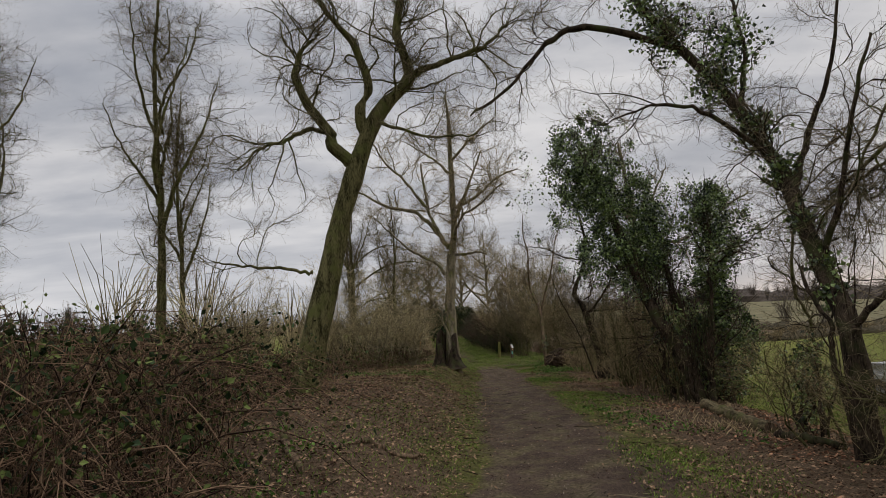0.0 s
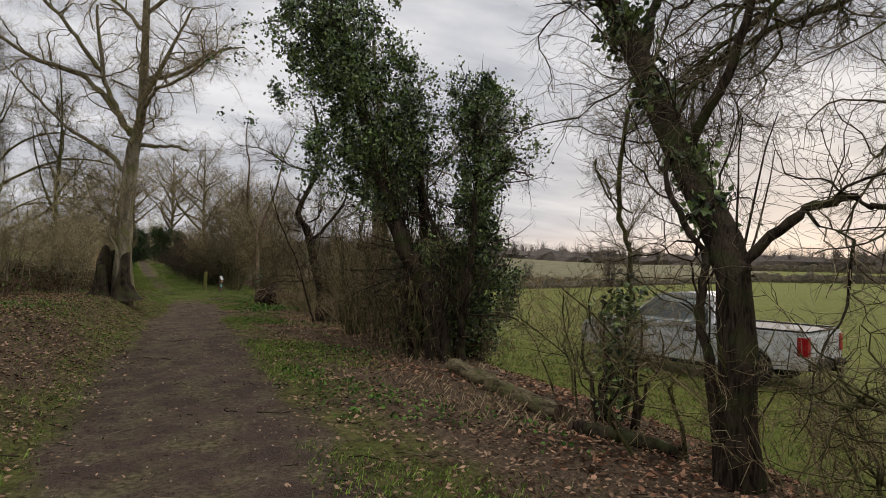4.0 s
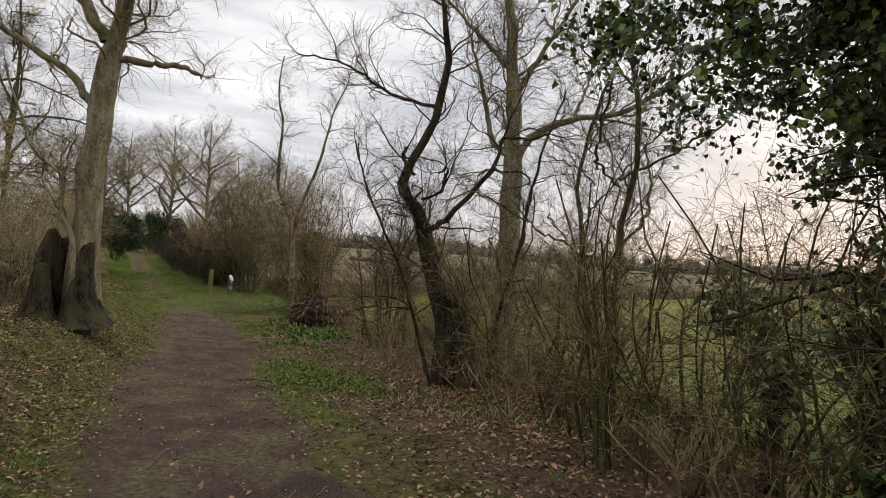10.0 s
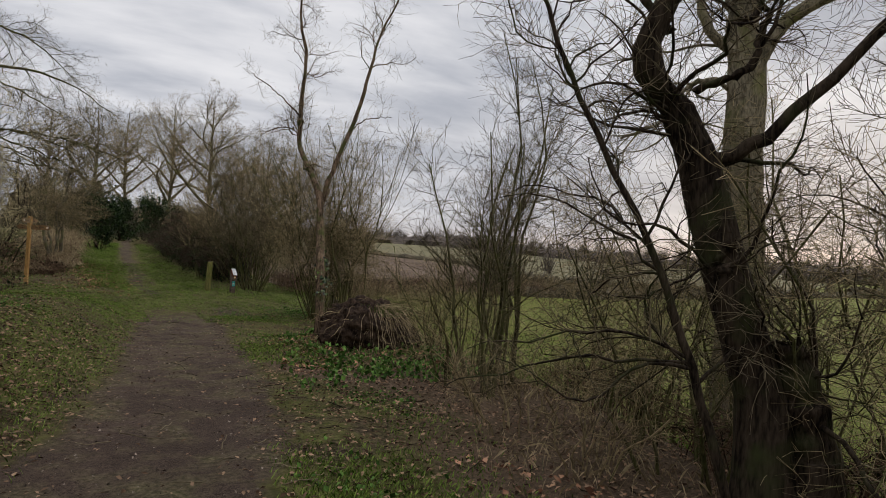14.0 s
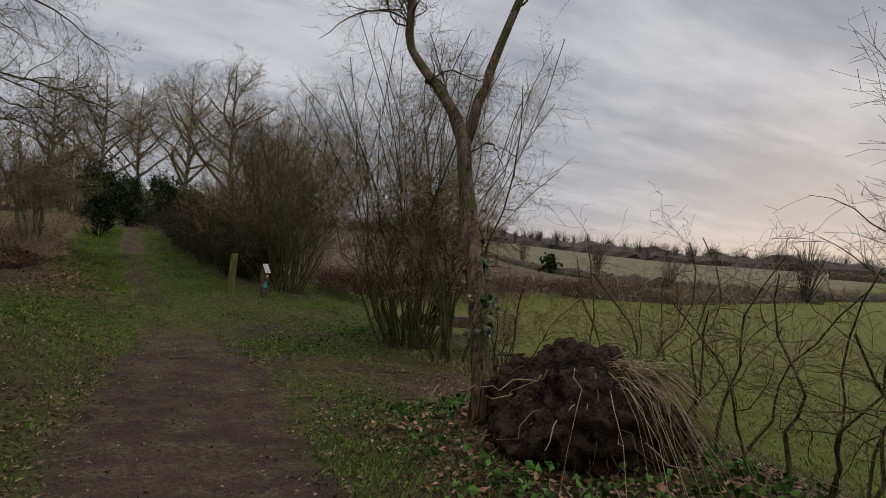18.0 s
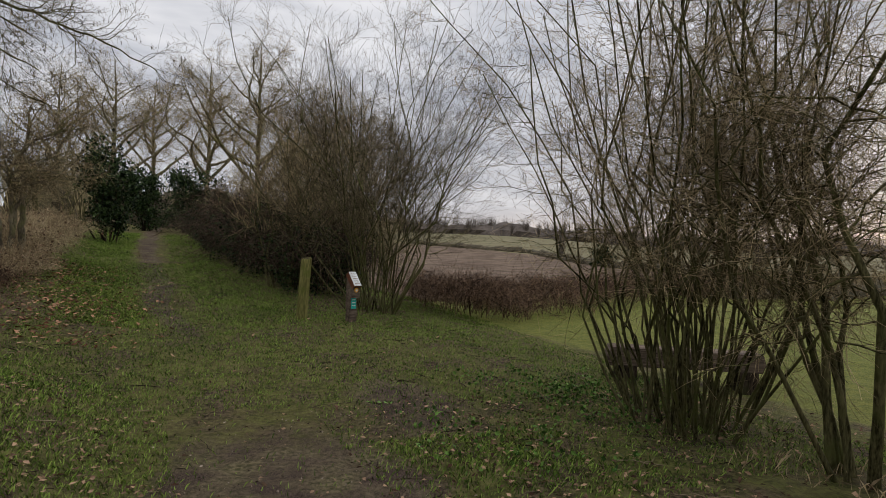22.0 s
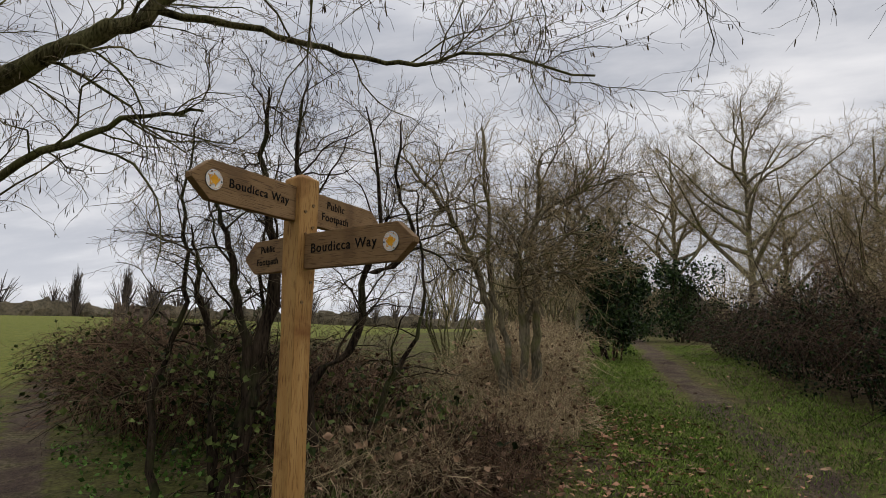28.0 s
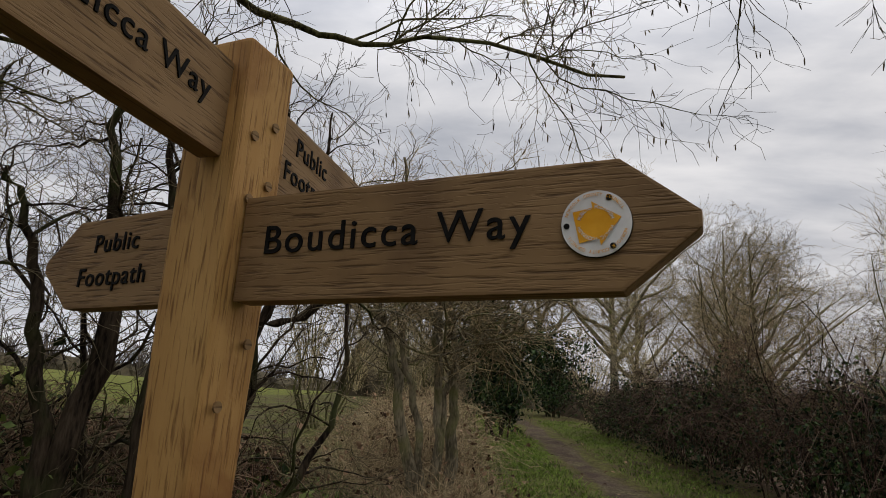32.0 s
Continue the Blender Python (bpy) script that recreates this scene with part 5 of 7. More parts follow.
# ---- round the signpost ----
woody("gnarled_hawthorn", "gnarled hedge hawthorn with twisted mossy stems", "tree", -3.37, 41.33, [
    ([(-0.05, -0.03, 0), (0.06, 0.04, 0.84), (0.17, 0.12, 1.79), (0.07, 0.05, 2.55), (0.07, 0.05, 3.35)], 0.085, 0.008),
    ([(0.06, 0.04, 0.84), (-0.06, -0.04, 1.59), (-0.18, -0.13, 2.21), (-0.33, -0.23, 2.45)], 0.045, 0.006),
    ([(0.55, 0.38, 0), (0.42, 0.3, 0.85), (0.69, 0.49, 1.22), (0.78, 0.55, 1.82), (0.88, 0.62, 2.37), (0.74, 0.53, 3.32)], 0.055, 0.006),
    ([(0.78, 0.55, 1.82), (1.05, 0.74, 1.97), (1.1, 0.78, 2.18), (0.98, 0.69, 2.65), (1.02, 0.72, 3.22)], 0.04, 0.006),
] + [
    ([(0.3, 0.2, 0), (0.34, 0.24, 1.09), (0.36, 0.25, 2.12), (0.28, 0.2, 2.91), (0.32, 0.22, 3.46)], 0.05, 0.006),
    ([(-0.3, 0.1, 0), (-0.35, 0.1, 0.9), (-0.55, 0.1, 1.7), (-0.6, 0.0, 2.2)], 0.05, 0.006),
    ([(-0.6, -0.2, 0), (-0.75, -0.1, 0.8), (-0.6, 0.0, 1.6), (-0.8, 0.1, 2.4), (-0.7, 0.1, 3.2)], 0.035, 0.006),
    ([(0.1, 0.3, 0), (0.0, 0.4, 1.0), (-0.25, 0.5, 1.9), (-0.1, 0.5, 2.9)], 0.03, 0.006),
    ([(0.7, 0.5, 0), (0.95, 0.6, 0.8), (1.2, 0.8, 1.5), (1.1, 0.8, 2.6)], 0.035, 0.006),
], 120, near=True, bark=BARK_DARK, trunks=3, branches=190, blen=0.8, bknots=10, twigs=2400, tlen=0.34, fine=4200, flen=0.14, crook=0.27, lift=0.02, bspread=1.0, wobble=0.015, start=0.2,
    ivy=[(0, 0, 0.5, 0.5, 160), (-0.4, 0, 1.0, 0.5, 160)], leaf=0.05, ivy_mat=BRAMBLE)
woody("pale_hawthorn", "small hawthorn with pale crossing stems on the bank", "tree", -1.95, 44.75, [
    ([(-0.04, -0.01, 0), (-0.23, -0.07, 1.09), (-0.41, -0.12, 1.73), (-0.75, -0.2, 2.38), (-1.25, -0.28, 3.0)], 0.06, 0.015),
    ([(0.09, 0.02, 0), (0.13, 0.04, 0.72), (0.08, 0.02, 1.46), (0.12, 0.03, 1.92), (0.48, 0.14, 2.4), (1.2, 0.26, 2.75)], 0.06, 0.015),
    ([(0.03, 0.01, 0), (-0.05, -0.01, 0.72), (-0.23, -0.07, 1.55), (-0.24, -0.07, 2.39), (-0.34, -0.1, 3.35)], 0.045, 0.015),
    ([(0.08, 0.02, 0.1), (0.21, 0.06, 1.27), (0.57, 0.16, 2.02), (1.11, 0.32, 2.69)], 0.04, 0.012),
] + [
    ([(0.2, 0.15, 0), (0.26, 0.2, 0.9), (0.2, 0.3, 1.8), (0.3, 0.3, 3.0)], 0.07, 0.02),
], 121, near=True, bark=BARK_PALE, twig=TWIG_BROWN, trunks=3, branches=150, blen=1.2, twigs=2800, tlen=0.42, fine=4600, flen=0.16, crook=0.3, lift=0.0, wobble=0.02, start=0.42, bknots=12, bspread=1.0, size=1.12)
woody("alder", "spreading alder with drooping twigs hung with catkins", "tree", -6.35, 40.3, [
    ([(0, 0, 0), (0.1, 0, 1.5), (0.2, 0.05, 3.0), (0.1, 0.1, 5.0), (0.0, 0.2, 8.0)], 0.22, 0.06),
    ([(0.2, 0.05, 2.6), (1.0, -0.1, 3.0), (1.81, 0.15, 3.5), (2.2, 0.46, 3.85), (2.6, 0.8, 4.4), (3.05, 1.16, 4.95)], 0.1, 0.03),
    ([(0.15, 0.05, 2.0), (1.0, -0.1, 2.2), (1.85, 0.18, 2.72), (2.22, 0.5, 3.03), (2.6, 0.8, 3.17)], 0.045, 0.012),
    ([(2.22, 0.49, 3.92), (2.8, 0.96, 3.94), (3.48, 1.4, 3.83), (4.1, 1.7, 3.76), (4.7, 1.6, 3.75), (5.7, 1.2, 3.2)], 0.035, 0.008),
] + [
    ([(0.2, 0.05, 3.2), (1.3, -0.6, 4.0), (2.6, -1.0, 4.2), (3.9, -1.1, 4.0), (4.8, -1.2, 3.6)], 0.07, 0.012),
    ([(1.3, -0.6, 4.0), (2.2, -0.2, 4.5), (3.4, 0.1, 4.6), (4.6, 0.2, 4.5), (5.8, 0.2, 4.0)], 0.05, 0.01),
    ([(2.6, -1.0, 4.2), (3.6, -0.5, 4.3), (4.9, -0.3, 3.9), (6.0, -0.2, 3.4)], 0.035, 0.008),
    ([(3.4, 0.1, 4.6), (4.8, 0.9, 4.7), (6.2, 1.2, 4.4), (7.4, 1.0, 3.9)], 0.035, 0.008),
    ([(0.1, 0.1, 4.8), (1.6, 0.2, 5.9), (3.2, 0.3, 6.6), (5.0, 0.6, 6.5), (6.6, 0.8, 5.6)], 0.08, 0.01),
    ([(0.05, 0.15, 5.8), (1.2, -0.6, 7.0), (2.8, -1.2, 7.6), (4.6, -1.6, 7.0), (5.8, -1.8, 6.0)], 0.07, 0.01),
    ([(1.6, 0.2, 5.9), (2.8, -0.8, 6.0), (4.2, -1.6, 5.6), (5.6, -2.2, 4.8)], 0.045, 0.008),
], 122, near=True, bark=BARK, branches=260, bcap=0.009, blen=1.5, bknots=10, twigs=4400, tlen=0.5, fine=6500, flen=0.18, start=0.35, lift=-0.1, crook=0.27, catkins=3600)
thicket("bramble_hedge", "tangled bramble hedge with few green leaves", -4.6, 42.9, 1.4, 0.9, 1.3, 136, canes=520, leaves=1000, cane=CANE, shoots=7)
thicket("bramble_hedge", "tangled bramble hedge with few green leaves", -6.6, 44.2, 1.6, 0.9, 1.3, 137, canes=520, leaves=900, cane=CANE, shoots=7)
thicket("bramble_hedge", "tangled bramble hedge with few green leaves", -4.0, 43.9, 1.0, 0.8, 1.0, 138, canes=300, leaves=900, leaf_mat=DRY_LEAF)
thicket("bramble_hedge", "tangled bramble hedge with few green leaves", -9.2, 46.2, 1.9, 1.0, 1.3, 139, canes=480, leaves=900, cane=CANE, shoots=7)
thicket("bramble_patch", "brambles and dead nettles under the hedge", -3.0, 42.3, 1.1, 0.9, 0.8, 130, canes=220, leaves=1300)
thicket("bramble_patch", "brambles and dead nettles under the hedge", -5.6, 43.6, 1.6, 1.2, 1.0, 131, canes=260, leaves=1700)
thicket("bramble_patch", "brambles and dead nettles under the hedge", -8.2, 45.5, 2.0, 1.3, 1.0, 132, canes=260, leaves=1500)
for k, (x, y, sx, sy, h) in enumerate(((-1.75, 42.3, 0.6, 0.7, 0.42), (-1.55, 44.0, 0.5, 0.8, 0.5), (-2.0, 45.4, 0.6, 0.8, 0.6))):
    thicket("dead_bramble_bank", "pale dead bramble stems over the bank", x, y, sx, sy, h, 190 + k, canes=300, leaves=450, leaf_mat=DRY_LEAF, cane=STRAW if k else CANE, r0=0.004, size=0.045)
thicket("dead_bramble_bank", "pale dead bramble stems over the bank", -2.5, 42.0, 0.8, 0.7, 0.55, 148, canes=320, leaves=500, leaf_mat=DRY_LEAF, cane=STRAW, r0=0.004)
thicket("dead_bramble_bank", "pale dead bramble stems over the bank", -2.4, 46.9, 1.0, 1.9, 0.9, 133, canes=520, leaves=500, leaf_mat=DRY_LEAF, cane=STRAW, r0=0.004)
thicket("dead_bramble_bank", "pale dead bramble stems over the bank", -2.6, 50.5, 1.0, 2.0, 1.0, 134, canes=520, leaves=400, leaf_mat=DRY_LEAF, cane=STRAW, r0=0.004)
thicket("dead_bramble_bank", "pale dead bramble stems over the bank", -2.2, 43.4, 0.7, 0.8, 0.35, 135, canes=220, leaves=300, leaf_mat=DRY_LEAF, cane=STRAW)
for k, (tx, ty, h, w) in enumerate(((-4.6, 50.5, 3.2, 1.2), (-3.6, 53.0, 3.8, 1.3), (-2.9, 57.0, 4.4, 1.5))):
    coppice("hedge_tree", "bare bushy hedge tree on the bank", tx, ty, 12, h, w, 140 + k, twig=FAR_TWIG, r0=0.03, branches=80, bcap=0.008, twigs=800, fine=800, blen=0.9, tlen=0.4, group="bank hedge trees")
HR = random.Random(61)
# first one overhangs the track; two beyond are added as its end's shade
for x, y, h, w, n, seed in ((-1.15, 52.2, 3.3, 0.75, 46, 146), (0.9, 60.5, 2.9, 1.2, 40, 147), (-0.9, 61.5, 2.6, 1.1, 36, 148)):
    lumps = [(w * HR.gauss(0, 0.5), w * HR.gauss(0, 0.5), h * (0.12 + 0.86 * HR.random()), w * (0.25 + 0.25 * HR.random()), 100) for _ in range(n)]
    coppice("holly_and_shade_fill", "dark evergreen holly over the track and holly filling its shaded end", x, y, 9, h, w * 0.8, seed, ivy=lumps, ivy_mat=HOLLY, bark=BARK_DARK, branches=70, twigs=400, fine=400, blen=0.8, leaves=1200, leaf_mat=HOLLY, leaf=0.085, category="bush")

# ---- the row of trees on either side of the track beyond ----
TALL = standard("oak", "tall bare oak with wide rounded crown", 4.4, 67.0, 12.2, 150, twig=TWIG_BROWN, bark=BARK_PALE, r0=0.28, branches=260, bcap=0.009, blen=2.2, twigs=3600, tlen=0.8, fine=3200, flen=0.4, forks=18, spread=0.42, crown=0.3, crook=0.3, bknots=10, lift=0.02, group="track trees", twig_floor=0.003)
for tx, ty, s, a in ((8.2, 63.0, 0.8, 40), (11.0, 68.0, 0.85, 100), (1.6, 76.0, 1.0, 200), (-3.6, 70.0, 0.8, 300), (7.5, 76.0, 1.0, 250), (-7.5, 76.0, 0.85, 150), (-2.5, 84.0, 1.0, 80), (6.6, 57.0, 0.6, 10)):
    copy_thing(TALL, place(tx, ty, a, 0.1) @ Matrix.Scale(s, 4))
SCRUB = coppice("scrub_tree", "multi-stemmed bare scrub tree", 4.4, 60.5, 14, 5.0, 1.9, 151, bark=BARK_PALE, twig=FAR_TWIG, r0=0.03, branches=150, bcap=0.008, twigs=1900, fine=1700, blen=1.2, tlen=0.5, base=0.5, crook=0.3, bspread=0.9, category="tree", group="track trees", twig_floor=0.002)
for tx, ty, s, a in ((6.6, 47.5, 0.7, 30), (7.4, 51.0, 0.75, 200), (5.2, 56.0, 0.65, 100), (-2.8, 62.0, 0.65, 80), (-4.6, 58.5, 0.6, 140), (0.3, 71.0, 0.7, 110)):
    copy_thing(SCRUB, place(tx, ty, a, 0.1) @ Matrix.Scale(s, 4))
THIN = standard("ash_tree", "slender bare ash tree behind the brambles", -6.9, 16.2, 12.0, 152, r0=0.15, bark=BARK, branches=320, bcap=0.009, bknots=10, blen=1.25, twigs=4600, tlen=0.5, fine=6500, flen=0.22, forks=10, spread=0.13, crown=0.36, lift=0.03, crook=0.34, bspread=1.0, start=0.3, group="left hand trees")
for tx, ty, s, a in ((-10.5, 14.5, 0.85, 140), (-9.5, 23.0, 0.95, 30), (-2.6, 33.5, 0.8, 200), (-4.4, 31.0, 0.9, 300), (-5.5, 36.5, 0.72, 100)):
    copy_thing(THIN, place(tx, ty, a, 0.1) @ Matrix.Scale(s, 4))
for tx, ty, s, a in ((-1.4, 28.6, 0.72, 10), (-1.7, 31.0, 0.8, 130), (-2.2, 33.6, 0.8, 240), (-4.6, 27.0, 0.9, 60), (-6.2, 20.5, 0.75, 180), (-3.0, 36.0, 0.7, 20), (-2.6, 26.4, 0.75, 300), (-3.8, 30.4, 0.95, 75)):
    copy_thing(SCRUB, place(tx, ty, a, 0.1) @ Matrix.Scale(s, 4))


# ---- the signpost ----
def text_mesh(words, height, mat, depth=0.002, spacing=1.0):
    """Letters as a mesh in the xz plane that faces -y, the foot of the line at z = 0, its middle at x = 0."""
    cu = bpy.data.curves.new("letters", "FONT")
    cu.body, cu.size, cu.extrude, cu.space_character = words, height, depth, spacing
    cu.align_x = "CENTER"
    cu.offset = height * 0.003
    tmp = new("letters", cu)
    bpy.context.view_layer.update()
    me = bpy.data.meshes.new_from_object(tmp.evaluated_get(bpy.context.evaluated_depsgraph_get()))
    bpy.data.objects.remove(tmp)
    me.transform(Matrix.Rotation(radians(90), 4, "X"))
    me.materials.clear()
    me.materials.append(mat)
    return me


def disc_bm(radius, depth, sides=40):
    bm = bmesh.new()
    bmesh.ops.create_cone(bm, cap_ends=True, segments=sides, radius1=radius, radius2=radius, depth=depth, matrix=Matrix.Rotation(radians(90), 4, "X"))
    return bm


def finger(post, turn, z, length=0.56, height=0.14, away=0.05):
    """One pointed board that stands out from the post along its own x."""
    h = height / 2
    out = [(0, -h), (length - 0.075, -h), (length, -h * 0.12), (length, h * 0.12), (length - 0.075, h), (0, h)]
    bm = prism_bm(out, -0.0175, 0.0175, 0.004)
    arm = part_bm("finger_board", bm, BOARD, post, "weathered oak finger board with black letters")
    arm.matrix_local = pose(0, 0, z, 0, 0, turn) @ Matrix.Translation((away, 0, 0))
    return arm


SIGN = thing("signpost", "new oak footpath signpost with four pointed finger boards", "signpost", pose(-1.686, 39.408, float(land(-1.66, 39.4)) - 0.05, 0, 0, 0))
ST = -17.0
SZ = 1.775 - (float(land(-1.66, 39.4)) - 0.05)
bm = bmesh.new()
PW = 0.049
rings = []
for z, w in ((0, PW * 0.95), (SZ - 1.0, PW * 0.88), (SZ - 0.62, PW * 0.84), (SZ - 0.36, PW * 0.95), (SZ, PW)):
    rings.append([bm.verts.new((sx * w, sy * w, z)) for sx, sy in ((-1, -1), (1, -1), (1, 1), (-1, 1))])
for a, b in zip(rings, rings[1:]):
    for j in range(4):
        bm.faces.new((a[j], a[(j + 1) % 4], b[(j + 1) % 4], b[j]))
peak = [bm.verts.new((sx * 0.018, sy * 0.018, SZ + 0.022)) for sx, sy in ((-1, -1), (1, -1), (1, 1), (-1, 1))]
for j in range(4):
    bm.faces.new((rings[-1][j], rings[-1][(j + 1) % 4], peak[(j + 1) % 4], peak[j]))
bm.faces.new(peak)
bm.faces.new(rings[0][::-1])
bmesh.ops.recalc_face_normals(bm, faces=bm.faces[:])
bmesh.ops.bevel(bm, geom=bm.edges[:], offset=0.005, segments=2, profile=0.6, affect="EDGES")
shaft = part_bm("post", bm, OAK, SIGN, "square yellowish new oak post")
shaft.matrix_local = pose(0, 0, 0, 0, 0, ST)
base_z = float(land(-1.66, 39.4)) - 0.05
LOW, HIGH = 1.478 - base_z, 1.668 - base_z


def letters_on(arm, words, height, x, z, side=-1, spacing=1.0):
    me = text_mesh(words, height, BLACK, 0.0012, spacing)
    ob = part("lettering", me, arm, "black routed letters")
    ob.matrix_local = pose(x, side * 0.0185, z, 0, 0, 0 if side < 0 else 180)
    return ob


SMALL = {}


def ring_of_letters(words, radius, height, mat, start, sweep):
    """Small flat letters set round a circle in the xz plane that faces -y, joined into one mesh."""
    bm = bmesh.new()
    for j, ch in enumerate(words):
        if ch == " ":
            continue
        a = radians(start - sweep * (j + 0.5) / len(words))
        if ch not in SMALL:
            SMALL[ch] = text_mesh(ch, 1.0, mat, 0.04)
        me = SMALL[ch].copy()
        me.transform(Matrix.Translation((radius * math.cos(a), 0, radius * math.sin(a))) @ Matrix.Rotation(math.pi / 2 - a, 4, "Y") @ Matrix.Scale(height, 4))
        bm.from_mesh(me)
        bpy.data.meshes.remove(me)
    return bm


def waymark(arm, x, side=-1):
    turn = 0 if side < 0 else 180
    d = part_bm("disc", disc_bm(0.035, 0.004), WHITE, arm, "white plastic waymark disc with orange arrow")
    d.matrix_local = pose(x, side * 0.0195, 0)
    rim = part_bm("disc_edge", disc_bm(0.0356, 0.002), BLACK, arm)
    rim.matrix_local = pose(x, side * 0.0186, 0)
    k = 0.035
    body = [(-0.58, -0.48), (0.0, -0.48), (0.0, -0.68), (0.72, 0.0), (0.0, 0.68), (0.0, 0.48), (-0.58, 0.48)]
    a = part_bm("arrow", prism_bm([(u * k, v * k) for u, v in body], -0.0006, 0.0006), ORANGE, arm, "orange arrow")
    a.matrix_local = pose(x, side * 0.0222, 0, 0, 0, turn) @ Matrix.Rotation(radians(-11), 4, "Y")
    for j in range(3):
        s = part_bm("screw", disc_bm(0.0030, 0.002, 12), BLACK, arm)
        s.matrix_local = pose(x + 0.0295 * math.cos(2.1 * j + 1.1), side * 0.0222, 0.0295 * math.sin(2.1 * j + 1.1))
    for words, radius, height, mat, start, sweep in (("PUBLIC FOOTPATH", 0.0152, 0.0052, WHITE, 168, 156), ("PUBLIC FOOTPATH", 0.0152, 0.0052, WHITE, -12, 156),
                                                     ("NORFOLK COUNTY COUNCIL", 0.0288, 0.0046, ORANGE, 165, 140), ("NORFOLK COUNTY COUNCIL", 0.0288, 0.0046, ORANGE, -15, 140)):
        w = part_bm("lettering", ring_of_letters(words, radius, height, mat, start, sweep), mat, arm, "small printed letters round the disc")
        w.matrix_local = pose(x, side * 0.0232, 0, 0, 0, turn)


arm = finger(SIGN, -18, LOW, length=0.555)
letters_on(arm, "Boudicca Way", 0.0525, 0.213, -0.009, spacing=1.15)
waymark(arm, 0.456)
arm = finger(SIGN, 157, LOW, length=0.326)
for j, w in enumerate(("Public", "Footpath")):
    letters_on(arm, w, 0.040, 0.150, 0.016 - 0.052 * j, side=1, spacing=1.1)
arm = finger(SIGN, 260, HIGH, length=0.488)
letters_on(arm, "Boudicca Way", 0.0455, 0.19, -0.011, side=1, spacing=1.12)
waymark(arm, 0.402, side=1)
arm = finger(SIGN, 81, HIGH, length=0.50)
for j, w in enumerate(("Public", "Footpath")):
    letters_on(arm, w, 0.046, 0.15, 0.016 - 0.052 * j, side=-1, spacing=1.1)
for j, (dx, dz) in enumerate(((0.02, 0.19), (-0.02, 0.16), (0.02, 0.10), (-0.015, 0.07), (0.02, -0.12), (-0.02, -0.2))):
    s = part_bm("plug", disc_bm(0.007, 0.003, 14), BOARD, SIGN, "wooden peg end")
    s.matrix_local = pose(0, 0, LOW + dz, 0, 0, ST + 90) @ Matrix.Translation((dx, -PW - 0.002, 0))

# ---- marker post, information post ----
POST = thing("marker_post", "round mossy green wooden marker post in the grass", "post", pose(3.40, 40.5, float(land(3.4, 40.5)) - 0.05, 1.5, 2.5, 20))
bm = bmesh.new()
n = 20
levels = ((0, 0.093), (0.4, 0.091), (0.9, 0.089), (1.045, 0.087), (1.062, 0.08))
rings = [[bm.verts.new((q * math.cos(2 * math.pi * j / n) * (1 + 0.03 * math.sin(3 * j)), q * math.sin(2 * math.pi * j / n), z + (0.02 * math.cos(2 * math.pi * j / n) if z > 1 else 0))) for j in range(n)] for z, q in levels]
for a, b in zip(rings, rings[1:]):
    for j in range(n):
        bm.faces.new((a[j], a[(j + 1) % n], b[(j + 1) % n], b[j]))
bm.faces.new(rings[-1])
part_bm("shaft", bm, MOSSY, POST, "green algae-stained round timber", smooth=False)
cap = part_bm("end_grain", disc_bm(0.076, 0.006, 24), WEATHERED, POST, "grey cracked end grain")
cap.matrix_local = pose(0, 0, 1.064, 90, 0, 0)

INFO = thing("information_post", "short timber post with sloping white information panel", "information post", pose(4.22, 40.4, float(land(4.22, 40.4)) - 0.05, 0, 0, 22))
part_bm("shaft", box_bm(-0.075, 0.075, -0.06, 0.06, 0, 0.82, 0.008), WEATHERED, INFO, "dark square timber post")
bm = prism_bm([(-0.15, 0), (0.15, 0), (0.15, 0.09), (-0.15, 0.09)], -0.075, 0.075, 0.006)
head = part_bm("head_block", bm, RUST_BOARD, INFO, "reddish brown sloping head")
head.matrix_local = pose(0, -0.01, 0.73, 0, 0, 90) @ Matrix.Rotation(radians(-50), 4, "Y")
pan = part_bm("panel", box_bm(-0.146, 0.146, -0.071, 0.071, 0, 0.008, 0.002), WHITE, head, "white printed panel")
pan.matrix_local = pose(0, 0, 0.091)
for j in range(5):
    bar = part_bm("print_bar", box_bm(-0.05, 0.05, -0.004, 0.004, 0, 0.001), BOARD, head)
    bar.matrix_local = pose(-0.10 + 0.05 * j, 0, 0.0995, 0, 0, 90)
front = part_bm("front_block", box_bm(-0.072, 0.072, -0.13, -0.055, 0.47, 0.70, 0.006), WEATHERED, INFO, "weathered front block")
d = part_bm("disc", disc_bm(0.04, 0.004, 30), ORANGE, INFO, "orange waymark disc")
d.matrix_local = pose(0, -0.133, 0.60)
d = part_bm("disc_centre", disc_bm(0.022, 0.003, 24), WHITE, INFO)
d.matrix_local = pose(0, -0.136, 0.60)
lab = part_bm("sticker", box_bm(-0.05, 0.05, -0.066, -0.061, 0.28, 0.46), TEAL, INFO, "teal and white sticker")
for j in range(3):
    part_bm("sticker_bar", box_bm(-0.035, 0.035, -0.0685, -0.066, 0.425 - 0.05 * j, 0.44 - 0.05 * j), WHITE, INFO)

# ---- log bench ----
BENCH = thing("log_bench", "squared dark log bench on bare sandy ground", "bench", pose(7.25, 36.66, float(land(7.25, 36.66)) - 0.03, 0, 0, -28))
part_bm("seat", prism_bm([(-0.15, 0.0), (1.75, 0.0), (1.78, 0.12), (1.75, 0.24), (-0.12, 0.25), (-0.18, 0.13)], -0.17, 0.17, 0.03), WEATHERED, BENCH, "split log seat with flat pale top").matrix_local = pose(-0.3, 0, 0.2)
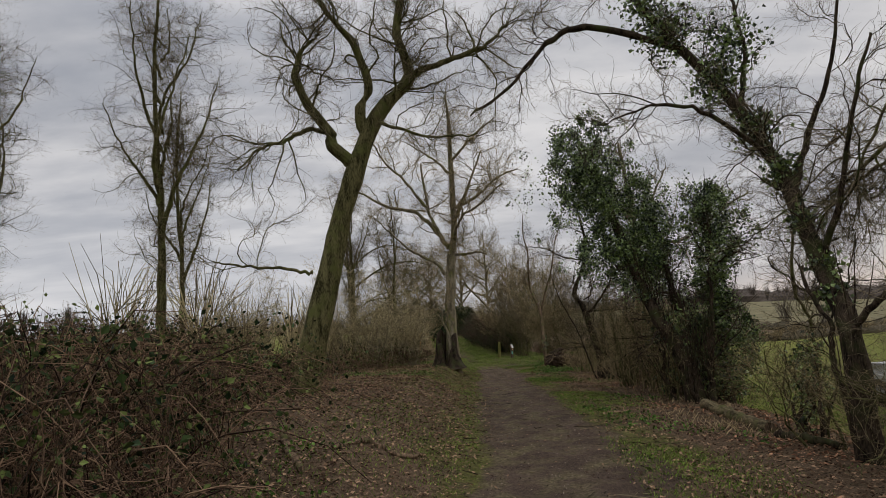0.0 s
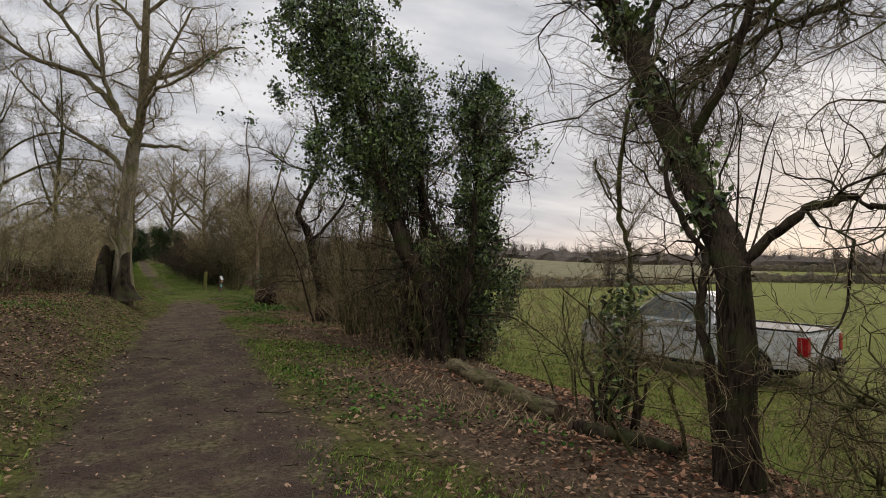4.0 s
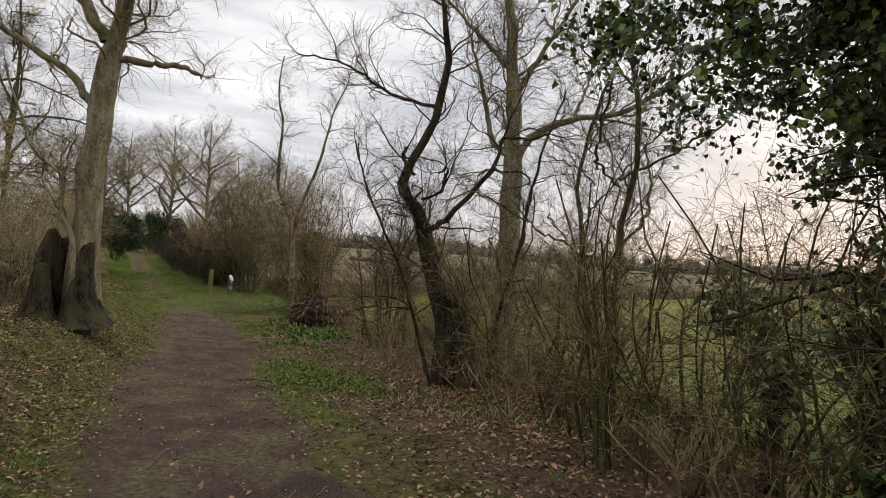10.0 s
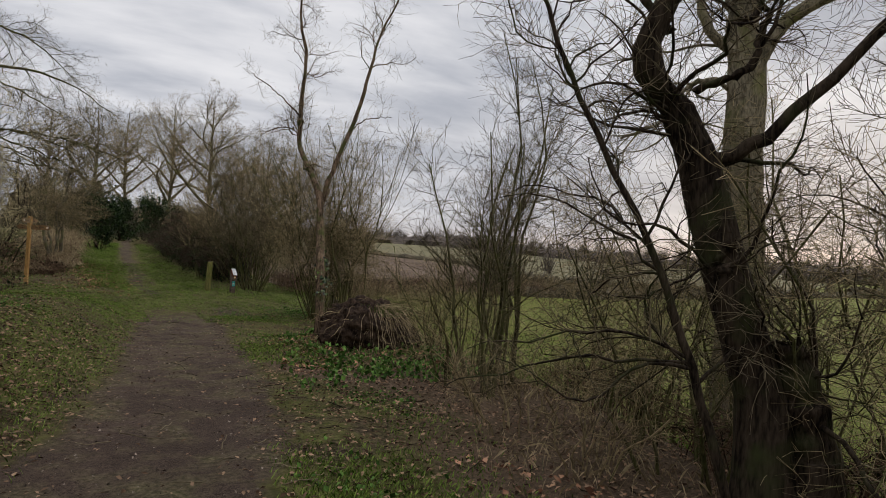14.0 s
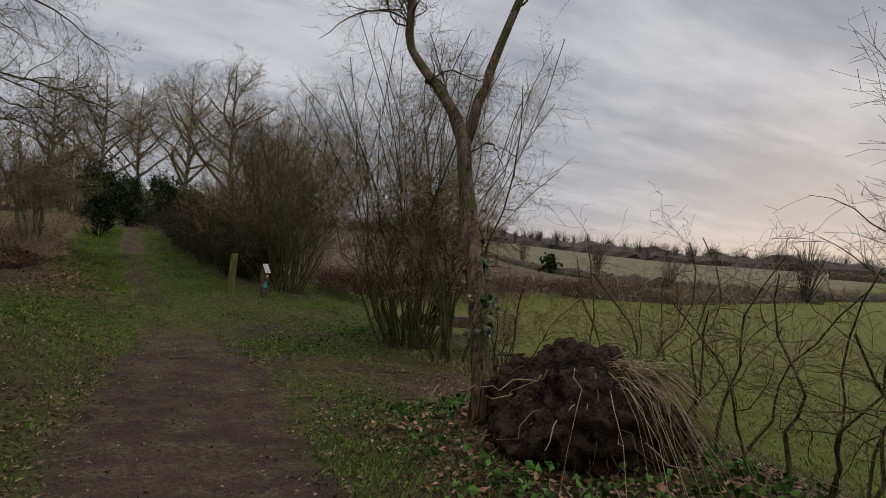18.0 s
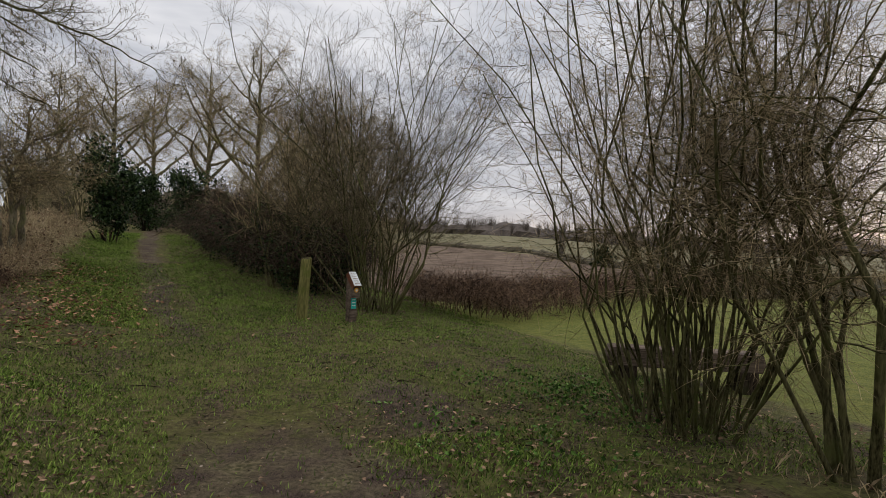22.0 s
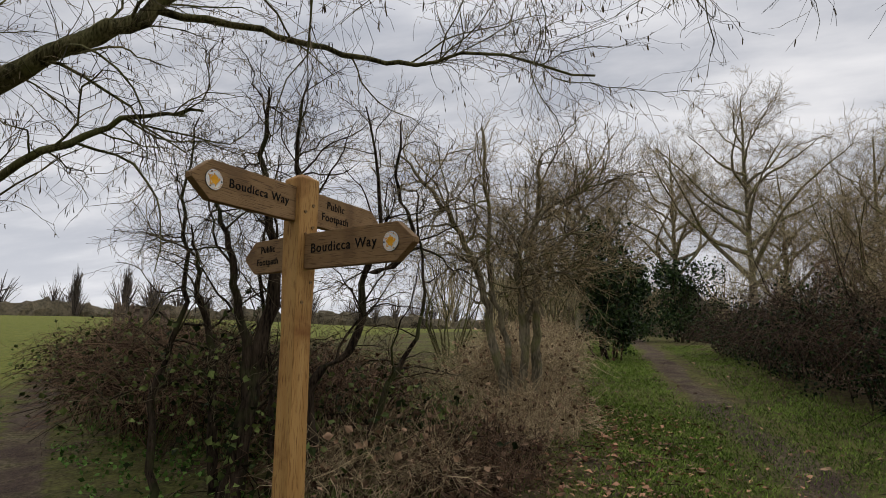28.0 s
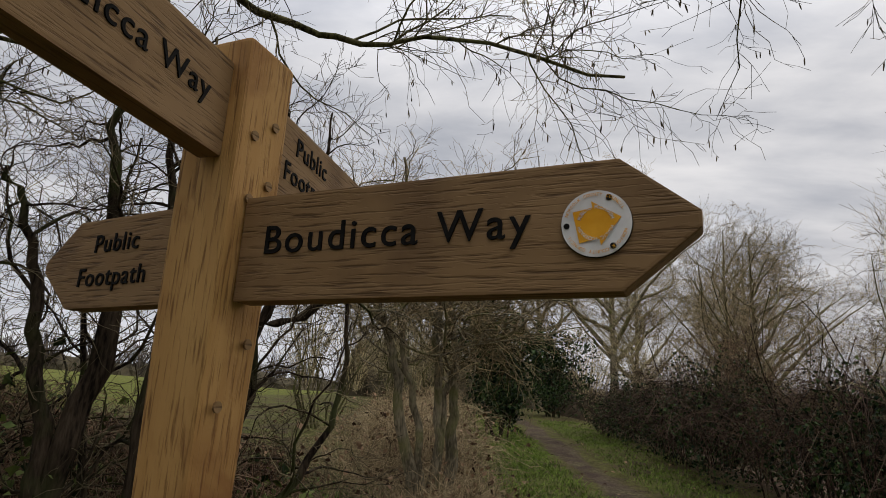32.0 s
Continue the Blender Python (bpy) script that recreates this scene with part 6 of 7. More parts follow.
for x in (-0.33, 1.15):
    part_bm("leg", box_bm(x, x + 0.24, -0.19, 0.19, -0.1, 0.22, 0.03), BARK_DARK, BENCH, "short log foot")


# ---- logs, root plate, fence posts, fallen branches ----
def log(name, label, points, r0, r1, seed, mat=BARK):
    r = np.random.default_rng(seed)
    x, y = points[0]
    t = thing(name, label, "log", pose(x, y, float(land(x, y)), 0, 0, 0))
    pts = [(px - x, py - y, float(land(px, py)) - float(land(x, y)) + r0 * 0.55) for px, py in points]
    p, rad = limb(pts, r0, r1, r, knots=24, wobble=0.012)
    rad *= 1 + r.normal(0, 0.05, rad.shape)
    furrowed(t, "stem", p, rad, mat, r, 60, 22)
    for end in (0, -1):
        way = p[0, end] - p[0, 1 if end == 0 else -2]
        c = disc_bm(float(rad[0, end]) * 0.99, 0.01, 14)
        e = part_bm("cut_end", c, BARK_DEAD, t, "pale sawn end")
        e.matrix_local = Matrix.Translation(p[0, end]) @ Vector(way).to_track_quat("Y", "Z").to_matrix().to_4x4()
    return t


BARK_LOG = material("log_bark", (0.040, 0.032, 0.017), (0.205, 0.165, 0.095), stretch=(1, 0.2, 1), scale=12, bump=0.9, spot=(0.095, 0.10, 0.035), fine=60)
log("fallen_log", "mossy fallen log lying along the path edge", ((5.36, 12.75), (5.34, 12.1), (5.3, 11.5), (5.28, 11.0), (5.14, 9.95)), 0.105, 0.085, 201, BARK_LOG)
log("fallen_log", "mossy fallen log lying along the path edge", ((5.08, 9.65), (5.2, 9.2), (5.4, 8.75)), 0.07, 0.05, 202, BARK_DARK)
log("fallen_branch", "broken dead branch on the leaf litter", ((-0.7, 7.4), (-0.43, 7.9), (-0.1, 7.8), (0.15, 8.3)), 0.035, 0.018, 203, BARK_DEAD)
log("fallen_branch", "broken dead branch on the leaf litter", ((-1.5, 8.3), (-1.16, 7.3), (-0.8, 6.5)), 0.04, 0.025, 204, BARK_DEAD)

MOUND = thing("root_plate", "upturned root plate of dark soil with trailing dead grass", "root plate", pose(5.5, 28.4, float(land(5.5, 28.4)) - 0.1, 0, 0, 0))
bm = bmesh.new()
bmesh.ops.create_icosphere(bm, subdivisions=6, radius=1)
for v in bm.verts:
    c = v.co.copy()
    k = 1 + 0.32 * noise.noise(c * 1.5 + Vector((5, 2, 1))) + 0.1 * noise.noise(c * 3.7 + Vector((3, 1, 2))) + 0.09 * noise.noise(c * 8) + 0.07 * noise.noise(c * 19)
    steep = 1.0 + 0.22 * max(0.0, -c.x) * (c.z > 0)
    v.co = Vector((c.x * 0.95 * k * (1 - 0.16 * max(0.0, -c.x)), c.y * 0.7 * k, max(c.z, -0.3) * 0.66 * k * steep - 0.12 * max(0.0, c.x) + 0.05 * noise.noise(c * 14)))
part_bm("soil", bm, SOIL, MOUND, "dark crumbling soil", smooth=True)
rr = np.random.default_rng(205)
n = 150
a, q = rr.normal(-0.6, 0.75, n), rr.random(n) * 0.55
st = np.stack([np.cos(a) * q, np.sin(a) * q * 0.8, 0.47 + 0.12 * rr.random(n)], 1)
ln = 0.5 + 0.7 * rr.random(n)
s = np.linspace(0, 1, 7)[None]
pp = np.stack([st[:, :1] + np.cos(a)[:, None] * ln[:, None] * s, st[:, 1:2] + np.sin(a)[:, None] * ln[:, None] * s, st[:, 2:] + 0.16 * np.sin(np.pi * s) - 0.75 * ln[:, None] * s**2], 2) + rr.normal(0, 0.02, (n, 7, 3))
tagged(add_level(MOUND, "dead_grass_mass", pp, np.full((n, 7), 0.0035) * np.linspace(1, 0.4, 7)[None], 3, STRAW), kind="stuff")
n = 60
a = rr.random(n) * 2 * np.pi
st = np.stack([np.cos(a) * 0.6, np.sin(a) * 0.45, 0.1 + 0.5 * rr.random(n)], 1)
pp = st[:, None] + (np.stack([np.cos(a), np.sin(a), -0.6 + 0.6 * rr.random(n)], 1) * (0.2 + 0.5 * rr.random(n))[:, None])[:, None] * np.linspace(0, 1, 6)[None, :, None] + rr.normal(0, 0.02, (n, 6, 3))
tagged(add_level(MOUND, "root_mass", pp, np.full((n, 6), 0.009) * np.linspace(1, 0.3, 6)[None], 4, TWIG_BROWN), kind="stuff")

n = 1500
a, q = rr.random(n) * 2 * np.pi, np.sqrt(rr.random(n)) * 0.5
gp = np.stack([0.25 + np.cos(a) * q, 0.05 + np.sin(a) * q * 0.8, 0.42 + 0.1 * rr.random(n)], 1)
ln = (0.08 + 0.14 * rr.random(n))[:, None] * np.stack([np.cos(a), np.sin(a), 0.9 + 0 * a], 1)
sd = 0.006 * np.stack([-np.sin(a), np.cos(a), 0 * a], 1)
gi = np.arange(n)[:, None] * 3
tagged(part("grass_tuft_mass", mesh_of("grass_tuft_mass", np.stack([gp - sd, gp + sd, gp + ln], 1), gi + np.array([[0, 1, 2]]), BLADE, smooth=False), MOUND, "green grass on top"), kind="stuff")

FENCE = None
for k in range(7):
    x, y = -7.6 - 1.9 * k, 44.9 + 1.6 * k
    m = pose(x, y, float(land(x, y)) - 0.1, 2 * math.sin(k), 2 * math.cos(2 * k), 30 * k)
    if FENCE is None:
        FENCE = thing("fence_post", "weathered wooden fence post in the hedge line", "fence post", m, "field fence")
        part_bm("shaft", prism_bm([(-0.05, 0), (0.05, 0), (0.045, 1.35), (0.0, 1.42), (-0.045, 1.35)], -0.05, 0.05, 0.01), WEATHERED, FENCE)
    else:
        copy_thing(FENCE, m)

STUMP = thing("stump", "low rotten reddish stump at the path edge", "stump", place(-2.35, 39.3))
v, f = tubes(np.array([[[0, 0, -0.05], [0.02, 0, 0.1], [0.0, 0.02, 0.2], [0.02, 0.02, 0.27]]]), np.array([[0.17, 0.13, 0.11, 0.05]]), 14)
part("wood", mesh_of("wood", v + rng.normal(0, 0.012, v.shape), f, BARK_DARK), STUMP)


# ---- the pickup in the field ----
def pickup(m):
    t = thing("pickup_truck", "muddy white single-cab pickup truck parked on the grass", "pickup truck", m)
    w = 0.88

    def arch(cx, r=0.43):
        return [(cx + r * math.cos(a), 0.40 + r * math.sin(a)) for a in np.linspace(math.pi, 0, 9)]
    body = [(-2.50, 0.62), (-2.50, 0.45), (-1.98, 0.42)] + arch(-1.5) + [(-1.02, 0.36), (1.08, 0.36)] + arch(1.62) + [(2.08, 0.40), (2.55, 0.42), (2.62, 0.66), (2.56, 0.90), (2.40, 1.02), (1.95, 1.08), (1.25, 1.13), (-0.72, 1.12), (-0.74, 1.13), (-2.46, 1.13), (-2.50, 1.05)]
    bm = prism_bm(body, -w, w)
    for v in bm.verts:
        if v.co.x > 1.9:
            v.co.y *= 1 - 0.16 * (v.co.x - 1.9)
        if v.co.z > 0.95:
            v.co.y *= 0.975
    bmesh.ops.bevel(bm, geom=[e for e in bm.edges if e.calc_length() > 0.3], offset=0.035, segments=3, profile=0.6, affect="EDGES")
    part_bm("body", bm, PAINT, t, "white painted body spattered with mud")
    for s in (-1, 1):
        part_bm("bed_rail", box_bm(-2.46, -0.78, s * 0.815 - 0.04, s * 0.815 + 0.04, 1.128, 1.165, 0.012), TRIM, t, "black rubber capping of the load bed")
    part_bm("tailgate_rail", box_bm(-2.49, -2.42, -0.77, 0.77, 1.128, 1.16, 0.012), TRIM, t)
    part_bm("load_bed_floor", box_bm(-2.42, -0.80, -0.76, 0.76, 1.131, 1.137), TRIM, t, "black bed liner")
    # cab: roof and pillars
    def pillar(a, b, wa, y0, y1, name="pillar"):
        q = [Vector((a[0], y0, a[1])), Vector((b[0], y1, b[1]))]
        v, f = tubes(np.array([[q[0], q[1]]]), np.array([[wa, wa]]), 6)
        part(name, mesh_of(name, v, f, PAINT), t)
    for s in (-1, 1):
        pillar((1.28, 1.10), (0.52, 1.70), 0.035, s * 0.80, s * 0.66)
        pillar((-0.70, 1.10), (-0.62, 1.72), 0.06, s * 0.81, s * 0.67)
    roof = prism_bm([(0.56, 1.67), (0.40, 1.735), (-0.1, 1.765), (-0.55, 1.755), (-0.68, 1.70), (-0.68, 1.66)], -0.68, 0.68, 0.02)
    part_bm("roof", roof, PAINT, t)
    for s in (-1, 1):
        pane = bmesh.new()
        pane.faces.new([pane.verts.new(p) for p in ((1.14, s * 0.80, 1.12), (0.50, s * 0.68, 1.66), (-0.58, s * 0.685, 1.69), (-0.62, s * 0.815, 1.12))])
        p = part_bm("side_window", pane, GLASS, t, "tinted side window")
        p.visible_shadow = False
        part_bm("window_trim", box_bm(-0.62, 1.15, s * 0.83 - 0.012, s * 0.83 + 0.012, 1.105, 1.135), TRIM, t)
        part_bm("door_handle", box_bm(-0.36, -0.16, s * 0.885 - 0.015, s * 0.885 + 0.015, 0.955, 0.985, 0.008), TRIM, t, "black door handle")
        part_bm("door_seam", box_bm(-0.515, -0.505, s * 0.879 - 0.003, s * 0.879 + 0.003, 0.42, 1.10), TRIM, t)
        part_bm("door_seam", box_bm(1.055, 1.065, s * 0.879 - 0.003, s * 0.879 + 0.003, 0.42, 1.10), TRIM, t)
        part_bm("mirror", box_bm(0.86, 1.0, s * 0.98 - 0.09, s * 0.98 + 0.09, 1.12, 1.32, 0.03), TRIM, t, "black door mirror")
        part_bm("sill", box_bm(-1.0, 1.1, s * 0.86 - 0.05, s * 0.86 + 0.05, 0.28, 0.345, 0.02), TRIM, t, "black side step")
        part_bm("tail_lamp", box_bm(-2.515, -2.33, s * 0.80 - 0.075, s * 0.80 + 0.075, 0.70, 1.05, 0.02), RED_LAMP, t, "red tail lamp")
        part_bm("head_lamp", box_bm(2.28, 2.50, s * 0.70 - 0.12, s * 0.70 + 0.1, 0.80, 0.98, 0.03), LENS_LAMP, t, "clear head lamp")
        for x in (-1.5, 1.62):
            tyre = bmesh.new()
            bmesh.ops.create_cone(tyre, cap_ends=True, segments=32, radius1=0.36, radius2=0.36, depth=0.24, matrix=Matrix.Translation((x, s * 0.79, 0.36)) @ Matrix.Rotation(radians(90), 4, "X"))
            bmesh.ops.bevel(tyre, geom=[e for e in tyre.edges if len(e.link_faces) == 2 and any(len(f.verts) > 8 for f in e.link_faces)], offset=0.04, segments=3, affect="EDGES")
            wheel = part_bm("wheel", tyre, RUBBER, t, "muddy black tyre")
            rim = bmesh.new()
            bmesh.ops.create_cone(rim, cap_ends=True, segments=24, radius1=0.20, radius2=0.16, depth=0.03, matrix=Matrix.Translation((x, s * 0.915, 0.36)) @ Matrix.Rotation(radians(90 if s < 0 else -90), 4, "X"))
            part_bm("rim", rim, STEEL, wheel, "dull steel rim")
    for pts, nm in ((((1.22, 0.78, 1.13), (0.53, 0.65, 1.68), (0.53, -0.65, 1.68), (1.22, -0.78, 1.13)), "windscreen"), (((-0.72, 0.74, 1.14), (-0.66, 0.62, 1.68), (-0.66, -0.62, 1.68), (-0.72, -0.74, 1.14)), "rear_window")):
        pane = bmesh.new()
        pane.faces.new([pane.verts.new(p) for p in pts])
        p = part_bm(nm, pane, GLASS, t)
        p.visible_shadow = False
    for y in (-0.36, 0.36):
        part_bm("seat", box_bm(-0.45, -0.25, y - 0.26, y + 0.26, 0.9, 1.42, 0.06), TRIM, t, "dark seat back")
    part_bm("dashboard", box_bm(0.75, 1.15, -0.74, 0.74, 0.95, 1.14, 0.04), TRIM, t)
    ring = [(0.62 + 0.07 * math.sin(a) * 0.5, 0.36 + 0.18 * math.cos(a), 1.16 + 0.18 * math.sin(a)) for a in np.linspace(0, 2 * math.pi, 25)]
    v, f = tubes(np.array([ring]), np.full((1, 25), 0.014), 6)
    part("steering_wheel", mesh_of("steering_wheel", v, f, TRIM), t)
    part_bm("rear_bumper", box_bm(-2.60, -2.44, -0.80, 0.80, 0.44, 0.58, 0.03), TRIM, t, "black step bumper")
    part_bm("tow_bar", box_bm(-2.78, -2.55, -0.05, 0.05, 0.40, 0.48, 0.015), TRIM, t)
    part_bm("front_bumper", box_bm(2.50, 2.66, -0.74, 0.74, 0.40, 0.58, 0.04), TRIM, t)
    part_bm("grille", box_bm(2.55, 2.63, -0.45, 0.45, 0.66, 0.86, 0.02), TRIM, t)
    for y in (-0.6, 0.6):
        v, f = tubes(np.array([[(-0.82, y, 1.13), (-0.82, y, 1.72), (-0.82, y * 0.9, 1.78)]]), np.full((1, 3), 0.025), 8)
        part("roll_bar", mesh_of("roll_bar", v, f, STEEL), t)
    return t


pickup(pose(11.9, 14.45, float(land(11.9, 14.45)) - 0.02, 0, 0, 104.0) @ Matrix.Scale(0.95, 4))


# ---- hedges, woods and far trees ----
def far_row(name, label, line, count, height, seed, jitter=2.0, mat=FAR_WOOD, stems=46, thick=0.05, width=0.35):
    """A row of simple bare trees or a hedge along a line, joined: what nobody could count."""
    r = np.random.default_rng(seed)
    line = np.array(line, float)
    at = np.linspace(0, len(line) - 1, count)
    i = np.minimum(at.astype(int), len(line) - 2)
    f = (at - i)[:, None]
    xy = line[i] * (1 - f) + line[i + 1] * f + r.normal(0, jitter, (count, 2))
    z = land(xy[:, 0], xy[:, 1])
    h = height * (0.6 + 0.6 * r.random(count))
    n = count * stems
    who = np.repeat(np.arange(count), stems)
    a = r.random(n) * 2 * np.pi
    q = np.sqrt(r.random(n))
    z0 = 0.05 + 0.5 * r.random(n) ** 2
    top = 0.45 + 0.6 * r.random(n) * (1 - 0.45 * q)
    ox, oy = np.cos(a) * q * width, np.sin(a) * q * width
    k = np.array([0.15, 0.6, 1.0])[None]
    px = xy[who, 0:1] + (ox * h[who])[:, None] * k + r.normal(0, 0.012, (n, 3)) * h[who][:, None]
    py = xy[who, 1:2] + (oy * h[who])[:, None] * k + r.normal(0, 0.012, (n, 3)) * h[who][:, None]
    pz = z[who][:, None] + (h[who] * z0)[:, None] * (1 - np.array([[0.0, 0.5, 1.0]])) + (h[who] * top)[:, None] * np.array([[0.0, 0.6, 1.0]])
    v, fc = tubes(np.stack([px, py, pz], 2), np.full((n, 3), thick) * np.array([[1.0, 0.7, 0.3]]) * h[who][:, None] / 6.0, 3)
    tagged(new(name, mesh_of(name, v, fc, mat)), label, "woodland", kind="stuff")


def bank_row(name, label, line, height, width, seed, mat=HEDGE):
    """A solid uneven hedge body along a line."""
    r = np.random.default_rng(seed)
    line = np.array(line, float)
    n = int(sum(np.linalg.norm(np.diff(line, axis=0), axis=1)) / max(width * 0.22, 0.4)) + 4
    at = np.linspace(0, len(line) - 1, n)
    i = np.minimum(at.astype(int), len(line) - 2)
    f = (at - i)[:, None]
    c = line[i] * (1 - f) + line[i + 1] * f
    tan = np.gradient(c, axis=0)
    tan /= np.linalg.norm(tan, axis=1, keepdims=True) + 1e-9
    nor = np.stack([-tan[:, 1], tan[:, 0]], 1)
    prof = np.array([(-0.5, 0.0), (-0.48, 0.45), (-0.3, 0.85), (0.0, 1.0), (0.3, 0.85), (0.48, 0.45), (0.5, 0.0)])
    hh = height * (0.85 + 0.2 * r.random(n) + 0.12 * np.sin(np.arange(n) * 0.31) + 0.08 * np.sin(np.arange(n) * 0.83))
    v = np.empty((n, 7, 3))
    for j, (a, b) in enumerate(prof):
        xy = c + nor * (a * width) + r.normal(0, width * 0.05, (n, 2))
        v[:, j, :2] = xy
        v[:, j, 2] = land(xy[:, 0], xy[:, 1]) - 0.1 + b * hh * (1 + r.normal(0, 0.06, n))
    k = (np.arange(n - 1)[:, None] * 7 + np.arange(6)[None]).ravel()
    tagged(new(name, mesh_of(name, v, np.stack([k, k + 1, k + 8, k + 7], 1), mat, smooth=False)), label, "hedge", kind="stuff")


bank_row("track_end_scrub", "dark scrub closing the end of the track", [(-9, 73), (-3, 77), (2, 79), (9, 74)], 3.2, 3.0, 299)
NEAR_LINE = ((20, 49.5), (26, 48), (34, 50.5), (47, 55), (75, 62))
bank_row("field_hedge", "low brown hedge between the green field and plough", NEAR_LINE, 0.8, 1.2, 301)
far_row("hedge_stems", "bare stems of the brown field hedge", NEAR_LINE, 110, 1.5, 302, 0.4, TWIG_BROWN, 46, 0.03)


def round_line(reach, ways):
    """Points at given distances and bearings from the junction."""
    return [(2 + r * math.sin(radians(w)), 30 + r * math.cos(radians(w))) for r, w in zip(reach, ways)]


SLOPE_LINE = round_line(HEDGE_REACH, HEDGE_WAY)
bank_row("far_hedge", "dark clipped hedge between plough and stubble", SLOPE_LINE, 0.9, 1.3, 310)
far_row("far_hedge_trees", "scattered bare trees in the distant hedge", SLOPE_LINE, 5, 4.5, 320, 2.0, FAR_WOOD, 70, 0.03)
for k, (line, h) in enumerate((([(75, 62), (120, 40), (170, -10)], 1.3), ([(130, 110), (190, 40), (230, -40)], 1.8))):
    bank_row("far_hedge", "distant dark field hedge", line, h, h, 311 + k)
    far_row("far_hedge_trees", "scattered bare trees in the distant hedge", line, 9, 5.0, 321 + k, 3.0, FAR_WOOD, 70, 0.03)
SKYLINE = round_line((300, 270, 250, 245, 245, 250, 270), (-8, 8, 20, 32, 44, 56, 70))
bank_row("far_wood", "dark wooded skyline on the hill", SKYLINE, 4.6, 16, 330, FAR_WOOD)
far_row("far_wood_trees", "bare trees of the wooded skyline", SKYLINE, 300, 8.6, 331, 5.0, FAR_WOOD, 44, 0.035, 0.28)
LOWLINE = ((256, 122), (330, 100), (380, 0), (380, -120), (330, -260))
bank_row("far_wood", "distant line of trees beyond the fields", LOWLINE, 4.0, 20, 332, FAR_WOOD)
far_row("far_wood_trees", "distant line of trees beyond the fields", LOWLINE, 190, 8.5, 333, 7.0, FAR_WOOD, 36, 0.05)
LEFTLINE = ((-60, -40), (-90, 30), (-80, 90), (-55, 130), (-20, 170))
bank_row("far_hedge", "distant hedge beyond the left hand field", LEFTLINE, 2.5, 4, 334)
far_row("far_hedge_trees", "bare trees in the hedge beyond the field", LEFTLINE, 80, 6.5, 335, 3.0, FAR_WOOD, 50, 0.05)
far_row("poplar_pair", "two tall narrow poplars beyond the field", ((-66, 92), (-61, 94)), 2, 8.0, 336, 0.3, FAR_WOOD, 160, 0.03, 0.1)
far_row("left_thicket_trees", "young bare woodland left of the path", ((-9, 18), (-8, 26), (-7, 34), (-8, 40)), 26, 4.5, 337, 1.0, FAR_TWIG, 44, 0.024)
far_row("track_wood", "bare woodland beside the far track", ((9, 66), (5, 85), (0, 105), (-8, 85), (-8, 68)), 26, 6.5, 338, 2.5, FAR_TWIG, 70, 0.02)
CONIFER = coppice("conifer", "lone dark conifer in the far hedge", 39.0, 80.0, 5, 1.7, 0.3, 340, bark=BARK_DARK, r0=0.1, branches=60, twigs=300, fine=300, blen=1.0, leaves=1500, leaf_mat=HOLLY, leaf=0.25, category="tree")


# ---- grass, fallen leaves, ground plants and sticks ----
def strewn(count, x0, x1, y0, y1, weight, seed):
    """Places on the ground, kept by a weight between 0 and 1."""
    r = np.random.default_rng(seed)
    x, y = x0 + (x1 - x0) * r.random(count), y0 + (y1 - y0) * r.random(count)
    d = x - path_x(y)
    keep = r.random(count) < weight(x, y, d)
    x, y = x[keep], y[keep]
    return np.stack([x, y, land(x, y)], 1), r


def fallen(name, label, count, area, weight, size, seed, mat=DRY_LEAF):
    p, r = strewn(count, *area, weight, seed)
    n = len(p)
    a = r.random(n) * 2 * np.pi
    s = size * (0.5 + 0.9 * r.random(n))
    u = np.stack([np.cos(a), np.sin(a), r.normal(0, 0.25, n)], 1) * s[:, None]
    w = np.stack([-np.sin(a), np.cos(a), r.normal(0, 0.3, n)], 1) * (s * 0.62)[:, None]
    c = p + np.array([[0, 0, 0.012]]) + np.array([[0, 0, 1]]) * (0.02 * r.random(n))[:, None]
    curl = np.stack([0 * a, 0 * a, 0.2 * s * r.random(n)], 1)
    v = np.stack([c - u * 0.55, c + w * 0.5 + curl, c + u * 0.5, c - w * 0.5 + curl], 1)
    i = np.arange(n)[:, None] * 4
    f = np.concatenate([i + np.array([[0, 1, 2]]), i + np.array([[0, 2, 3]])])
    tagged(new(name, mesh_of(name, v, f, mat, smooth=False)), label, "leaves", kind="stuff")


def patch(x, y, s, k):
    return 0.5 + 0.33 * wave(x, y, s, k)


def left_w(x, y, d):
    return np.clip(ease(0.6, 1.5, -d) * (0.4 + 0.75 * patch(x, y, 0.7, 2)) * (1 - 0.8 * ease(25, 33, y)), 0, 1)


def right_w(x, y, d):
    return np.clip(ease(0.7, 1.8, d) * (1 - ease(4.6, 6.2, d)) * (0.15 + 1.0 * patch(x, y, 0.8, 5)) * (1 - 0.6 * ease(26, 31, y)), 0, 1)


fallen("leaf_litter_verge", "dry brown oak leaves scattered over the verge", 175000, (-5.5, 1.8, 3.0, 37.0), left_w, 0.040, 401)
fallen("leaf_litter_bank", "dry brown oak leaves heaped on the bank", 115000, (2.5, 8.5, 3.0, 36.0), right_w, 0.040, 402)
fallen("leaf_litter_path", "few brown leaves trodden into the mud path", 20000, (0.2, 3.6, 3.0, 36.0), lambda x, y, d: (np.abs(d) < 1.2) * (0.12 + 0.5 * ease(0.3, 1.1, np.abs(d))), 0.034, 403)
fallen("leaf_litter_junction", "pale fallen leaves on the grass of the junction", 16000, (-4.5, 6.0, 34.0, 52.0), lambda x, y, d: np.clip(0.04 + 0.9 * np.exp(-((x + 1.0) ** 2 / 2.4 + (y - 42.2) ** 2 / 14)), 0, 1), 0.06, 404)

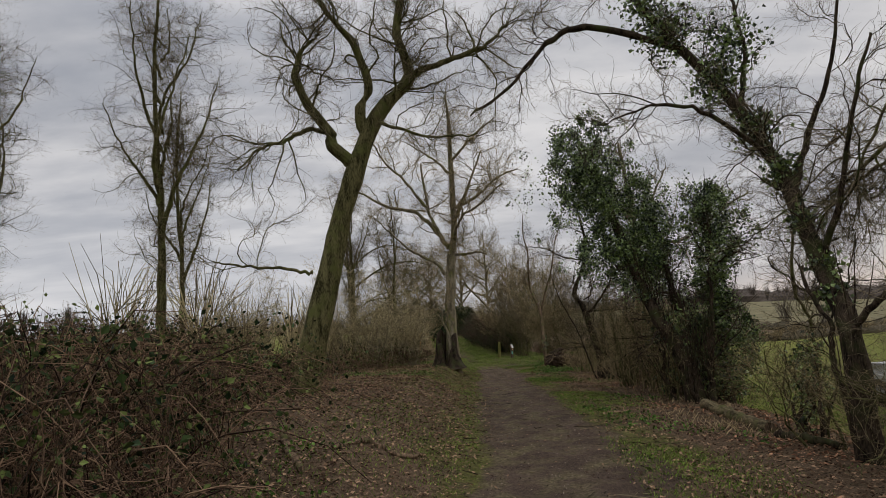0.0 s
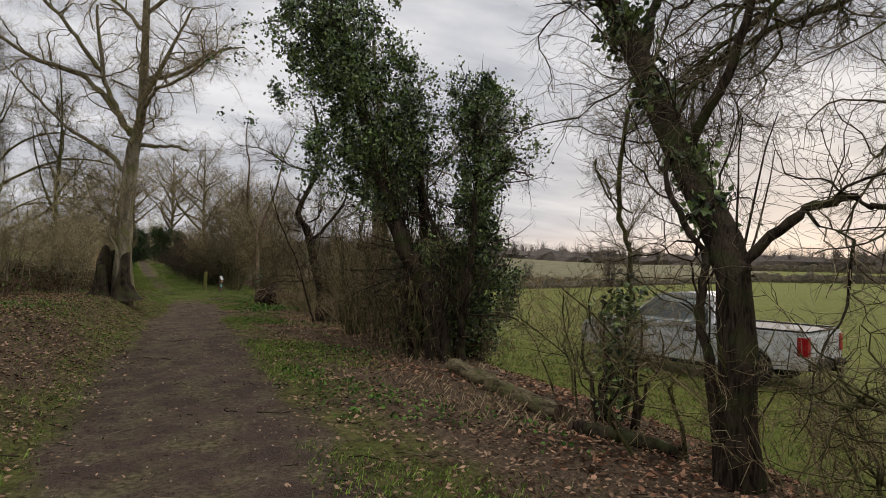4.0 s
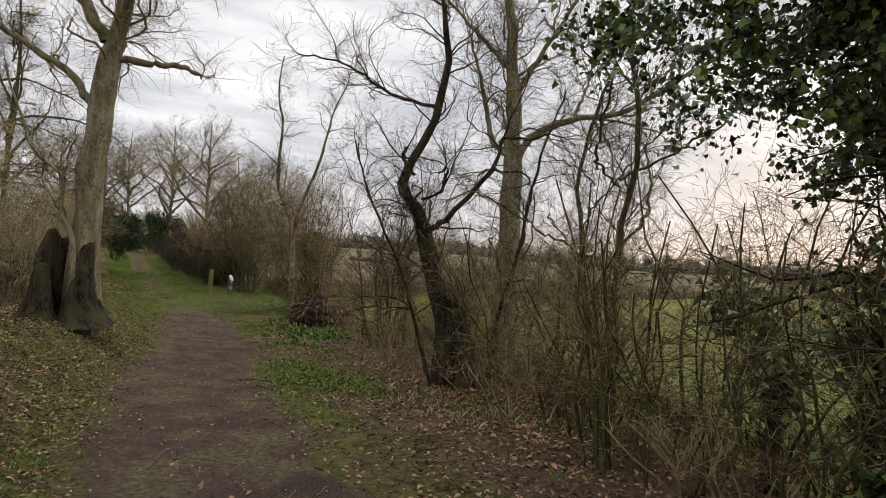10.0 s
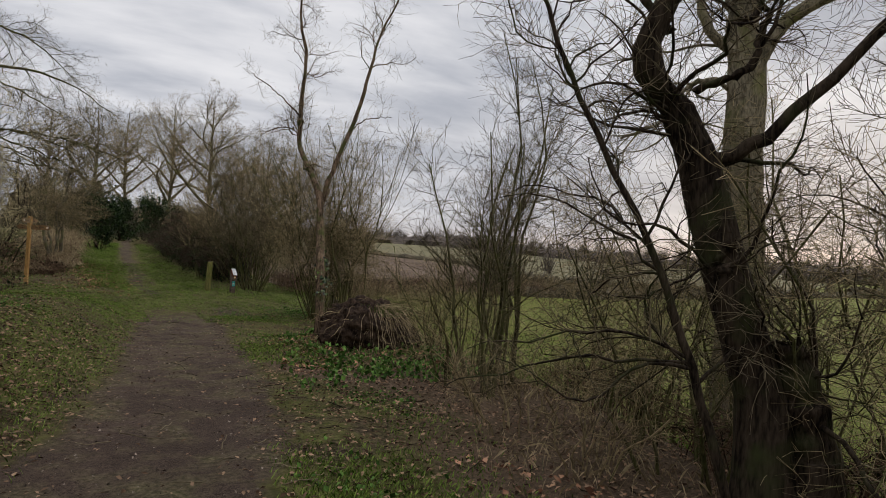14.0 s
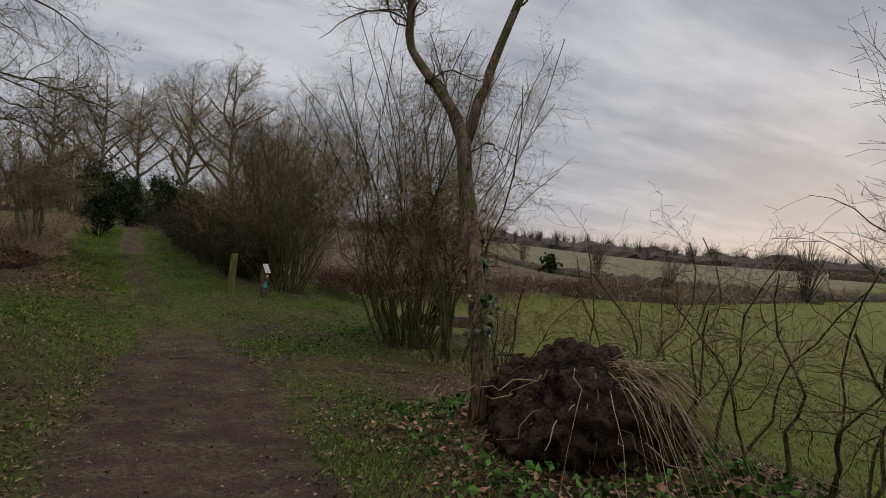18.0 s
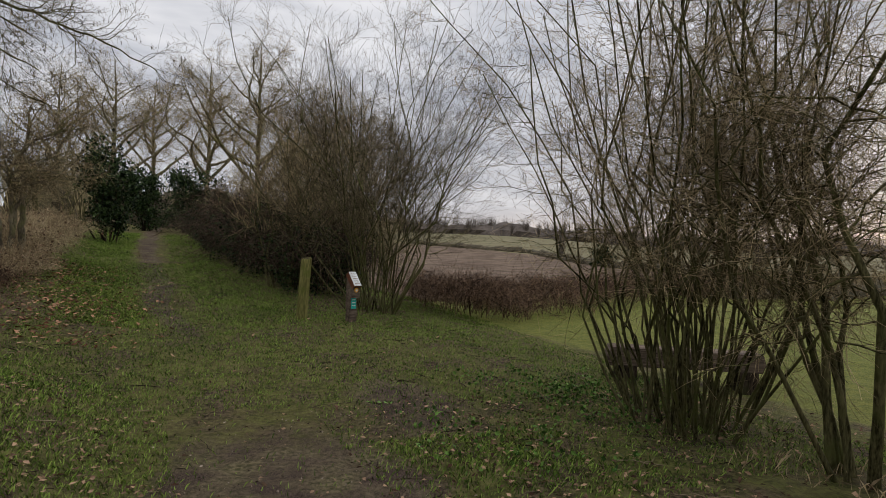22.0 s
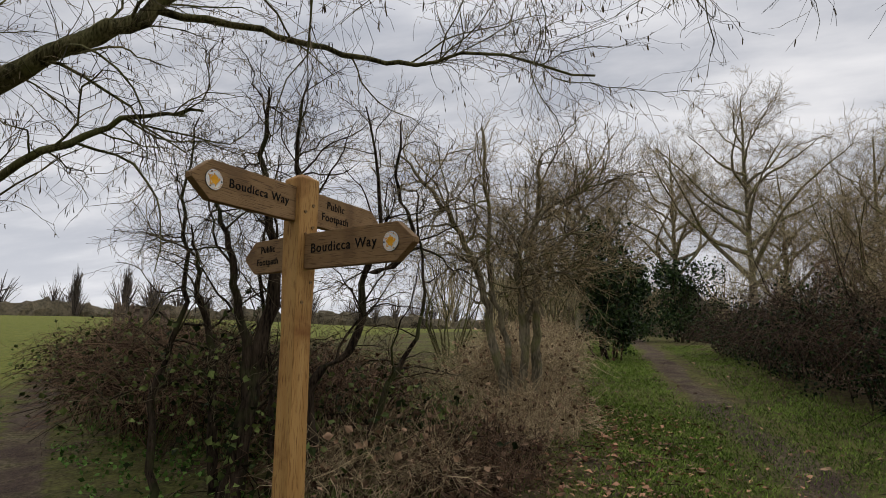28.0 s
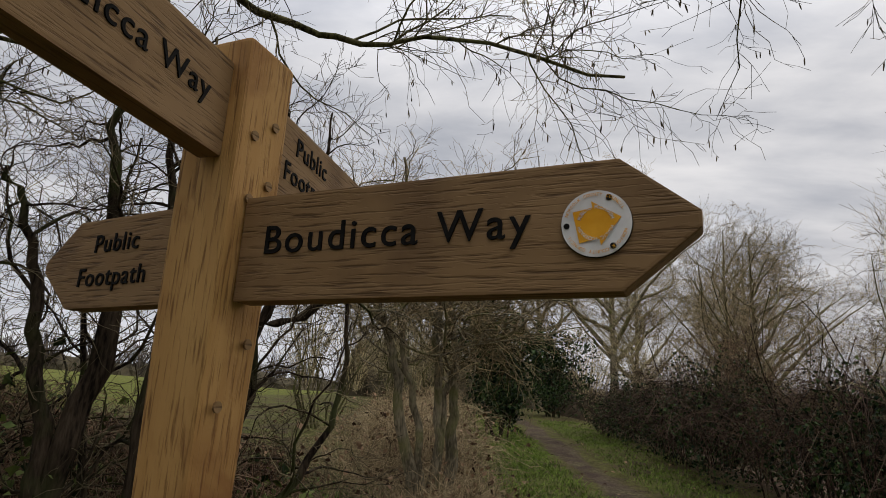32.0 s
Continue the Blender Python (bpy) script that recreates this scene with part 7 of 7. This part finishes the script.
RED_LEAF = material("russet_leaf", (0.13, 0.055, 0.030), (0.38, 0.21, 0.125), rough=0.8, scale=1.5, fine=9, bump=0, object_random=0.4)
fallen("leaf_litter_sign", "russet oak leaves drifted below the signpost bank", 5200, (-2.6, 1.4, 38.6, 46.0), lambda x, y, d: np.clip(np.exp(-((d + 1.5) ** 2 / 0.7)) * (0.25 + patch(x, y, 1.4, 3)), 0, 1), 0.07, 405, RED_LEAF)
fallen("leaf_litter_bank_edge", "russet oak leaves drifted against the bank", 20000, (3.4, 7.4, 4.0, 24.0), lambda x, y, d: np.clip(ease(2.0, 2.9, d) * (1 - ease(4.4, 5.4, d)) * np.clip(1.3 * wave(x, y, 0.9, 4), 0, 1), 0, 1), 0.058, 406, RED_LEAF)


def blades(name, label, count, area, weight, height, seed, mat=BLADE, width=0.0034):
    p, r = strewn(count, *area, weight, seed)
    n = len(p)
    a = r.random(n) * 2 * np.pi
    h = height * (0.4 + 0.9 * r.random(n))
    lean = np.stack([np.cos(a), np.sin(a), 0 * a], 1) * (h * (0.3 + 0.7 * r.random(n)))[:, None]
    side = np.stack([-np.sin(a), np.cos(a), 0 * a], 1) * width * (0.7 + 0.7 * r.random(n))[:, None]
    up = np.array([[0, 0, 1.0]])
    v = np.stack([p - side, p + side, p + lean * 0.45 + up * (h * 0.65)[:, None] + side * 0.7, p + lean + up * (h * 0.9)[:, None]], 1)
    i = np.arange(n)[:, None] * 4
    f = np.concatenate([i + np.array([[0, 1, 2]]), i + np.array([[0, 2, 3]])])
    tagged(new(name, mesh_of(name, v, f, mat, smooth=False)), label, "grass", kind="stuff")


blades("verge_grass_right", "short green grass along the path edge", 170000, (2.4, 5.2, 4.0, 35.0), lambda x, y, d: np.clip(ease(0.75, 1.2, d) * (1 - ease(1.7, 3.0, d)) * np.clip(2.6 * patch(x, y, 1.1, 3) - 0.95, 0, 1) * (0.7 + 0.3 * ease(11, 18, y)), 0, 1), 0.042, 411)
blades("verge_grass_left", "short green grass along the path edge", 200000, (-3.5, 1.9, 5.0, 37.0), lambda x, y, d: np.clip(ease(0.7, 1.1, -d) * (1 - 0.75 * ease(1.8, 3.2, -d)) * (0.5 + 0.5 * ease(13, 24, y)) * (0.1 + 0.9 * patch(x, y, 0.9, 6)), 0, 1), 0.04, 412)
blades("junction_grass", "mossy trodden grass of the junction", 170000, (-3.0, 7.5, 33.5, 47.0), lambda x, y, d: np.clip(0.25 + 0.9 * patch(x, y, 0.8, 1), 0, 1) * (1 - 0.9 * (np.abs(d) < 0.6) * (y < 36)), 0.035, 413)
blades("track_grass", "bright grass along the far track", 150000, (-2.2, 3.4, 40.0, 58.0), lambda x, y, d: np.clip(ease(0.3, 0.7, np.abs(d)) * (1 - ease(1.3, 2.2, np.abs(d))) * (0.5 + 0.8 * patch(x, y, 1.3, 2)) * (1 - 0.55 * (d > 0.3)), 0, 1), 0.05, 414)
blades("field_edge_grass", "rough grass at the edge of the field", 50000, (5.5, 13.0, 4.0, 34.0), lambda x, y, d: np.clip(ease(4.4, 5.6, d) * (1 - 0.8 * ease(6, 10, d)), 0, 1), 0.07, 415)
blades("dead_bank_grass", "straw-coloured dead grass on the bank", 24000, (3.0, 7.0, 4.0, 34.0), lambda x, y, d: np.clip(ease(2.0, 3.0, d) * (1 - ease(3.8, 4.6, d)) * np.clip(wave(x, y, 0.9, 8), 0, 1), 0, 1), 0.10, 416, STRAW, 0.0018)


def low_plants(name, label, count, area, weight, size, height, seed, mat):
    p, r = strewn(count, *area, weight, seed)
    p = np.repeat(p, 5, axis=0)
    p = p + np.stack([r.normal(0, 0.05, len(p)), r.normal(0, 0.05, len(p)), height * r.random(len(p)) + 0.01], 1)
    v, f = leaf_cloud(p, size, r)
    tagged(new(name, mesh_of(name, v, f, mat, smooth=False)), label, "ground plants", kind="stuff")


fallen("leaf_litter_mound", "large russet leaves round the root plate", 900, (3.4, 6.4, 26.2, 29.6), lambda x, y, d: np.clip(ease(1.2, 1.8, d) * (0.3 + patch(x, y, 1.6, 2)), 0, 1), 0.085, 407, RED_LEAF)
NETTLE = material("young_nettle", (0.042, 0.090, 0.017), (0.115, 0.205, 0.044), rough=0.55, scale=2, fine=14, bump=0, object_random=0.4)
low_plants("ground_ivy_right", "patches of young nettles and ivy on the verge", 4200, (2.9, 6.5, 4.0, 36.0), lambda x, y, d: np.clip(ease(0.9, 1.5, d) * (1 - ease(2.8, 3.8, d)) * np.clip(1.6 * wave(x, y, 0.75, 7) - 0.2, 0, 1), 0, 1), 0.036, 0.06, 421, NETTLE)
low_plants("ground_ivy_left", "patches of young nettles under the brambles", 3000, (-6.0, 0.6, 3.0, 40.0), lambda x, y, d: np.clip(ease(1.6, 2.6, -d) * np.clip(1.5 * wave(x, y, 0.6, 9) - 0.3, 0, 1), 0, 1), 0.038, 0.07, 422, NETTLE)
low_plants("ground_ivy_sign", "green nettles and ivy round the signpost hedge", 2600, (-9.0, -2.2, 37.5, 46.0), lambda x, y, d: np.clip(0.2 + patch(x, y, 1.0, 3), 0, 1) * (np.abs(x - np.interp(y, (36, 39.2, 43.1, 44.1, 50), (0.2, -3.0, -7.9, -9.0, -16))) > 0.45), 0.038, 0.09, 423, NETTLE)
low_plants("ground_ivy_mound", "young nettles and cow parsley round the root plate", 1100, (3.6, 6.6, 25.4, 29.8), lambda x, y, d: np.clip(ease(1.3, 1.9, d) * patch(x, y, 1.3, 4), 0, 1), 0.06, 0.12, 425, NETTLE)
low_plants("ground_ivy_thicket", "low ivy and nettles before the hazel clump", 700, (4.3, 7.2, 34.6, 37.2), lambda x, y, d: np.exp(-((x - 5.7) ** 2 + (y - 35.9) ** 2) / 0.7), 0.036, 0.10, 424, NETTLE)

p, r = strewn(3600, -4.0, 6.0, 3.0, 45.0, lambda x, y, d: 0.25 + 0.75 * (np.abs(d) > 0.7), 431)
a = r.random(len(p)) * 2 * np.pi
ln = 0.08 + 0.3 * r.random(len(p)) ** 2
s = np.linspace(-0.5, 0.5, 4)[None]
pp = np.stack([p[:, :1] + (np.cos(a) * ln)[:, None] * s, p[:, 1:2] + (np.sin(a) * ln)[:, None] * s, p[:, 2:] + 0.012 + 0 * s], 2) + r.normal(0, 0.008, (len(p), 4, 3))
v, f = tubes(pp, np.full((len(p), 4), 0.004) * (0.6 + 0.8 * r.random(len(p)))[:, None], 4)
tagged(new("ground_sticks", mesh_of("ground_sticks", v, f, TWIG)), "small dead sticks scattered on path and verge", "sticks", kind="stuff")
p, r = strewn(9000, 0.2, 3.8, 3.5, 36.0, lambda x, y, d: (np.abs(d) < 1.15) * 0.7, 432)
v, f = leaf_cloud(p + np.array([[0, 0, 0.003]]), 0.017, r, 0.6)
tagged(new("path_stones", mesh_of("path_stones", v, f, material("small_stones", (0.045, 0.032, 0.024), (0.30, 0.24, 0.19), bump=0, object_random=0.4), smooth=False)), "small pale stones pressed into the mud", "stones", kind="stuff")
